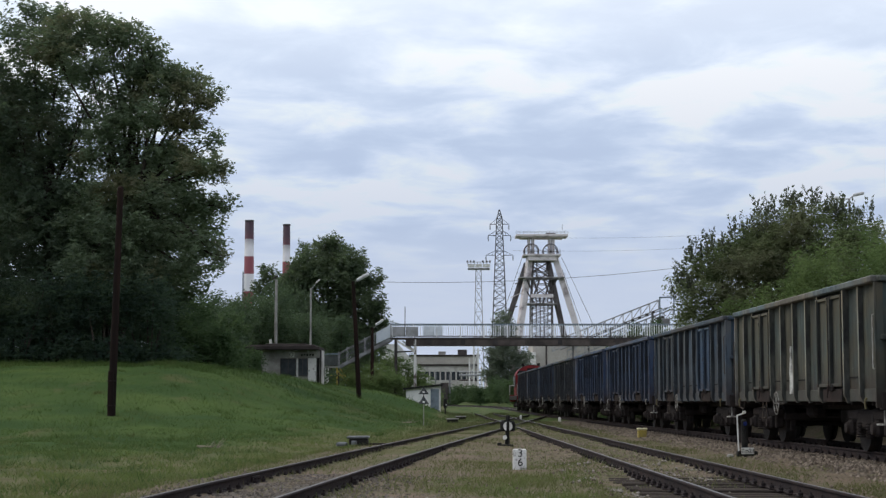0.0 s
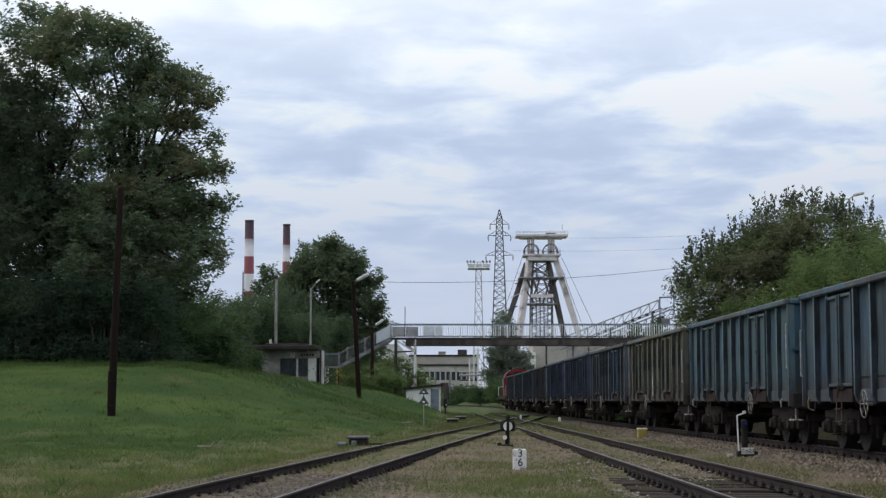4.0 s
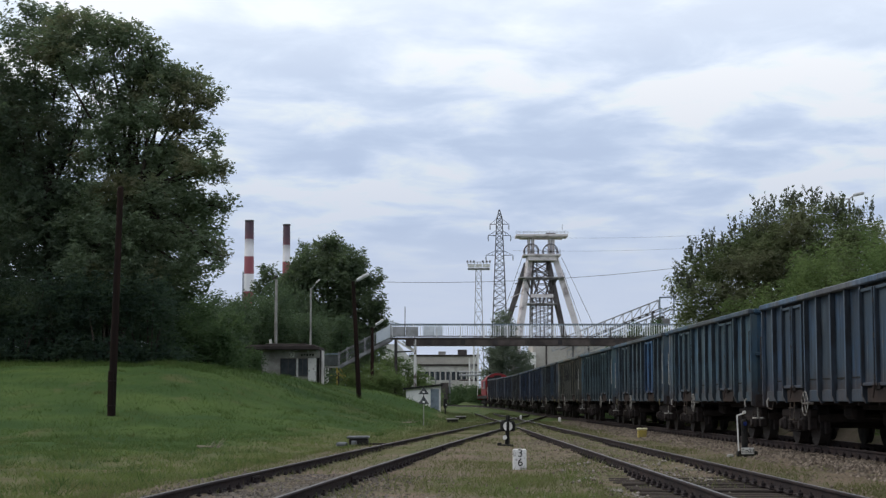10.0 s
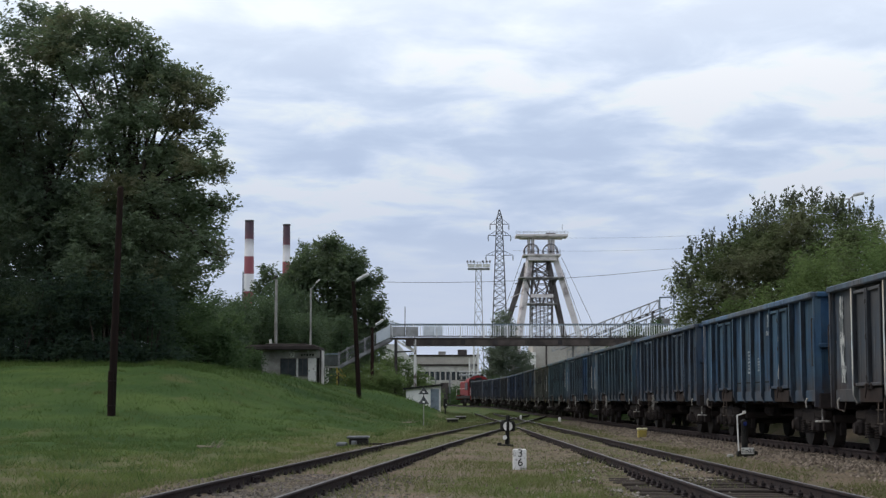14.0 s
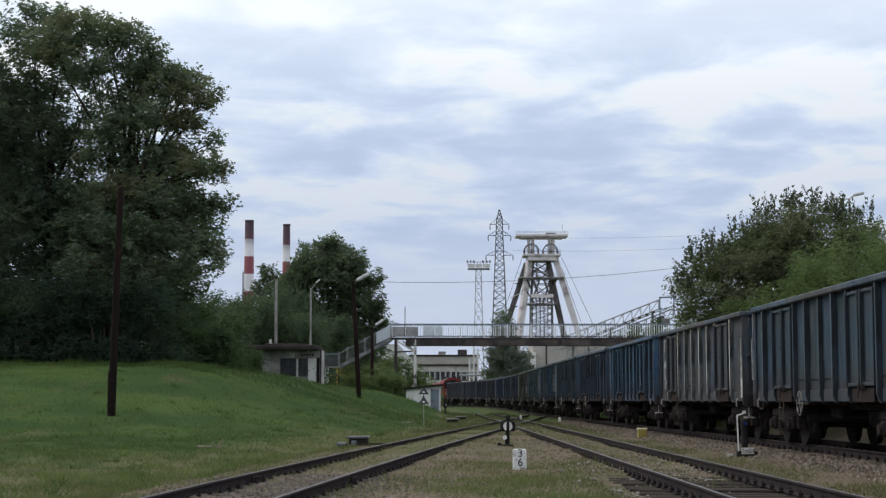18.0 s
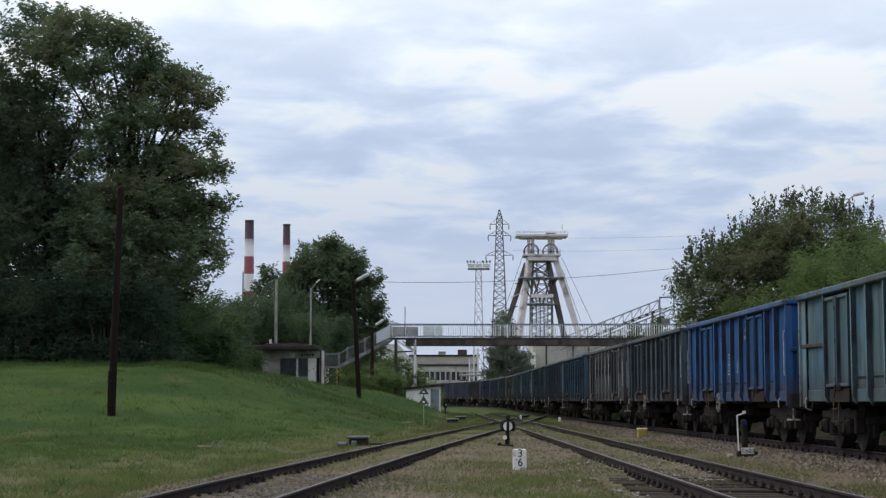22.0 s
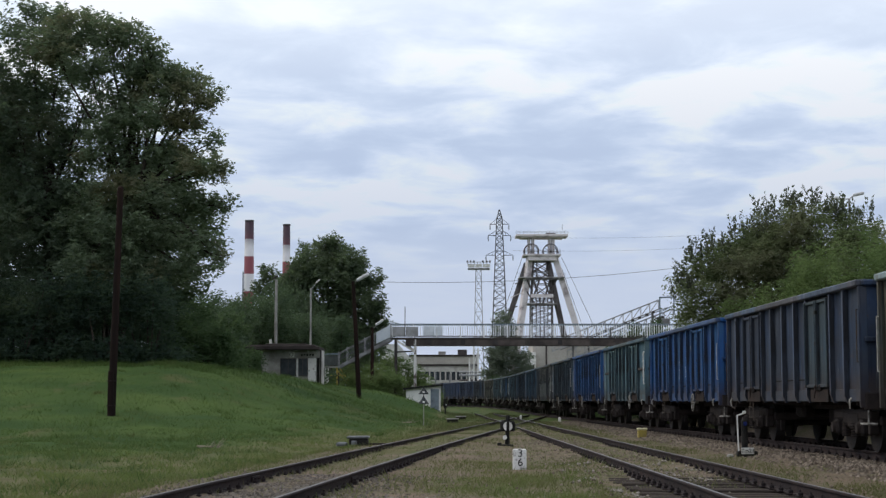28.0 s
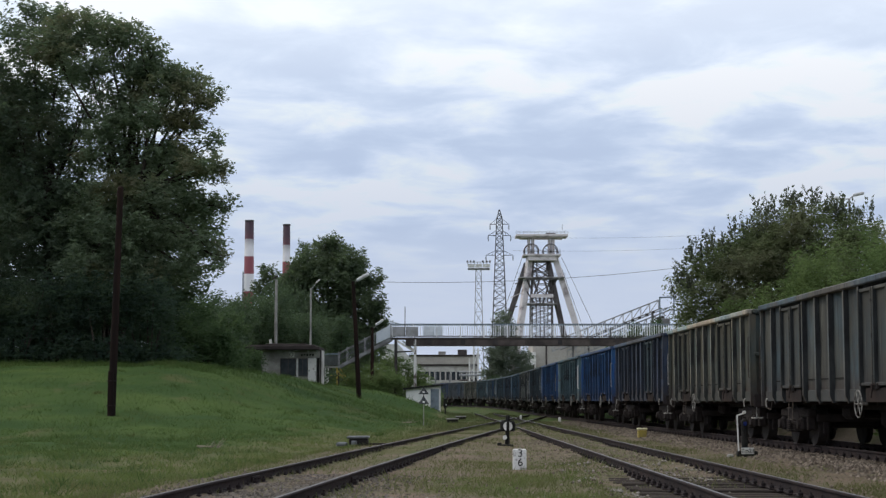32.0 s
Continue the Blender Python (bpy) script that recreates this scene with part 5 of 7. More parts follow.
# trees over the train
ALDER = [(16.4, 8.8, 0.6, 0.4), (15.1, 8.9, 0.7, 0.35), (13.9, 8.6, 0.6, 0.4), (17.4, 8.3, 0.8, 0.5), (12.8, 7.6, 0.7, 0.5), (11.7, 7.0, 0.6, 0.5), (10.8, 6.7, 0.5, 0.4), (10.3, 5.9, 0.45, 0.4), (10.3, 5.2, 0.6, 0.5),
         (14.8, 7.9, 1.1, 0.7), (13.1, 6.9, 1.2, 0.7), (16.5, 7.8, 1.1, 0.7), (18.2, 7.8, 1.0, 0.7), (11.6, 5.9, 1.1, 0.8), (14.0, 6.0, 1.4, 0.9), (16.4, 6.3, 1.4, 0.9), (18.4, 6.7, 1.2, 1.0), (10.8, 4.5, 0.8, 0.6),
         (12.8, 4.9, 1.4, 0.7), (15.5, 5.1, 1.4, 0.7), (14.9, 6.9, 1.2, 0.8), (18.5, 5.0, 1.6, 0.9), (13.4, 7.8, 0.9, 0.55), (14.7, 8.2, 0.9, 0.5), (13.9, 7.2, 1.0, 0.7), (12.3, 6.6, 0.8, 0.6), (12.5, 3.5, 1.8, 0.8), (16.0, 3.5, 2.0, 0.9), (19.0, 3.3, 1.8, 0.9)]


def sprigs(parent, lobes, count, leaf, seed):
    """Upright leafy shoots that stand out of the top of a crown."""
    r = np.random.default_rng(seed)
    q = np.array([l for l in lobes[:9]], float)
    pick = r.integers(0, len(q), count)
    base = q[pick, :3] + np.stack([r.uniform(-1, 1, count) * q[pick, 3], r.uniform(-0.6, 0.4, count), q[pick, 5] * r.uniform(0.3, 1.0, count)], 1)
    k = 22
    h = r.uniform(0.40, 1.05, (count, 1))
    lean = r.normal(0, 0.22, (count, 2))
    f = r.uniform(0.0, 1.0, (count, k))
    p = base[:, None] + np.stack([lean[:, :1] * f * h, lean[:, 1:] * f * h, f * h], -1) + r.normal(0, 0.055, (count, k, 3)) * (1.2 - 0.7 * f[..., None])
    p = p.reshape(-1, 3)
    n = len(p)
    u = r.normal(size=(n, 3))
    u[:, 2] = np.abs(u[:, 2]) + 0.7
    u /= np.linalg.norm(u, axis=1, keepdims=True)
    v = np.cross(u, r.normal(size=(n, 3)))
    v /= np.linalg.norm(v, axis=1, keepdims=True)
    s = 0.095 * r.uniform(0.6, 1.4, (n, 1))
    quad = np.stack([p - u * s * 0.5, p + v * s * 0.34, p + u * s, p - v * s * 0.34], 1).reshape(-1, 3)
    i = np.arange(n)[:, None] * 4
    part("fringe", raw("fringe", quad, np.concatenate([i, i + 1, i + 2, i + 3], 1)), leaf, parent, "brownish upright leafy shoots")


alder = tree("bushy brownish-green tree behind the goods train", (14.8, 69, 0.5), flat_lobes(68, 1.2, ALDER), M["leaf_brown"], 2950, 0.085, 31, 0.20, clump=44, spread=0.33)
sprigs(alder, flat_lobes(68, 0.6, ALDER), 210, M["leaf_shoot"], 34)
tree("bushy green tree beside the train", (21.5, 62, 0.5), lobes_round((21.5, 62, 4.4), (3.6, 3, 3.6), 9, 33), M["leaf_light"], 520, 0.10, 32, 0.2, spread=0.30)


def bush(label, c, r, leaf, count, size, seed, n=6, spread=0.4):
    b = thing("bush", label, "bush")
    z = lie(c[0], c[1])
    ls = lobes_round((c[0], c[1], z + r[2] * 0.45), (r[0], r[1], r[2] * 0.50), n, seed)
    ls += [(c[0] + dx * r[0], c[1] - 0.2 * r[1], z + 0.5, r[0] * 0.5, r[1] * 0.5, 0.6) for dx in (-0.6, 0.0, 0.6)]
    for l in ls[:n]:
        part("stem", tube(bmesh.new(), (c[0] + (l[0] - c[0]) * 0.3, c[1] + (l[1] - c[1]) * 0.3, z - 0.1), l[:3], 0.06, 0.02, 6), M["bark"], b)
    part("foliage", leaf_mesh("foliage", ls, count, size, seed, spread=spread, clump=24), leaf, b)
    return b


def shrubs():
    rnd = random.Random(77)
    bush("low leafy bush before the hut's corner", (-13.1, 107.4, 0), (0.9, 0.7, 1.3), M["leaf_mid"], 130, 0.10, 268)
    for i, (x, y, h) in enumerate(((11.7, 63, 5.2), (12.6, 61, 6.2), (13.8, 60, 6.6), (15.0, 61, 7.0), (16.4, 60, 7.8), (17.8, 61, 8.2), (13.2, 57, 5.6), (14.6, 57, 6.2), (16.0, 56, 6.8), (17.4, 57, 7.2), (11.2, 73, 4.9), (11.9, 69, 5.2), (10.9, 78, 4.3), (12.2, 66, 5.4))):
        bush("bright green bush close behind the train", (x, y, 0), (1.3, 1.1, h), M["leaf_light"], 330, 0.085, 560 + i, spread=0.30)
    bush("leafy bush against the hut's wall", (-13.5, 108.5, 0), (0.9, 0.8, 2.0), M["leaf_mid"], 140, 0.11, 269)
    # understorey beneath the big trees, its leaf colour darkened for the canopy's shade
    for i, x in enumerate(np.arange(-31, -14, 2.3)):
        bush("dark leafy bush under the tall trees", (x, 83 + rnd.uniform(-1.5, 2), 0), (2.0, 1.8, rnd.uniform(4.2, 5.6)), M["leaf_shade"], 260, 0.14, 200 + i)
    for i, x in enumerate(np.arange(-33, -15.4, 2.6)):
        bush("tall dark thicket behind the bank", (x, 94 + rnd.uniform(-2, 3), 0), (2.8, 2.0, rnd.uniform(6.4, 8.2)), M["leaf_shade"], 330, 0.18, 240 + i)
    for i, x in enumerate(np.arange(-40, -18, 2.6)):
        bush("dark thicket deep behind the bank", (x, 102 + rnd.uniform(-2, 2), 0), (2.8, 2.0, rnd.uniform(5.5, 7.5)), M["leaf_shade"], 240, 0.20, 460 + i)
    # middle-green bushes down to the signal hut
    for i, (x, y, h) in enumerate(((-13.0, 88, 2.6), (-14.6, 91, 4.2), (-13.9, 94, 2.2), (-15.6, 98, 5.0), (-14.2, 101, 4.0), (-16.6, 104, 5.6), (-15.9, 107, 4.6), (-18.5, 110, 6.2), (-15.8, 119, 6.7), (-13.6, 122, 7.8), (-10.6, 124, 6.4), (-17.8, 124, 6.8), (-12.2, 130, 8.4), (-14.4, 132, 9.0), (-9.0, 136, 7.0), (-15.6, 112.5, 4.8), (-14.9, 104.5, 1.5), (-18.6, 134, 7.4), (-20.5, 122, 7.4), (-17.4, 117, 6.4), (-15.2, 115, 6.2), (-19.0, 113, 6.6), (-16.4, 127, 7.0), (-14.0, 126, 7.0))):
        bush("leafy green bush on the bank", (x, y, 0), (1.9, 1.7, h), M["leaf_bank"] if y > 108 else M["leaf_mid"], 360 if y > 108 else 210, 0.14, 270 + i, 9 if y > 108 else 6)
    # scrub about the stairs, the relay hut and along the far tracks
    for i, (x, y, h) in enumerate(((-5.6, 127, 2.0), (-4.4, 126, 1.8), (-6.8, 125, 1.2), (-3.2, 133, 3.2), (-2.2, 134, 2.6), (-5.0, 134, 3.0), (-1.2, 137, 2.0), (-8.0, 134, 2.0), (-3.9, 123, 1.5), (-4.9, 122, 1.0))):
        bush("green scrub beside the footbridge stairs", (x, y, 0), (1.0, 0.9, h * 1.2), M["leaf_light"], 120, 0.12, 300 + i)
    for i, y in enumerate(np.arange(146, 300, 9)):
        bush("low green bush along the outside of the curve", (train_track(y) + 4.4 + rnd.uniform(-0.4, 0.8), y, 0), (2.3, 2.2, 2.7 + rnd.uniform(0, 0.7)), M["leaf_mid"], 190, 0.17, 330 + i)
    for i, x in enumerate(np.arange(-14, 20, 4.0)):
        bush("far green bush across the end of the tracks", (x, 292 + rnd.uniform(-4, 4), 0), (3.4, 2.4, rnd.uniform(3.4, 4.4)), M["leaf_mid"], 220, 0.24, 350 + i)
    for i, (x, y) in enumerate(((22.5, 140), (19.5, 150), (25, 118), (23, 98), (25, 88), (24, 78))):
        bush("light green thicket behind the train", (x, y, 0), (2.6, 2.4, 7.4), M["leaf_light"], 260, 0.15, 370 + i)
    for i, (x, y) in enumerate(((24.5, 190), (27.5, 188), (30.5, 192), (33.5, 190), (21.5, 194))):
        bush("pale green tree-top scrub beyond the footbridge", (x, y, 0), (2.2, 2.0, 9.0 + rnd.uniform(-0.8, 0.8)), M["leaf_grey"], 200, 0.15, 520 + i)
    for i, (x, y, h) in enumerate(((16.6, 150, 7.0), (18.4, 147, 8.0), (20.2, 150, 8.6), (17.6, 158, 7.4))):
        bush("yellowish-green thicket beyond the bridge railing", (x, y, 0), (1.7, 1.5, h), M["leaf_mid"], 420, 0.14, 620 + i, 9)
    for i, x in enumerate(np.arange(13.8, 27, 2.4)):
        bush("tall green thicket behind the train", (x, 74 + rnd.uniform(-1, 1), 0), (2.0, 1.6, rnd.uniform(6.6, 7.6)), M["leaf_light"], 380, 0.11, 440 + i)
    # undergrowth close behind the train
    for i, y in enumerate(np.arange(26, 130, 4.4)):
        bush("dense green undergrowth beside the far rail", (train_track(y) + 3.6 + rnd.uniform(-0.2, 0.5), y, 0), (1.3, 2.6, rnd.uniform(2.6, 3.2)), M["leaf_light"], 140, 0.13, 400 + i)


shrubs()

# ---- footbridge ----
BR_Y, DECK = 130.0, 6.08


def build_footbridge():
    b = thing("footbridge", "steel footbridge with pale railings over the tracks", "footbridge", kind="structure")
    x0, x1 = -4.3, 26.0
    deck = bmesh.new()
    box(deck, (x0, BR_Y - 0.85, DECK - 0.12), (x1, BR_Y + 0.85, DECK), 0.01)
    part("deck", deck, M["darksteel"], b)
    for s in (-1, 1):
        g = bmesh.new()
        box(g, (x0 + 1.3, BR_Y + s * 0.75 - 0.04, DECK - 0.60), (x1, BR_Y + s * 0.75 + 0.04, DECK - 0.12))
        box(g, (x0 + 1.3, BR_Y + s * 0.75 - 0.12, DECK - 0.64), (x1, BR_Y + s * 0.75 + 0.12, DECK - 0.60))
        for x in np.arange(x0 + 2, x1, 1.5):
            box(g, (x - 0.03, BR_Y + s * 0.75 - 0.10, DECK - 0.50), (x + 0.03, BR_Y + s * 0.75 + 0.10, DECK - 0.12))
        part("girder", g, M["girder"], b, "dark rusty girder")
        part("handrail", bar(bmesh.new(), (x0, BR_Y + s * 0.82, DECK + 1.08), (x1, BR_Y + s * 0.82, DECK + 1.08), 0.08), M["bluegrey"], b)
        part("lower_rail", bar(bmesh.new(), (x0, BR_Y + s * 0.82, DECK + 0.12), (x1, BR_Y + s * 0.82, DECK + 0.12), 0.05), M["darksteel"], b)
        post = bal = None
        for i, x in enumerate(np.arange(x0, x1, 0.19)):
            big = i % 10 == 0
            m = pose(x, BR_Y + s * 0.82, DECK)
            if big:
                if post is None:
                    post = part("post", made_box((-0.04, -0.04, 0), (0.04, 0.04, 1.08)), M["palesteel"], b)
                    post.matrix_basis = m
                else:
                    share("post", post, b, m)
            elif bal is None:
                bal = part("baluster", made_box((-0.018, -0.014, 0.1), (0.018, 0.014, 1.06)), M["palesteel"], b)
                bal.matrix_basis = m
            elif s < 0 or i % 2:
                share("baluster", bal, b, m)
    for x in (-4.05,):
        for k in range(2):
            part("sheet_panel", made_box((x + k * 1.06, BR_Y - 0.90, DECK + 0.10), (x + k * 1.06 + 1.0, BR_Y - 0.87, DECK + 0.86), 0.005), M["greysteel"], b, "grey sheet panel on the railing")
    for x, w in ((-1.60, 0.92), (-0.64, 0.60)):
        part("mesh_panel", made_box((x, BR_Y + 0.86, DECK + 0.16), (x + w, BR_Y + 0.88, DECK + 1.0), 0.004), M["palemesh"], b, "pale bluish sheet behind the railing")
    # pale sheet at the head of the stairs
    bm = bmesh.new()
    top = [(-4.25, DECK + 0.02), (-4.25, DECK + 1.0), (-5.35, DECK + 0.42), (-5.35, DECK - 0.50)]
    ends = [[bm.verts.new((x, BR_Y + dy, z)) for x, z in top] for dy in (-0.90, -0.87)]
    bm.faces.new(ends[0]), bm.faces.new(ends[1][::-1])
    for q in range(4):
        bm.faces.new((ends[0][q], ends[1][q], ends[1][(q + 1) % 4], ends[0][(q + 1) % 4]))
    part("stair_sheet", bm, M["palemesh"], b, "pale sheet on the stair railing")
    # flanges of the near girder, with bolted splices
    for i in range(9):
        x = -1.0 + i * 2.6
        part("splice_plate", made_box((x - 0.18, BR_Y - 0.83, DECK - 0.56), (x + 0.18, BR_Y - 0.795, DECK - 0.16), 0.006), M["darksteel"], b)
    # legs
    for x in (-3.8, -2.25):
        for s in (-0.7, 0.7):
            part("leg", made_box((x - 0.10, BR_Y + s - 0.10, lie(x, BR_Y) - 0.3), (x + 0.10, BR_Y + s + 0.10, DECK - 0.15), 0.01), M["darksteel"] if x < -3 else M["peelwhite"], b)
    part("brace", bar(bmesh.new(), (-3.8, BR_Y - 0.7, DECK - 0.2), (-2.3, BR_Y - 0.7, DECK - 1.1), 0.16), M["white"], b, "white raking brace")
    part("brace", bar(bmesh.new(), (-3.3, BR_Y + 0.7, DECK - 0.2), (-2.3, BR_Y + 0.7, DECK - 1.0), 0.12), M["peelwhite"], b)
    part("brace", bar(bmesh.new(), (-3.8, BR_Y - 0.7, DECK - 1.15), (-2.3, BR_Y - 0.7, DECK - 1.1), 0.12), M["darksteel"], b)
    for x in (14.0, 24.5):
        for s in (-0.7, 0.7):
            part("leg", made_box((x - 0.14, BR_Y + s - 0.14, -0.4), (x + 0.14, BR_Y + s + 0.14, DECK - 0.15), 0.01), M["darksteel"], b)
    # stairs down to the landing on the bank
    xa, za, xb, zb = -4.2, DECK - 0.05, -8.4, 3.80
    n = 13
    tread = None
    for i in range(n):
        f = (i + 0.5) / n
        m = pose(xa + (xb - xa) * f, BR_Y, za + (zb - za) * f)
        if tread is None:
            tread = part("tread", made_box((-0.17, -0.8, -0.03), (0.17, 0.8, 0.03)), M["darksteel"], b)
            tread.matrix_basis = m
        else:
            share("tread", tread, b, m)
    for s in (-1, 1):
        part("stringer", bar(bmesh.new(), (xa, BR_Y + s * 0.82, za - 0.10), (xb, BR_Y + s * 0.82, zb - 0.10), 0.06, 0.24), M["stairgrey"], b, "grey stair stringer")
        part("stair_rail", bar(bmesh.new(), (xa, BR_Y + s * 0.82, za + 1.08), (xb, BR_Y + s * 0.82, zb + 1.0), 0.06), M["stairgrey"], b)
        for i in range(7):
            f = i / 6
            x, z = xa + (xb - xa) * f, za + (zb - za) * f
            part("stair_post", made_box((x - 0.025, BR_Y + s * 0.82 - 0.025, z), (x + 0.025, BR_Y + s * 0.82 + 0.025, z + 1.18)), M["greysteel"], b)
        for i in range(38):
            f = (i + 0.5) / 38
            x, z = xa + (xb - xa) * f, za + (zb - za) * f
            part("stair_baluster", made_box((x - 0.010, BR_Y + s * 0.80 - 0.010, z), (x + 0.010, BR_Y + s * 0.80 + 0.010, z + 1.04)), M["wiremesh"], b)
        part("stair_midrail", bar(bmesh.new(), (xa, BR_Y + s * 0.80, za + 0.55), (xb, BR_Y + s * 0.80, zb + 0.52), 0.03, 0.05), M["wiremesh"], b)
        part("landing_rail", bar(bmesh.new(), (xb, BR_Y + s * 0.82, zb + 1.0), (xb - 1.6, BR_Y + s * 0.82, zb + 0.95), 0.07), M["bluegrey"], b)
        part("landing_panel", made_box((xb - 1.6, BR_Y + s * 0.82 - 0.01, zb + 0.08), (xb - 0.03, BR_Y + s * 0.82 + 0.01, zb + 0.85)), M["wiremesh"], b)
    part("landing", made_box((xb - 1.6, BR_Y - 0.85, zb - 0.12), (xb, BR_Y + 0.85, zb - 0.02)), M["concrete"], b)
    for x in (xb - 1.3, xb - 0.1):
        for s in (-0.7, 0.7):
            part("landing_leg", made_box((x - 0.07, BR_Y + s - 0.07, lie(x, BR_Y) - 0.3), (x + 0.07, BR_Y + s + 0.07, zb - 0.1)), M["yellow"] if s < 0 else M["darksteel"], b, "yellow-painted leg" if s < 0 else "")
    for xx0, xx1 in ((xb - 0.2, xb + 0.75), (xb + 0.1, xb + 1.0)):
        part("landing_brace", bar(bmesh.new(), (xx0, BR_Y - 0.75, zb - 0.15), (xx1, BR_Y - 0.75, zb - 1.45), 0.07), M["yellow"], b, "yellow raking brace")
    part("landing_rung", bar(bmesh.new(), (xb - 1.2, BR_Y - 0.75, zb - 0.75), (xb + 0.6, BR_Y - 0.75, zb - 0.75), 0.06), M["yellow"], b)
    part("landing_post", made_box((xb - 1.05, BR_Y - 0.95, zb - 1.5), (xb - 0.75, BR_Y - 0.85, zb - 0.2), 0.01), M["white"], b, "white post under the landing")
    part("mast", tube(bmesh.new(), (-3.05, BR_Y - 0.9, DECK + 0.1), (-3.05, BR_Y - 0.9, DECK + 2.5), 0.035, 0.03), M["darksteel"], b)




def clear_sheet():
    """Weathered translucent sheeting that lets the sky's light through."""
    n = Nodes("pale_bluish_sheet")
    c = n.mix(n.ramp(n.noise(1.2, 4, 0.6), 0.35, 0.65), (0.80, 0.84, 0.88), (0.66, 0.70, 0.74))
    m = n.done(c, 0.8)
    glow = n.add("ShaderNodeBsdfTranslucent")
    n.put(c, glow.inputs[0])
    mix = n.add("ShaderNodeMixShader")
    mix.inputs[0].default_value = 0.55
    n.nt.links.new(n.bsdf.outputs[0], mix.inputs[1])
    n.nt.links.new(glow.outputs[0], mix.inputs[2])
    n.nt.links.new(mix.outputs[0], n.nt.nodes["Material Output"].inputs[0])
    return m


M["palemesh"] = clear_sheet()
M["peelwhite"] = surface("peeling_white_paint", (0.66, 0.64, 0.61), (0.11, 0.085, 0.07), 1.8, 0.9, 0.0, 20, 0.01, (0.52, 0.62))
M["palesteel"] = surface("pale_painted_railing", (0.84, 0.85, 0.87), (0.62, 0.63, 0.65), 1.5, 0.8)
M["stairgrey"] = surface("weathered_stair_steel", (0.27, 0.275, 0.28), (0.15, 0.145, 0.145), 1.5, 0.8)
M["wiremesh"] = surface("grey_mesh_panel", (0.095, 0.105, 0.10), (0.06, 0.066, 0.064), 3.0, 0.7, 0.2)
build_footbridge()

# ---- huts on the bank ----


# stained plaster in a darker tone that holds the roof overhang's shade
M["hutwall"] = surface("grimy_hut_plaster", (0.46, 0.44, 0.41), (0.24, 0.225, 0.205), 0.9, 0.95, 0.0, 14)


def build_signal_hut():
    x0, x1, y0, y1, z0, z1 = -12.4, -8.35, 110.0, 113.4, 2.0, 4.50
    h = thing("signal_hut", "low flat-roofed lineside hut with dark glazing", "hut", pose(0, 0, 0))
    bm = bmesh.new()
    box(bm, (x0, y0 + 0.10, z0 - 0.5), (x1, y1, 3.95))
    box(bm, (x0, y0 + 0.10, 3.95), (x1, y1, z1))
    part("wall", bm, M["hutwall"], h)
    bm = bmesh.new()
    box(bm, (x0 - 1.25, y0 - 0.95, z1 - 0.02), (x1 - 0.02, y1 + 0.4, z1 + 0.20), 0.03)
    box(bm, (x0 - 0.85, y0 - 0.7, z1 + 0.18), (x1 - 0.3, y1, z1 + 0.32), 0.06)
    box(bm, (x0 + 0.3, y0 - 0.3, z1 + 0.30), (x1 - 0.9, y1, z1 + 0.42), 0.05)
    part("roof", bm, M["roofing"], h, "dark bitumen flat roof")
    part("fascia", made_box((x0 + 1.9, y0, 4.05), (x1, y0 + 0.10, z1 - 0.02)), M["hutwall"], h)
    for x, w in ((-11.05, 0.98), (-9.86, 0.58)):
        win = part("window", made_box((x - 0.06, y0 + 0.02, 2.7), (x + w + 0.06, y0 + 0.09, 3.92), 0.01), M["darksteel"], h)
        part("pane", made_box((x, y0 - 0.005, 2.76), (x + w / 2 - 0.02, y0 + 0.015, 3.87)), M["glass"], win)
        part("pane", made_box((x + w / 2 + 0.02, y0 - 0.005, 2.76), (x + w, y0 + 0.015, 3.87)), M["glass"], win)
    part("pillar", made_box((-10.01, y0 - 0.04, 2.2), (-9.89, y0 + 0.095, 3.90), 0.01), M["white"], h, "white pillar between the windows")
    leaf = part("door", made_box((-9.22, y0 - 0.03, 2.1), (-8.66, y0 + 0.05, 3.92), 0.01), M["peelwhite"], h, "flaking white door")
    part("door_handle", made_box((-9.16, y0 - 0.07, 3.0), (-9.12, y0 - 0.03, 3.14)), M["black"], leaf)
    part("door_gap", made_box((-8.62, y0 + 0.06, 2.1), (-8.44, y0 + 0.098, 3.95)), M["black"], h)
    part("name_board", made_box((-9.80, y0 - 0.03, 4.03), (-8.75, y0 - 0.004, 4.30), 0.005), M["hutwall"], h, "dull board with worn dark marks")
    for q in range(5):
        part("marking_bar", made_box((-9.70 + q * 0.19, y0 - 0.042, 4.08 + 0.03 * (q % 2)), (-9.58 + q * 0.19, y0 - 0.031, 4.22)), M["black"], h)
    part("side_post", made_box((-8.40, y0 - 0.03, 2.0), (-8.32, y0 + 0.09, z1 - 0.05), 0.01), M["darksteel"], h)
    ac = part("air_conditioner", made_box((-10.50, y0 - 0.28, 3.98), (-10.15, y0 - 0.005, 4.38), 0.03), M["white"], h)
    part("fan_grille", ring(bmesh.new(), (-10.32, y0 - 0.29, 4.18), 0.12, 0.02), M["black"], ac)
    for x in (-9.2, -8.85, -8.6):
        part("floodlight", made_box((x - 0.07, y0 - 0.14, 4.32), (x + 0.07, y0 - 0.02, 4.46), 0.02), M["lampglass"], h)
    part("chimney_pipe", tube(bmesh.new(), (-11.9, 111, z1 + 0.2), (-11.9, 111, z1 + 0.75), 0.09), M["white"], h)
    part("drainpipe", tube(bmesh.new(), (-8.34, y0 - 0.02, 2.0), (-8.34, y0 - 0.02, z1), 0.05), M["darksteel"], h)


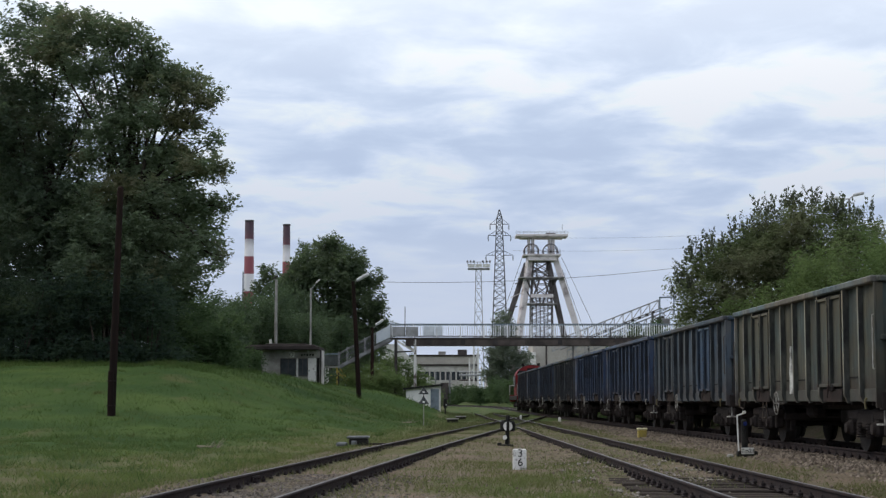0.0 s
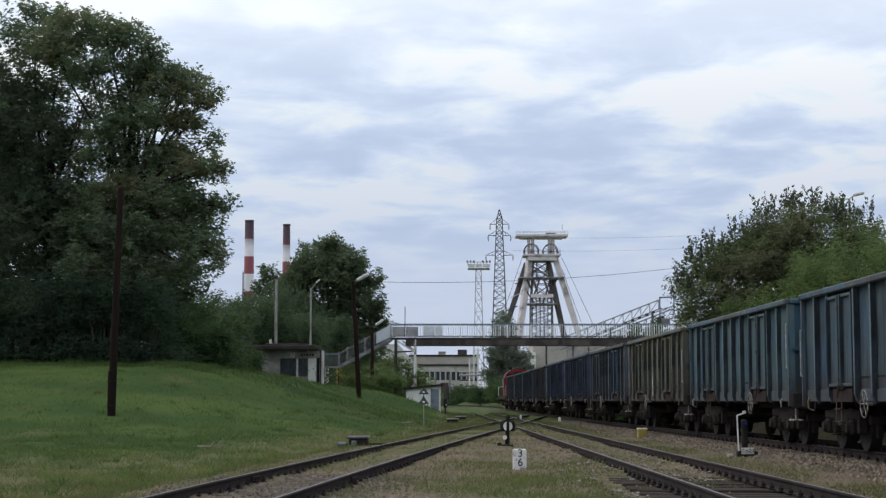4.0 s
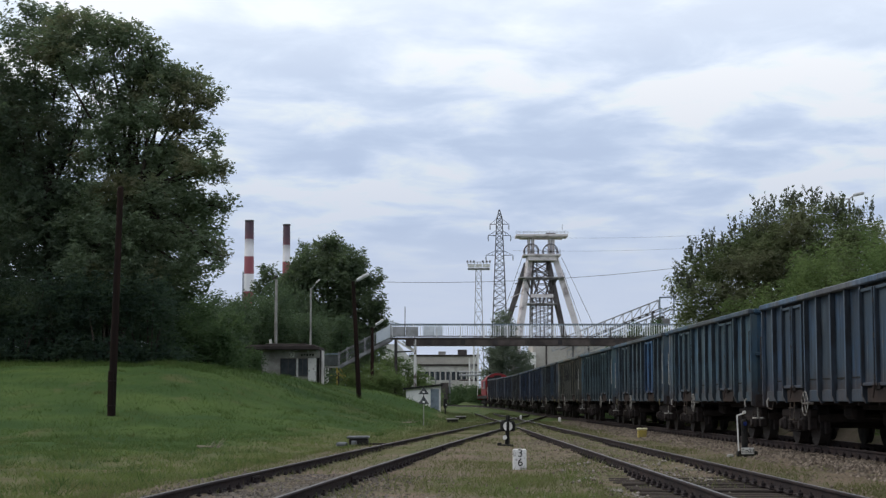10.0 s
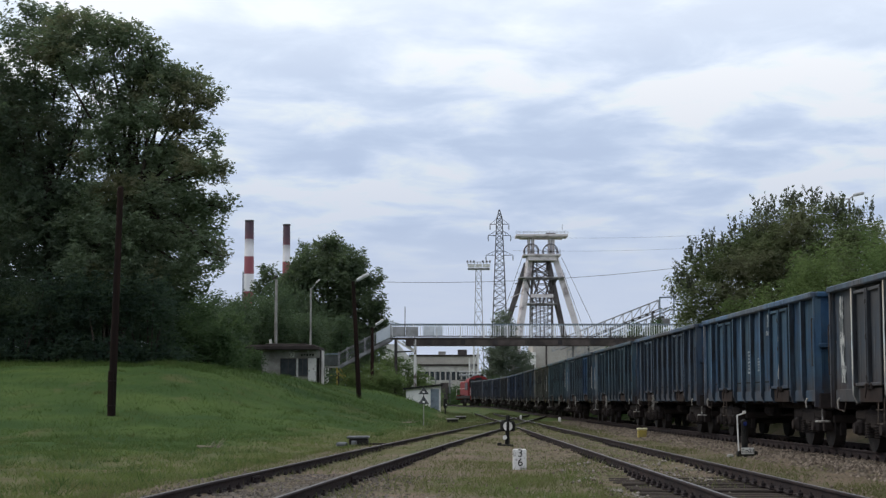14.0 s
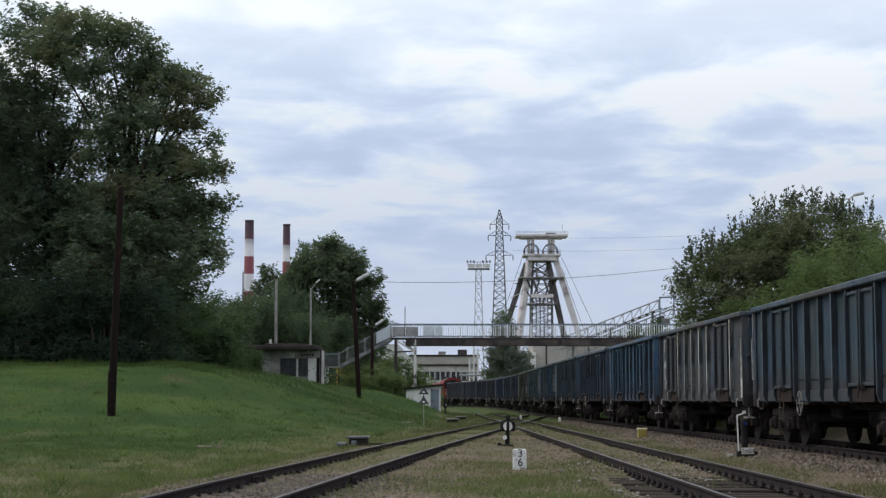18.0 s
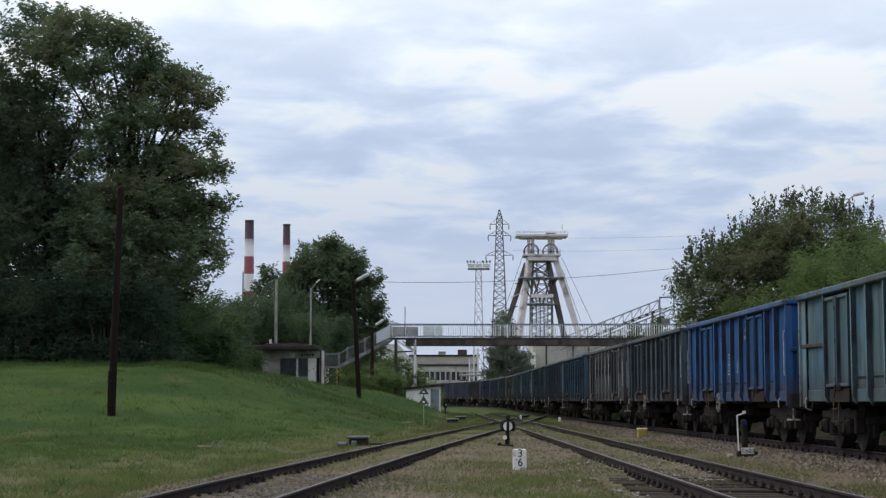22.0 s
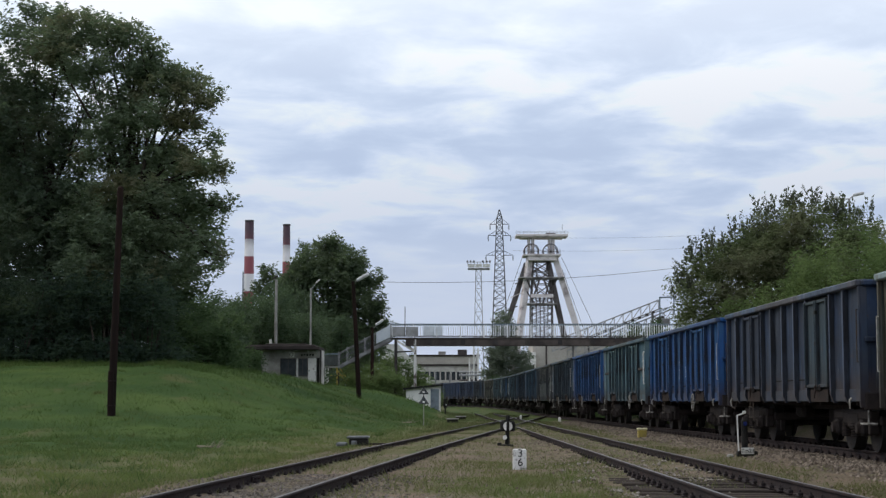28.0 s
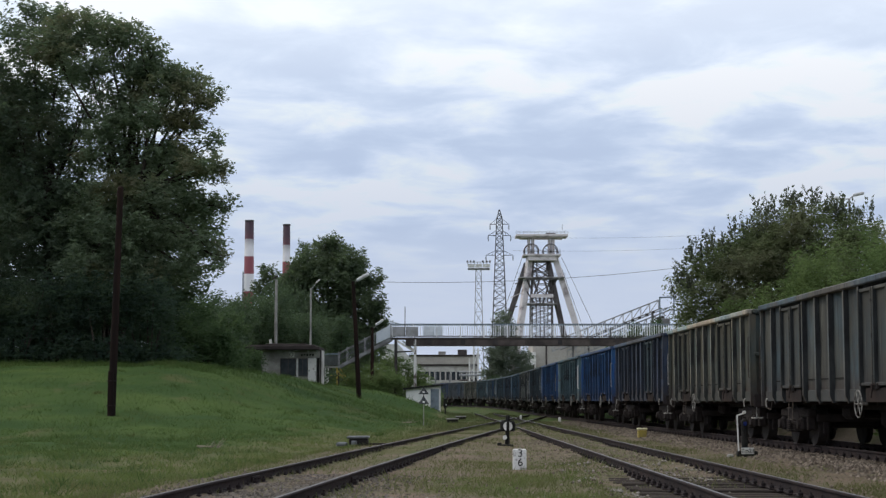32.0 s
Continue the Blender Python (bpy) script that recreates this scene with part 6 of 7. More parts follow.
def build_relay_hut():
    h = thing("relay_hut", "small whitewashed relay hut with a grey-blue door", "hut", pose(0, 0, 0))
    x0, x1, y0, y1, z0, z1 = -2.75, -0.17, 120.0, 122.4, -0.1, 2.0
    zl, zr = z1 - 0.14, z1 + 0.14
    bm = made_box((x0, y0, z0 - 0.3), (x1, y1, zl))
    for v in bm.verts:
        if v.co.z > 1 and v.co.x > -1:
            v.co.z = zr
    part("wall", bm, M["whitewash"], h)
    bm = made_box((x0 - 0.22, y0 - 0.3, 0.0), (x1 + 0.2, y1 + 0.2, 0.13), 0.02)
    for v in bm.verts:
        v.co.z += zl - 0.02 + (zr - zl) * (v.co.x - x0) / (x1 - x0) + 0.025
    part("roof", bm, M["black"], h, "dark sloping flat roof")
    part("corner_pier", made_box((-0.26, y0 - 0.04, z0 - 0.3), (-0.165, y0 - 0.002, zr - 0.06), 0.01), M["white"], h)
    door = part("door", made_box((-0.92, y0 - 0.05, 0.12), (-0.30, y0 - 0.003, 1.90), 0.01), M["bluegrey"], h, "grey-blue metal door")
    part("door_handle", made_box((-0.84, y0 - 0.09, 0.95), (-0.80, y0 - 0.05, 1.10)), M["black"], door)
    for x in (-2.3, -1.9):
        part("stain", made_box((x, y0 - 0.006, 0.35), (x + 0.25, y0 - 0.002, 0.62)), M["concrete"], h)
    return h


def warning_stake():
    """Two triangular boards on a thin stake in the grass before the hut."""
    x, y = -0.91, 76.0
    z0 = lie(x, y)
    p = thing("warning_sign", "two grey triangular boards on a thin pale stake", "sign")
    part("stake", tube(bmesh.new(), (x, y, z0 - 0.3), (x, y, 1.72), 0.022, 0.022, 8), M["concrete"], p, "thin pale stake")
    for z, w, hgt in ((1.36, 0.25, 0.35), (0.90, 0.25, 0.40)):
        bm = bmesh.new()
        vs = [bm.verts.new((x + a, y - o, z + b)) for o in (0.05, 0.03) for a, b in ((-w, 0), (w, 0), (0, hgt))]
        for f in ((0, 1, 2), (3, 4, 5), (0, 1, 4, 3), (1, 2, 5, 4), (2, 0, 3, 5)):
            bm.faces.new([vs[i] for i in f])
        tri = part("triangle", bm, M["signgrey"], p, "dark grey triangular board")
        part("symbol_bar", made_box((x - 0.05, y - 0.06, z + 0.06), (x + 0.05, y - 0.052, z + 0.14)), M["whitewash"], tri)
        part("edge_bar", bar(bmesh.new(), (x - w * 0.7, y - 0.054, z + 0.035), (x + w * 0.7, y - 0.054, z + 0.035), 0.03, 0.006), M["black"], tri)
    p = thing("shunting_signal", "small black shunting signal beside the relay hut", "signal", pose(0.17, 118, lie(0.17, 118)))
    part("post", tube(bmesh.new(), (0, 0, -0.2), (0, 0, 0.55), 0.05, 0.05, 8), M["black"], p)
    head = part("head", made_box((-0.13, -0.12, 0.45), (0.13, 0.12, 1.15), 0.05), M["black"], p)
    for zz in (0.70,):
        part("lens", tube(bmesh.new(), (0.05, -0.15, zz), (0.05, -0.115, zz), 0.045, 0.045, 12), M["lampglass"], head, "pale signal lens")


M["signgrey"] = surface("weathered_board", (0.055, 0.058, 0.062), (0.10, 0.10, 0.10), 6.0, 0.85)
M["whitewash"] = surface("whitewashed_wall", (0.80, 0.79, 0.76), (0.60, 0.585, 0.55), 1.4, 0.9, 0.0, 14, 0.02, (0.45, 0.75))
build_signal_hut()
build_relay_hut()
warning_stake()

# ---- poles and lamps ----


def wooden_pole():
    p = thing("telegraph_pole", "tall tarred wooden pole standing on the grass bank", "pole")
    z = lie(-11.5, 56)
    part("shaft", tube(bmesh.new(), (-11.5, 56, z - 0.4), (-11.32, 56, 8.5), 0.145, 0.105, 14), M["poletar"], p)
    part("stub", made_box((-11.60, 55.80, z - 0.3), (-11.385, 55.86, z + 1.55), 0.02), M["poletar"], p, "dark stub post clamped to the pole")
    for k in (0.35, 1.2):
        part("clamp", ring(bmesh.new(), (-11.5, 55.97, z + k), 0.17, 0.018, "Z", 14), M["rail"], p)
    part("pole_cap", tube(bmesh.new(), (-11.32, 56, 8.5), (-11.32, 56, 8.56), 0.11, 0.05, 12), M["poletar"], p)


def lamp_pole(label, x, y, top, lean, arm, mat, r=0.11, head="lampglass", size=1.0):
    p = thing("street_lamp", label, "lamp", group="")
    z = lie(x, y)
    part("pole", tube(bmesh.new(), (x, y, z - 0.3), (x + lean, y, top), r, r * 0.7, 12), M[mat], p)
    ex, ez = x + lean + arm[0], top + arm[1]
    part("arm", tube(bmesh.new(), (x + lean, y, top - 0.15), (ex, y - 0.1, ez), 0.026, 0.022, 8), M["greysteel"], p)
    bm = bmesh.new()
    d = Vector((abs(arm[0]), 0, max(arm[1], 0.55 * abs(arm[0])))).normalized()
    turn = d.to_track_quat("X", "Z").to_matrix().to_4x4()
    box(bm, (-0.12 * size, -0.14, -0.09 * size), (0.74 * size, 0.14, 0.12 * size), 0.06 * size, Matrix.Translation((ex, y - 0.1, ez)) @ turn)
    part("lamp_head", bm, M[head], p, "pale lamp housing")
    return p


wooden_pole()
lamp_pole("leaning tarred wooden lamp post on the bank", -5.18, 100, 8.45, -0.42, (0.34, 0.10), "poletar", 0.16)
lamp_pole("slim concrete lamp post behind the hut", -9.55, 116, 9.15, 0.0, (0.42, 0.40), "concrete", 0.085, "white", size=0.42)
lamp_pole("concrete post with an empty bracket behind the hut", -11.95, 115, 9.7, 0.0, (-0.2, 0.06), "concrete", 0.13, "darksteel", size=0.5)
lamp_pole("dark wooden lamp post by the footbridge stairs", -5.45, 124, 6.65, 0.0, (0.35, 0.24), "poletar", 0.15, size=0.85)


def far_lamp():
    p = thing("street_lamp", "tall twin-armed lamp mast behind the trees", "lamp")
    x, y, top = 21.63, 85, 11.75
    part("pole", tube(bmesh.new(), (x, y, 0), (x, y, top), 0.10, 0.06, 10), M["greysteel"], p)
    for s, dz in ((-1, 0.0), (1, 0.25)):
        part("arm", tube(bmesh.new(), (x, y, top), (x + s * 0.35, y, top + dz), 0.03), M["greysteel"], p)
        part("lamp_head", made_box((-0.3, -0.15, -0.07), (0.3, 0.15, 0.09), 0.05, pose(x + s * 0.50, y, top + dz, 0, -12 * s, 0)), M["lampglass"], p)


far_lamp()

# ---- lineside things ----


def lettering(text, size):
    """Painted characters, a few millimetres thick, standing about their middle."""
    cu = bpy.data.curves.new("lettering", "FONT")
    cu.body, cu.size, cu.align_x, cu.align_y, cu.extrude = text, size, "CENTER", "CENTER", 0.002
    tmp = bpy.data.objects.new("lettering", cu)
    me = bpy.data.meshes.new_from_object(tmp)
    bpy.data.objects.remove(tmp)
    return me


M["postwhite"] = surface("chipped_whitewash", (0.70, 0.69, 0.67), (0.26, 0.245, 0.23), 11.0, 0.9, 0.0, 40, 0.01, (0.52, 0.68))


def distance_post():
    p = thing("hectometre_post", "low white concrete distance post with black figures", "distance post", pose(1.385, 29.3, lie(1.385, 29.3)))
    body = part("slab", made_box((-0.125, -0.05, -0.2), (0.125, 0.05, 0.37), 0.018), M["postwhite"], p)
    for ch, z in (("3", 0.290), ("6", 0.125)):
        f = part("figure", lettering(ch, 0.20), M["black"], body, "black painted figure")
        f.matrix_basis = pose(0.01, -0.054, z, 90, 0, 0)


def switch_stand():
    p = thing("switch_stand", "black switch stand with a round white signal lantern", "switch stand", pose(1.72, 44, lie(1.72, 44)))
    part("base", made_box((-0.16, -0.16, -0.05), (0.20, 0.16, 0.05), 0.02), M["black"], p)
    part("foot", made_box((-0.24, -0.08, -0.05), (-0.12, 0.08, 0.10), 0.03), M["black"], p)
    part("post", tube(bmesh.new(), (0.03, 0, 0), (0.03, 0, 0.44), 0.075, 0.055, 10), M["black"], p)
    part("weight", tube(bmesh.new(), (-0.04, -0.12, 0.24), (-0.04, -0.02, 0.24), 0.06, 0.06, 14), M["white"], p, "white half of the lever weight")
    lan = part("lantern", made_box((-0.16, -0.12, 0.40), (0.24, 0.12, 0.68), 0.04), M["black"], p)
    part("lens", tube(bmesh.new(), (0.04, -0.15, 0.54), (0.04, -0.125, 0.54), 0.125, 0.125, 20), M["white"], lan, "white lantern glass")
    part("lens_bar", made_box((0.000, -0.165, 0.41), (0.080, -0.152, 0.67), 0.005), M["black"], lan)
    part("chimney", tube(bmesh.new(), (0.04, 0, 0.67), (0.04, 0, 0.80), 0.055, 0.06, 10), M["black"], lan)
    part("cap", tube(bmesh.new(), (0.04, 0, 0.80), (0.04, 0, 0.84), 0.075, 0.05, 10), M["black"], lan)


def dwarf_signal():
    p = thing("dwarf_signal", "low shunting signal with a white bent post and blue lens", "signal", pose(6.58, 36, lie(6.58, 36)))
    part("base", made_box((-0.05, -0.10, -0.1), (0.40, 0.10, 0.14), 0.03), M["black"], p)
    part("post", tube(bmesh.new(), (0, 0, 0), (-0.03, 0, 0.93), 0.018, 0.018, 10), M["white"], p, "white post")
    part("arm", tube(bmesh.new(), (-0.03, 0, 0.92), (0.12, 0, 0.97), 0.016, 0.016, 8), M["white"], p)
    part("arm_lamp", tube(bmesh.new(), (0.13, -0.04, 0.99), (0.13, 0.04, 0.99), 0.036, 0.036, 14), M["white"], p)
    head = part("head", made_box((0.07, -0.05, 0.14), (0.20, 0.10, 0.84), 0.04), M["black"], p)
    part("lens", tube(bmesh.new(), (0.135, -0.075, 0.74), (0.135, -0.045, 0.74), 0.048, 0.048, 14), M["blueglass"], head, "blue signal lens")
    plate = part("number_plate", made_box((0.03, -0.14, 0.07), (0.31, -0.12, 0.21), 0.004), M["white"], p, "small white plate with worn dark marks")
    words = part("lettering", lettering("Tm21", 0.125), M["black"], plate, "black lettering")
    words.matrix_basis = pose(0.17, -0.143, 0.14, 90, 0, 0)
    part("stone", made_box((-0.28, -0.1, -0.05), (-0.12, 0.05, 0.07), 0.04), M["concrete"], p)


def small_boxes():
    p = thing("track_box", "faded yellow lineside box on the grass", "track box", pose(6.61, 53.75, lie(6.61, 53.75)))
    part("body", made_box((-0.14, -0.12, -0.05), (0.15, 0.12, 0.24), 0.02), M["yellow"], p)
    part("lid", made_box((-0.16, -0.14, 0.24), (0.17, 0.14, 0.31), 0.02), M["paleyellow"], p, "paler yellow lid")
    p = thing("point_machine", "grey point machine box beside the curved track", "point machine", pose(-2.21, 41.5, lie(-2.21, 41.5) + 0.03))
    part("body", made_box((-0.19, -0.30, -0.06), (0.29, 0.30, 0.17), 0.03), M["black"], p)
    part("lid", made_box((-0.24, -0.34, 0.17), (0.32, 0.34, 0.23), 0.02), M["machinegrey"], p, "grey metal lid")
    part("side_box", made_box((-0.52, -0.25, -0.03), (-0.24, 0.25, 0.07), 0.03), M["machinegrey"], p)
    part("motor", made_box((-0.12, -0.42, 0.01), (0.02, -0.30, 0.12), 0.02), M["machinegrey"], p)
    part("rod", tube(bmesh.new(), (0.25, 0, 0.03), (0.95, 0, 0.02), 0.025), M["rail"], p)
    for x, y in ((0.52, 88), (1.12, 101)):
        p = thing("cable_box", "pale concrete cable box in the grass", "cable box", pose(x, y, lie(x, y)), "cable boxes")
        part("body", made_box((-0.30, -0.3, -0.1), (0.30, 0.3, 0.20), 0.02), M["black"], p)
        part("lid", made_box((-0.34, -0.36, 0.20), (0.34, 0.36, 0.27), 0.02), M["concrete"], p, "pale lid")
    for x, y in ((6.35, 88), (5.0, 104)):
        p = thing("marker_post", "short white clearance marker between the tracks", "marker", pose(x, y, lie(x, y)), "clearance markers")
        part("post", made_box((-0.07, -0.07, -0.1), (0.07, 0.07, 0.30), 0.02), M["white"], p)


M["machinegrey"] = surface("dull_machine_grey", (0.13, 0.14, 0.15), (0.08, 0.085, 0.09), 4.0, 0.7)
M["paleyellow"] = surface("pale_yellow_paint", (0.60, 0.55, 0.34), (0.5, 0.45, 0.28), 6.0, 0.8)
distance_post()
switch_stand()
dwarf_signal()
small_boxes()

# ---- the colliery beyond ----


def lattice(name, parent, mat, x, y, z0, z1, w0, w1, bays, t, label=""):
    """A four-legged lattice mast."""
    bm = bmesh.new()
    c = lambda f, i: Vector((x + (1, 1, -1, -1)[i] * (w0 + (w1 - w0) * f) / 2, y + (1, -1, -1, 1)[i] * (w0 + (w1 - w0) * f) / 2, z0 + (z1 - z0) * f))
    fs = [1 - (1 - k / bays) ** 1.15 for k in range(bays + 1)]
    for i in range(4):
        bar(bm, c(0, i), c(1, i), t * 1.5)
        for a, b in zip(fs, fs[1:]):
            bar(bm, c(a, i), c(b, (i + 1) % 4), t)
            bar(bm, c(b, i), c(a, (i + 1) % 4), t)
            bar(bm, c(b, i), c(b, (i + 1) % 4), t)
    return part(name, bm, mat, parent, label)


def build_pylon():
    p = thing("power_pylon", "tall grey lattice power pylon with three crossarms", "pylon")
    x, y = 12.35, 350
    lattice("tower", p, M["pylonsteel"], x, y, 0, 40.7, 4.4, 1.2, 27, 0.075)
    lattice("peak", p, M["pylonsteel"], x, y, 40.7, 42.6, 1.2, 0.15, 2, 0.075)
    for z, w in ((39.4, 2.05), (36.9, 2.46), (32.6, 2.97)):
        for s in (-1, 1):
            bm = bmesh.new()
            for q in (-0.35, 0.35):
                bar(bm, (x + s * 0.7, y + q, z), (x + s * w, y, z), 0.10)
                bar(bm, (x + s * 0.65, y + q, z + 1.1), (x + s * w, y, z + 0.03), 0.06)
            for f in (0.35, 0.7):
                bar(bm, (x + s * (0.7 + (w - 0.7) * f), y - 0.2, z), (x + s * (0.7 + (w - 0.7) * f), y - 0.2, z + 1.1 * (1 - f)), 0.05)
            part("crossarm", bm, M["pylonsteel"], p)
            bm = bmesh.new()
            for i in range(6):
                tube(bm, (x + s * w, y, z - 0.16 - i * 0.17), (x + s * w, y, z - 0.26 - i * 0.17), 0.16, 0.10, 8)
            tube(bm, (x + s * w, y, z), (x + s * w, y, z - 1.3), 0.04, 0.04, 6)
            part("insulator", bm, M["farsteel"], p, "hanging string of disc insulators")


M["pylonsteel"] = surface("dull_lattice_steel", (0.115, 0.115, 0.125), (0.075, 0.072, 0.075), 0.3, 0.75, 0.1, 4)


def build_floodlight_tower():
    p = thing("floodlight_mast", "slim lattice floodlight mast with a lamp platform", "floodlight mast")
    x, y = 6.65, 300
    lattice("tower", p, M["greysteel"], x, y, 0, 25.4, 2.2, 1.0, 11, 0.05)
    bm = made_box((x - 2.0, y - 1.2, 25.4), (x + 2.1, y + 1.2, 25.65), 0.03)
    for k in (-2.0, -0.6, 0.8):
        part("kick_panel", made_box((x + k, y - 1.26, 25.7), (x + k + 1.25, y - 1.20, 26.35), 0.01), M["white"], p, "pale panel along the platform")
    part("platform", bm, M["greysteel"], p)
    bm = bmesh.new()
    for k in np.linspace(-2.0, 2.1, 8):
        bar(bm, (x + k, y - 1.2, 25.8), (x + k, y - 1.2, 26.7), 0.08)
    bar(bm, (x - 2.1, y - 1.2, 26.7), (x + 2.2, y - 1.2, 26.7), 0.09)
    bar(bm, (x - 2.1, y - 1.2, 26.3), (x + 2.2, y - 1.2, 26.3), 0.07)
    part("railing", bm, M["greysteel"], p)
    for k in (-2.1, -1.5, -0.9, 0.8, 1.5, 2.1):
        part("floodlight", made_box((x + k - 0.16, y - 1.5, 26.6), (x + k + 0.16, y - 1.2, 27.0), 0.05), M["farsteel"], p)


def build_headframe():
    p = thing("mine_headframe", "pale steel mine headframe with winding wheels and crane platform", "headframe")
    cx, y = 30.6, 500.0
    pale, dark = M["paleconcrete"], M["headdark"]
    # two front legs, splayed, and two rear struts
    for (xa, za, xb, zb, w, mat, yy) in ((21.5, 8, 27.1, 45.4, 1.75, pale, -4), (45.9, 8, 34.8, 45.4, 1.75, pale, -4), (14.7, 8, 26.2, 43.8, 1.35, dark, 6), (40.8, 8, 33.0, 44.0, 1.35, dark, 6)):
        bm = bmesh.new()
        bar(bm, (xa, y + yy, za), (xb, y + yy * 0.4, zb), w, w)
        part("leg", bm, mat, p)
    part("foot", made_box((19.8, y - 6, -0.5), (23.2, y - 2, 8.4), 0.2), pale, p)
    part("foot", made_box((44.0, y - 6, -0.5), (47.4, y - 2, 8.4), 0.2), pale, p)
    part("foot", made_box((13.2, y + 4, -0.5), (16.2, y + 8, 8.4), 0.2), pale, p)
    part("foot", made_box((39.3, y + 4, -0.5), (42.3, y + 8, 8.4), 0.2), pale, p)
    bm = bmesh.new()
    box(bm, (26.2, y - 4.5, 44.0), (35.2, y + 3, 45.5), 0.2)
    box(bm, (24.8, y - 5, 45.5), (36.4, y + 4, 46.1), 0.05)
    part("wheel_platform", bm, pale, p)
    for x in (25.4, 36.2):
        bm = bmesh.new()
        for k in range(2):
            bar(bm, (x, y - 5 + k * 6, 45.8), (x, y - 5 + k * 6, 47.4), 0.15)
        part("railing", bm, M["farsteel"], p)
    bm = bmesh.new()
    for z in (46.6, 47.2):
        bar(bm, (24.8, y - 5, z), (36.4, y - 5, z), 0.10)
    part("railing", bm, M["farsteel"], p)
    for x in (27.5, 33.4):
        bm = ring(bmesh.new(), (x, y - 3, 47.1), 2.25, 0.16, "Y", 24)
        ring(bm, (x, y + 1, 47.1), 2.25, 0.16, "Y", 24)
        for k in range(6):
            a = k * math.pi / 6
            bar(bm, (x - 2.25 * math.cos(a), y - 3, 47 - 2.25 * math.sin(a)), (x + 2.25 * math.cos(a), y - 3, 47 + 2.25 * math.sin(a)), 0.10)
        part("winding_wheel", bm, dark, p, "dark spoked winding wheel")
    for x in (26.8, 28.0, 33.2, 34.3):
        part("column", made_box((x - 0.42, y - 2, 45.8), (x + 0.42, y + 1, 51.8)), pale, p)
    bm = bmesh.new()
    box(bm, (22.6, y - 4.5, 51.6), (38.8, y + 3.5, 52.3), 0.1)
    box(bm, (24.0, y - 4, 51.25), (37.4, y + 3, 51.6), 0.1)
    part("crane_platform", bm, pale, p)
    bm = bmesh.new()
    for z in (52.7, 53.15):
        bar(bm, (22.6, y - 4.5, z), (38.8, y - 4.5, z), 0.08)
    for k in np.linspace(22.6, 38.8, 15):
        bar(bm, (k, y - 4.5, 52.3), (k, y - 4.5, 53.15), 0.08)
    part("platform_railing", bm, M["farsteel"], p)
    part("crane", made_box((32.0, y - 3, 52.3), (35.0, y - 1, 52.9), 0.1), M["farsteel"], p, "grey travelling crane")
    part("antenna", bar(bmesh.new(), (37.0, y - 4, 53.4), (37.0, y - 4, 55.4), 0.12), M["farsteel"], p)
    # head tower inside the legs
    lattice("guide_tower", p, M["towersteel"], cx, y, 0, 32.8, 7.2, 6.6, 15, 0.15)
    for dx in np.linspace(-3.0, 3.0, 6):
        part("guide_rail", bar(bmesh.new(), (cx + dx, y - 3.4, 0), (cx + dx, y - 3.7, 32.6), 0.26), dark, p)
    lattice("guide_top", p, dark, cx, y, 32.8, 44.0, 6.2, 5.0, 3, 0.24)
    for z, w, mat in ((30.5, 4.6, M["towersteel"]), (38.6, 7.1, M["towersteel"])):
        part("gallery", made_box((cx - w, y - 4.5, z), (cx + w, y + 4, z + 0.45), 0.05), mat, p, "railed gallery floor")
        part("gallery_beam", made_box((cx - w * 0.7, y - 4.2, z - 0.5), (cx + w * 0.7, y - 3.9, z - 0.02), 0.03), dark, p)
        bm = bmesh.new()
        for q in (0.6, 1.15):
            bar(bm, (cx - w, y - 4.4, z + 0.4 + q), (cx + w, y - 4.4, z + 0.4 + q), 0.07)
        for q in np.linspace(-w, w, 11):
            bar(bm, (cx + q, y - 4.4, z + 0.4), (cx + q, y - 4.4, z + 1.55), 0.07)
        part("gallery_railing", bm, M["farsteel"], p)
    # raking struts between the galleries
    for q in (-1, 1):
        for xa, za, xb, zb, w in ((3.3, 31, 0.6, 38.4, 0.55), (0.4, 31, 2.6, 38.4, 0.45), (4.6, 34.5, 2.4, 31, 0.4), (1.5, 39, 1.5, 44, 0.3), (3.2, 35, 4.6, 38.4, 0.5)):
            part("raking_strut", bar(bmesh.new(), (cx + q * xa, y - 3, za), (cx + q * xb, y - 3, zb), w), dark, p)
    part("raking_strut", bar(bmesh.new(), (cx - 3.0, y - 3, 42.5), (cx + 2.0, y - 3, 39.2), 0.5), dark, p)
    # cross bracing on the left rear leg
    for q in range(7):
        za = 12 + q * 4.2
        xl = 14.7 + (za - 8) / 35.8 * 11.5
        part("leg_brace", bar(bmesh.new(), (xl - 1.5, y + 2, za), (xl + 1.9, y + 2, za + 1.5), 0.5, 0.3), pale if q % 2 else dark, p)
    part("gallery_wall", made_box((cx - 3.5, y - 3.9, 32.6), (cx + 3.5, y - 3.4, 33.7), 0.05), pale, p)
    part("shaft_house", made_box((cx - 3.4, y - 3.5, 0), (cx + 3.4, y + 3, 15.0), 0.1), pale, p)
    for a, b in (((24.8, 45.5), (14.5, 16)), ((24.8, 41.0), (15.0, 14)), ((37.0, 45.5), (49.0, 18)), ((37.0, 42.0), (47.0, 12))):
        part("hoist_rope", tube(bmesh.new(), (a[0], y, a[1]), (b[0], y - 6, b[1]), 0.07, 0.07, 5), M["cable"], p)


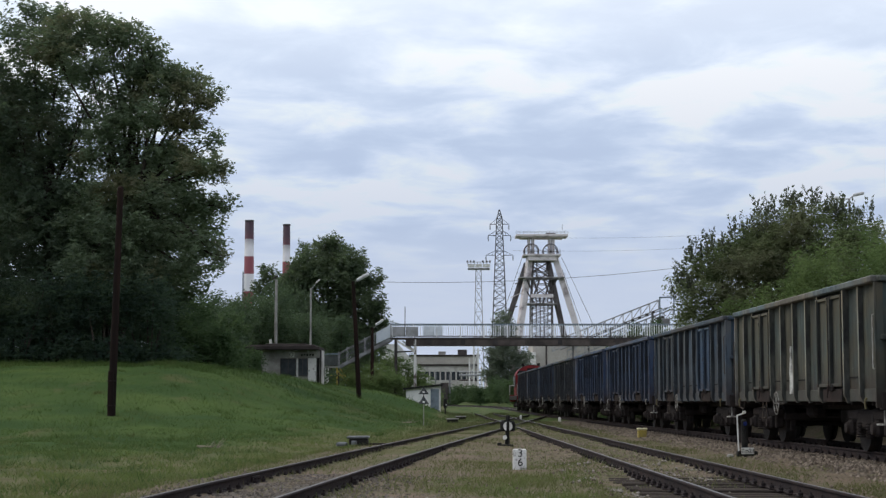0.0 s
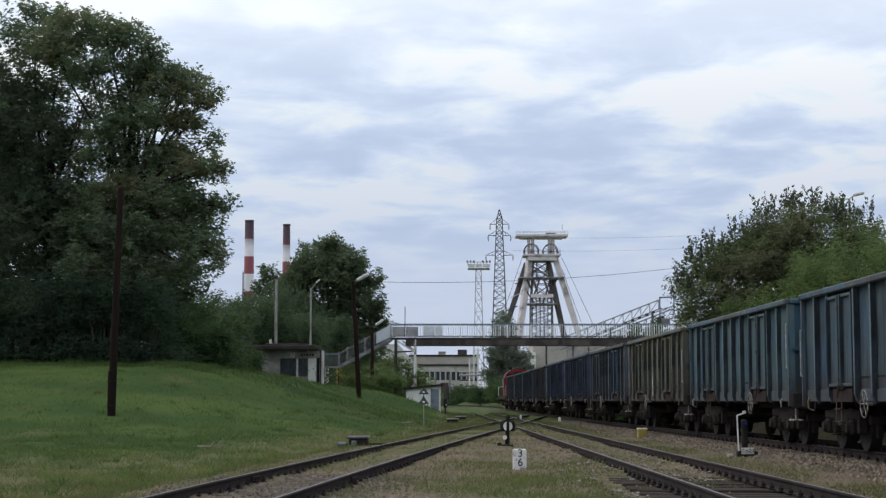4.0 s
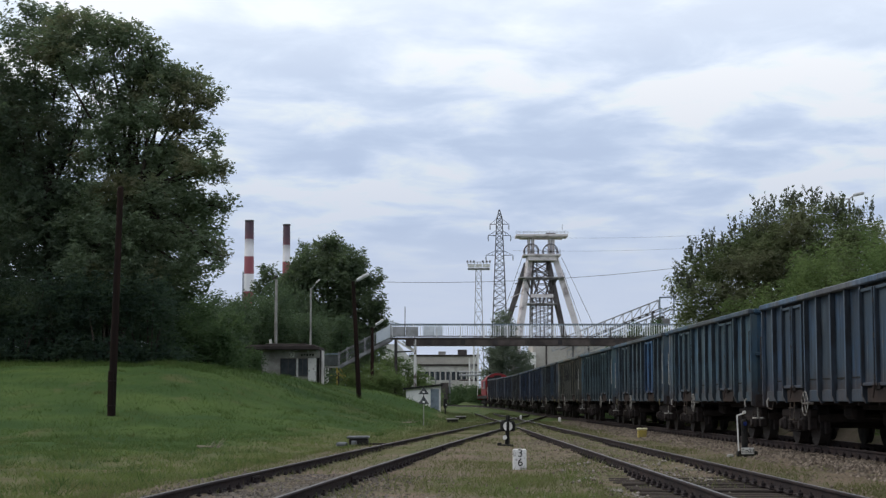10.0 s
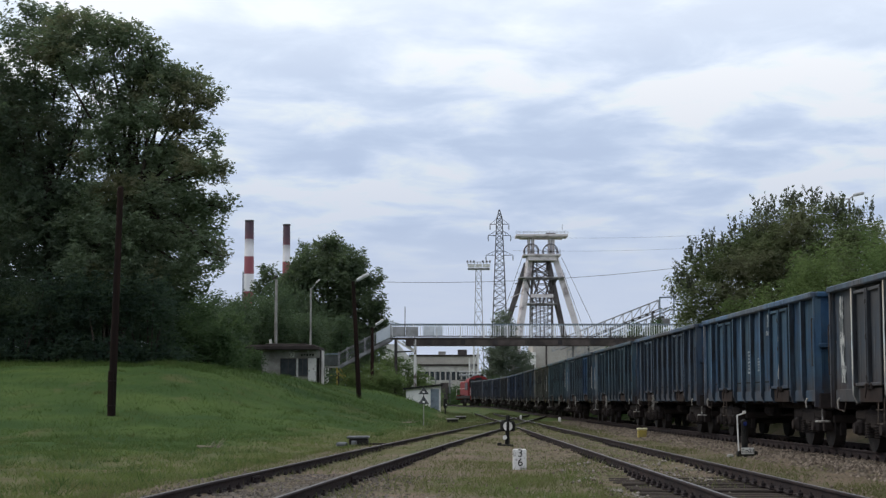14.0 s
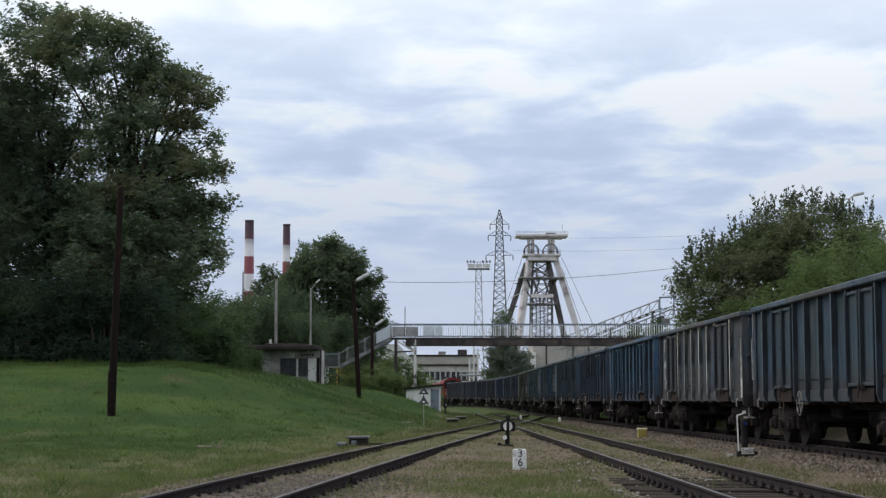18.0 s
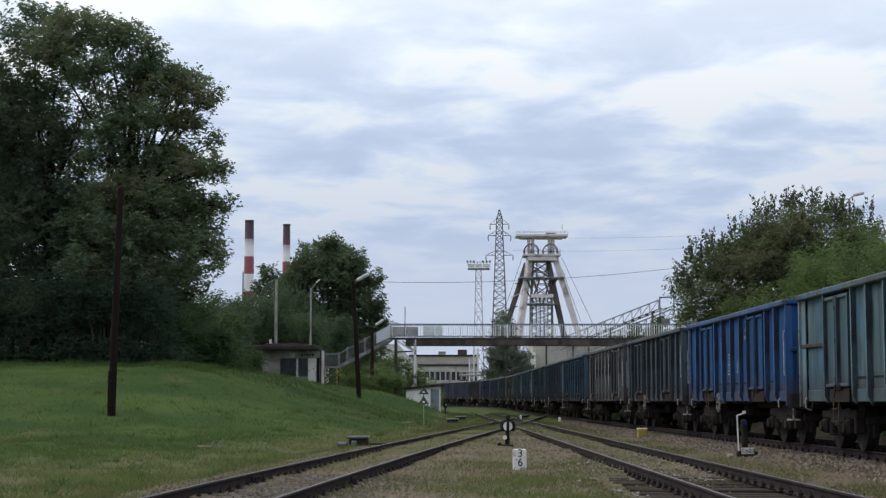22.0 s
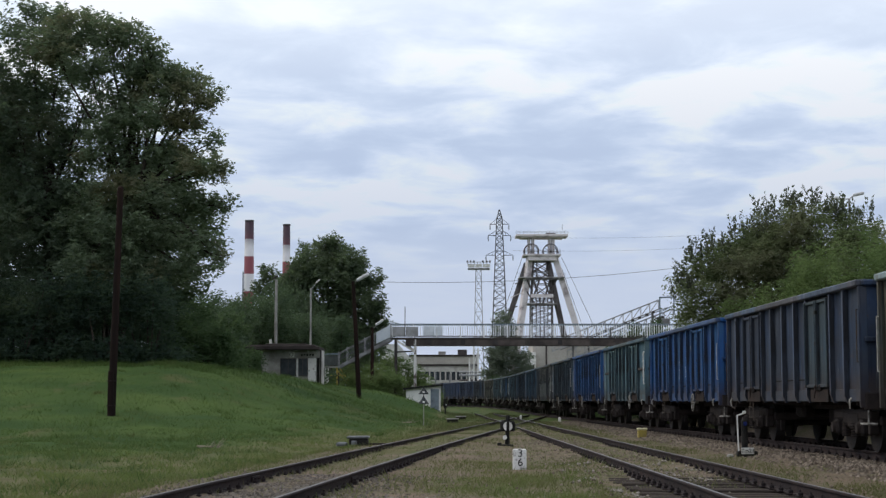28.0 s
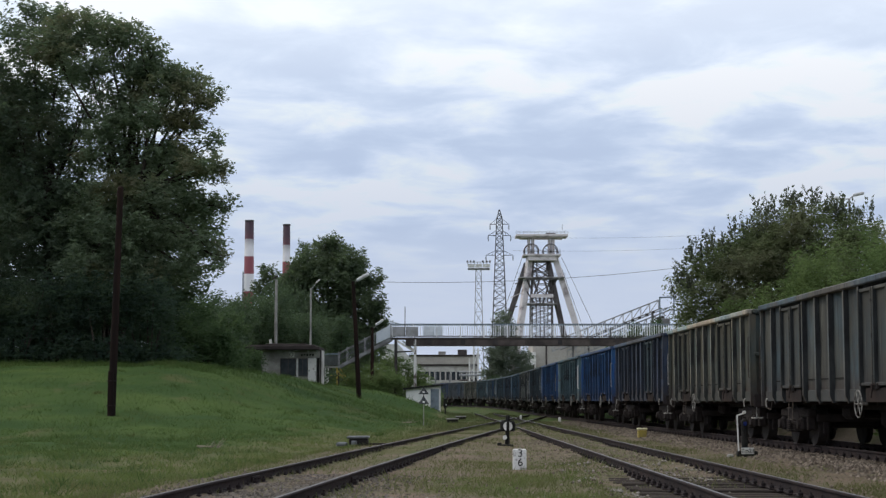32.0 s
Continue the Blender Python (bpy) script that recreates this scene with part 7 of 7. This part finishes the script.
def build_conveyor():
    p = thing("conveyor_gantry", "pale lattice conveyor gantry rising to a drive house", "conveyor")
    y = 260.0
    a, b = Vector((17.6, y, 8.9)), Vector((34.9, y, 15.7))
    d = b - a
    for off, zz in ((0.0, 0.0), (2.6, -1.3)):
        bm = bmesh.new()
        o = Vector((off, 2.0 * (off > 0), zz))
        up = Vector((0, 0, 1.5))
        for q in (Vector(), up):
            bar(bm, a + o + q, b + o + q, 0.20)
        n = 12
        for i in range(n + 1):
            m = a + o + d * (i / n)
            bar(bm, m, m + up, 0.13)
            if i < n:
                bar(bm, m, a + o + d * ((i + 1) / n) + up, 0.11)
        part("truss", bm, M["greysteel"], p)
    part("belt", bar(bmesh.new(), a + Vector((1.5, 1, 0.3)), b + Vector((1.5, 1, 0.3)), 1.6, 0.15), M["farsteel"], p)
    for f in (0.2, 0.55, 0.95):
        m = a + d * f
        part("support", bar(bmesh.new(), (m.x, y + 1, 0), (m.x, y + 1, m.z), 0.35), M["farsteel"], p)
    part("drive_house", made_box((35.2, y - 1, 13.0), (36.6, y + 3, 14.2), 0.1), M["farsteel"], p)
    part("motor", tube(bmesh.new(), (34.6, y, 13.9), (35.8, y, 14.2), 0.5, 0.5, 12), M["darksteel"], p)
    for i in range(9):
        m = a + d * (0.35 + i * 0.065) + Vector((1.4, 0, 0.45))
        part("idler", made_box((m.x - 0.22, m.y - 0.3, m.z - 0.18), (m.x + 0.22, m.y + 0.3, m.z + 0.18), 0.05), M["darksteel"], p)
    bm = bmesh.new()
    bar(bm, (35.1, y, 14.2), (35.1, y, 17.7), 0.2)
    bar(bm, (35.0, y, 17.6), (37.6, y, 17.7), 0.25)
    bar(bm, (37.4, y, 17.6), (37.4, y, 14.8), 0.18)
    bar(bm, (35.1, y, 15.2), (37.4, y, 16.4), 0.12)
    part("head_frame", bm, M["bluegrey"], p)


def far_building(name, label, x0, x1, y, z1, mat, rows, cols, depth=12, roof="roofing"):
    b = thing(name, label, "building")
    part("wall", made_box((x0, y, -0.5), (x1, y + depth, z1), 0.02), M[mat], b)
    part("roof", made_box((x0 - 0.3, y - 0.3, z1), (x1 + 0.3, y + depth + 0.3, z1 + 0.35), 0.03), M[roof], b)
    pane = None
    for r in rows:
        for k in range(cols):
            w = (x1 - x0) / cols
            x = x0 + w * (k + 0.5)
            m = pose(x, y - 0.03, r)
            if pane is None:
                pane = part("window", made_box((-w * 0.36, -0.03, -0.8), (w * 0.36, 0.03, 0.8), 0.01), M["glass"], b)
                pane.matrix_basis = m
            else:
                share("window", pane, b, m)
    return b


def colliery_buildings():
    far_building("colliery_hall", "pale grey industrial hall with a long window band", -4.6, 6.6, 310, 7.6, "plaster", (5.7,), 11)
    far_building("colliery_annex", "grey flat-roofed colliery block with rooftop plant", -7.0, 7.6, 345, 10.4, "beige", (6.4,), 6)
    b = thing("rooftop_plant", "dark vent boxes on the block's roof", "vent")
    part("vent_box", made_box((3.2, 350, 10.6), (5.2, 352, 12.0), 0.05), M["darksteel"], b)
    part("vent_box", made_box((-1.0, 350, 10.6), (0.6, 352, 11.6), 0.05), M["concrete"], b)
    far_building("preparation_plant", "beige rendered colliery building behind the footbridge", 16.2, 34.0, 290, 11.7, "beige", (), 1, 16)
    b = thing("white_annex", "pale gabled annex beside the beige building", "building")
    part("wall", made_box((14.6, 288, -0.5), (16.6, 300, 9.6), 0.05), M["white"], b)
    for x in (14.9, 15.5, 16.1):
        part("pilaster", made_box((x, 287.6, 0), (x + 0.22, 287.95, 7.4)), M["darksteel"], b)
    for x in (18.6, 26.2):
        t = thing("drainpipe", "dark rusty pipe on the beige wall", "pipe")
        part("pipe", tube(bmesh.new(), (x, 289.6, 0), (x, 289.6, 10.8), 0.16), M["darksteel"], t)
    b = thing("stair_house", "pale sloping covered stair beyond the footbridge legs", "building")
    bm = bmesh.new()
    vs = [bm.verts.new(v) for yy in (165, 168) for v in ((-6.4, yy, 0), (-1.2, yy, 0), (-1.2, yy, 3.0), (-4.6, yy, 6.8), (-6.4, yy, 6.8))]
    vs2 = vs[5:]
    bm.faces.new(vs[:5]), bm.faces.new(vs2)
    for i in range(5):
        bm.faces.new((vs[i], vs[(i + 1) % 5], vs2[(i + 1) % 5], vs2[i]))
    part("wall", bm, M["white"], b)


def pipe_rack():
    """Pale posts and pipes standing before the hall."""
    p = thing("pipe_rack", "pale steel posts carrying pipes before the hall", "pipe rack")
    y = 262.0
    for x, z in ((-1.2, 5.6), (1.1, 5.4), (4.3, 7.8), (5.0, 9.9), (5.7, 9.5), (6.3, 6.4)):
        part("post", made_box((x - 0.13, y - 0.13, -0.4), (x + 0.13, y + 0.13, z), 0.02), M["white"] if x > 2 else M["farsteel"], p)
    for z, r in ((5.1, 0.20), (5.6, 0.14), (4.3, 0.12)):
        part("pipe", tube(bmesh.new(), (2.6, y, z), (6.5, y, z), r, r, 10), M["greysteel"] if r > 0.13 else M["darksteel"], p)
    part("strut", bar(bmesh.new(), (4.3, y, 4.4), (5.7, y, 9.0), 0.14), M["white"], p)
    part("strut", bar(bmesh.new(), (5.7, y, 4.4), (4.3, y, 7.4), 0.14), M["greysteel"], p)
    part("cabinet", made_box((-0.4, y - 0.5, -0.3), (0.9, y + 0.4, 3.9), 0.05), M["darksteel"], p)


def chimneys():
    for i, (x, y, z, r0, r1, lab) in enumerate(((-157.4, 1300, 145.4, 5.0, 3.6, "tall red and white banded power-station chimney"), (-132.0, 1350, 147.6, 4.2, 3.0, "slimmer red and white banded chimney"))):
        c = thing("chimney", lab, "chimney", pose(x, y, 0))
        part("shaft", tube(bmesh.new(), (0, 0, 0), (0, 0, z), r0, r1, 24), M["chimney"], c, smooth=True)
        part("rim", tube(bmesh.new(), (0, 0, z), (0, 0, z + 1.2), r1 + 0.25, r1 + 0.25, 24), M["darksteel"], c)
        part("duct", tube(bmesh.new(), (-r1 - 1.0, -1, 0), (-r1 - 1.0, -1, z * 0.72), 0.5), M["farsteel"], c)


def overhead_lines():
    def wire(label, a, b, sag, r):
        a, b = Vector(a), Vector(b)
        n = 16
        bm = bmesh.new()
        pts = [a.lerp(b, i / n) - Vector((0, 0, sag * 4 * (i / n) * (1 - i / n))) for i in range(n + 1)]
        for p, q in zip(pts, pts[1:]):
            tube(bm, p, q, r, r, 5)
        tagged(part("overhead_wire", bm, M["cable"]), label, "wire", "overhead wires")
    wire("thin overhead wire from the bank to the trees", (-5.6, 151, 12.15), (22.5, 152, 13.6), 0.5, 0.022)
    wire("power line strung from the pylon", (14.9, 350, 36.6), (90, 380, 42.3), 1.2, 0.020)
    wire("power line strung from the pylon", (15.35, 350, 33.6), (90, 380, 39.6), 1.2, 0.020)


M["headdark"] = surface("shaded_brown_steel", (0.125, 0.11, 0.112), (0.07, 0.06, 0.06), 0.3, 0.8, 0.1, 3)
build_pylon()
build_floodlight_tower()
build_headframe()
build_conveyor()
colliery_buildings()
pipe_rack()
chimneys()
overhead_lines()

# ---- stones and grass ----


def scatter_stones(name, label, spots, size, seed, zlift=0.0, mat=None):
    """Loose ballast, each stone a small uneven block."""
    r = np.random.default_rng(seed)
    oct_v = np.array([(1, 0, 0), (-1, 0, 0), (0, 1, 0), (0, -1, 0), (0, 0, 1), (0, 0, -1)], float)
    oct_f = np.array([(0, 2, 4), (2, 1, 4), (1, 3, 4), (3, 0, 4), (2, 0, 5), (1, 2, 5), (3, 1, 5), (0, 3, 5)])
    n = len(spots)
    p = np.array([(x, y, lie(x, y) + zlift) for x, y in spots])
    s = size * r.uniform(0.5, 1.5, (n, 1, 1)) * r.uniform(0.6, 1.2, (n, 6, 1))
    v = oct_v[None] * s
    a = r.uniform(0, 2 * np.pi, n)
    ca, sa = np.cos(a)[:, None], np.sin(a)[:, None]
    x, y = v[..., 0] * ca - v[..., 1] * sa, v[..., 0] * sa + v[..., 1] * ca
    v = np.stack([x, y, v[..., 2] * 0.75], -1) + p[:, None]
    f = oct_f[None] + np.arange(n)[:, None, None] * 6
    me = raw(name, v.reshape(-1, 3), f.reshape(-1, 3))
    tagged(part(name, me, mat or M["stone"]), label, "gravel", kind="stuff")


def stones():
    r = np.random.default_rng(5)
    spots = []
    for _ in range(24000):
        y = 22 + 68 * r.random() ** 1.5
        spots.append((train_track(y) + np.clip(r.normal(-0.8, 0.85), -2.5, 2.0), y))
    scatter_stones("train_ballast", "loose brown-grey ballast stones under the train's track", spots, 0.046, 6)
    spots = []
    for _ in range(7000):
        y = 15 + 40 * r.random() ** 2
        if noise.noise(Vector((y * 0.18, 4.0, 1.0))) > -0.15 or y < 24:
            spots.append((right_track(y) + r.normal(-0.15, 0.85), y))
    near = []
    for _ in range(9000):
        y = 15 + 12 * r.random() ** 1.4
        near.append((left_track(y) + r.normal(0.3, 0.75), y))
    for _ in range(900):
        y = 16 + 60 * r.random()
        spots.append((r.uniform(left_track(y), right_track(y)), y))
    pale = []
    for _ in range(1500):
        y = 15 + 17 * r.random() ** 1.6
        x = right_track(y) + (r.normal(-0.1, 0.4) if r.random() < 0.6 else r.normal(-1.15, 0.35))
        if noise.noise(Vector((x * 1.3, y * 0.8, 3.0))) > 0.0 or y < 19:
            pale.append((x, y))
    for _ in range(300):
        y = 15.5 + 5 * r.random()
        pale.append((left_track(y) + r.normal(2.0, 0.7), y))
    scatter_stones("pale_gravel", "pale dusty gravel lying over the sleepers", pale, 0.030, 8, 0.03, M["palestone"])
    scatter_stones("fine_gravel", "small brown-grey gravel in the curved track", near, 0.024, 9, 0.0, M["greystone"])
    scatter_stones("track_gravel", "scattered gravel between the rusty rails", spots, 0.030, 7)


def grass(name, label, mat, spots, height, width, seed):
    r = np.random.default_rng(seed)
    n = len(spots)
    p = np.array([(x, y, lie(x, y) - 0.01) for x, y in spots])
    a = r.uniform(0, 2 * np.pi, n)
    side = np.stack([np.cos(a), np.sin(a), np.zeros(n)], 1)
    h = height * r.uniform(0.4, 1.5, n)[:, None]
    h = h * np.array([0.65 + 0.9 * smooth(0.5 + noise.noise(Vector((x * 0.9, y * 0.6, 6.0)))) for x, y in spots])[:, None]
    lean = np.concatenate([r.normal(0, 0.75, (n, 2)), np.ones((n, 1))], 1)
    w = width * r.uniform(0.6, 1.4, n)[:, None]
    tip = p + lean * h
    v = np.stack([p - side * w, p + side * w, tip], 1).reshape(-1, 3)
    me = raw(name, v, np.arange(n * 3).reshape(-1, 3))
    tagged(part(name, me, mat), label, "grass", kind="stuff")


def lawns():
    r = np.random.default_rng(15)
    spots = []
    poor = []
    while len(spots) + len(poor) < 110000:
        y = 16 + 75 * r.random() ** 1.25
        f = foot(y)
        x = f + 0.5 - (r.random() ** 1.2) * (0.27 * y + f + 4)
        n = noise.noise(Vector((x * 0.7, y * 0.3, 2.0)))
        if noise.noise(Vector((x * 1.1, y * 0.6, 5.0))) + r.normal(0, 0.2) < -0.28:
            continue
        (poor if r.random() < thin_turf(x, y) + 0.7 * n else spots).append((x, y))
    grass("bank_grass", "short green grass covering the bank", M["blade"], spots, 0.075, 0.009, 16)
    grass("worn_grass", "thin yellowish grass along the foot of the bank", M["thinblade"], poor, 0.065, 0.008, 19)
    spots = []
    for _ in range(11000):
        y = 15.5 + 17 * r.random() ** 1.2
        x = (left_track(y) + right_track(y)) / 2 + 0.4 + r.normal(0, 0.75)
        if noise.noise(Vector((x * 0.9, y * 0.5, 11.0))) > -0.12:
            spots.append((x, y))
    grass("turf_patch", "short green turf between the tracks", M["thinblade"], spots, 0.06, 0.007, 20)
    # weeds in tufts on the bank
    spots = []
    for _ in range(90):
        y = r.uniform(18, 80)
        x = foot(y) - r.uniform(0.2, 0.20 * y)
        spots += [(x + r.normal(0, 0.10), y + r.normal(0, 0.12)) for _ in range(26)]
    grass("weed_tufts", "darker tufts of weeds in the grass", M["blade"], spots, 0.13, 0.014, 21)
    spots = []
    while len(spots) < 42000:
        y = 15 + 75 * r.random() ** 1.4
        k = r.random()
        if k < 0.42:
            x = r.uniform(left_track(y) + 0.9, right_track(y) - 0.9) if left_track(y) + 0.9 < right_track(y) - 0.9 else left_track(y) - 1.4
        elif k < 0.62:
            x = r.normal(right_track(y) + 1.75, 0.5)
        elif k < 0.75:
            x = r.normal(left_track(y), 0.5)
            if y < 27:
                continue
        elif k < 0.85:
            x = r.normal(right_track(y), 0.45)
        else:
            x = foot(y) + r.normal(0.6, 0.5)
        if k < 0.42 and 33 < y < 62 and r.random() < 0.7:
            continue
        if noise.noise(Vector((x * 0.55, y * 0.35, 9.0))) + r.normal(0, 0.25) > -0.02:
            spots.append((x, y))
    grass("dry_grass", "patchy dry grass between the tracks", M["drygrass"], spots, 0.07, 0.008, 17)
    # ragged tall grass along the top of the bank and round the huts
    spots = []
    for _ in range(16000):
        y = r.uniform(76, 128)
        x = foot(y) - r.uniform(0.5, 26)
        spots.append((x, y))
    for _ in range(11000):
        y = r.uniform(76.5, 84.0)
        spots.append((r.uniform(-31, -11), y))
    grass("tall_grass", "longer rough grass along the top of the bank", M["blade"], spots, 0.17, 0.016, 18)
    spots = []
    while len(spots) < 12000:
        y = r.uniform(62, 150)
        x = r.uniform(foot(y) - 0.5, train_side(y) - 0.8)
        if noise.noise(Vector((x * 0.5, y * 0.16, 13.0))) + r.normal(0, 0.25) > 0.05:
            spots.append((x, y))
    grass("trackside_weeds", "patchy olive weeds about the far tracks", M["weedblade"], spots, 0.10, 0.018, 22)
    for x, y in ((-5.75, 39.8), (-1.65, 77)):
        t = thing("dead_branches", "small heap of dry pale twigs on the grass", "twigs", pose(x, y, lie(x, y)))
        rr = random.Random(int(y))
        part("log", tube(bmesh.new(), (-0.30, 0, 0.05), (0.10, 0.05, 0.04), 0.032, 0.024, 7), M["twig"], t)
        for _ in range(9):
            a = rr.uniform(0.3, 1.3)
            o, q = rr.uniform(-0.1, 0.3), rr.uniform(0.12, 0.32)
            part("twig", tube(bmesh.new(), (o, rr.uniform(-.2, .2), 0.03), (o + q * math.cos(a), rr.uniform(-.2, .2), 0.03 + q * math.sin(a)), 0.012, 0.006, 5), M["twig"], t)


M["twig"] = surface("dry_twig", (0.26, 0.22, 0.17), (0.18, 0.15, 0.12), 5.0, 0.9)
stones()
lawns()

# ---- what moves ----


def motions():
    times = [i * 1.0 for i in range(33)]
    for k, wagon, wheels in STOCK:
        walk(wagon, [(t, vehicle_pose(travelled(t) + middle(k), 9.0)) for t in times])
    loco, loco_wheels = LOCO
    walk(loco, [(t, vehicle_pose(travelled(t) + middle(WAGONS[0] - 1), 6.8)) for t in times])
    steps = [i * 0.1 for i in range(321)]
    turns = [-math.degrees(travelled(t) / 0.46) for t in steps]
    for wheel in [w for _, _, ws in STOCK for w in ws] + loco_wheels:
        at = wheel.location.copy()
        walk(wheel, [(t, pose(*at, a, 0, 0)) for t, a in zip(steps, turns)])


motions()
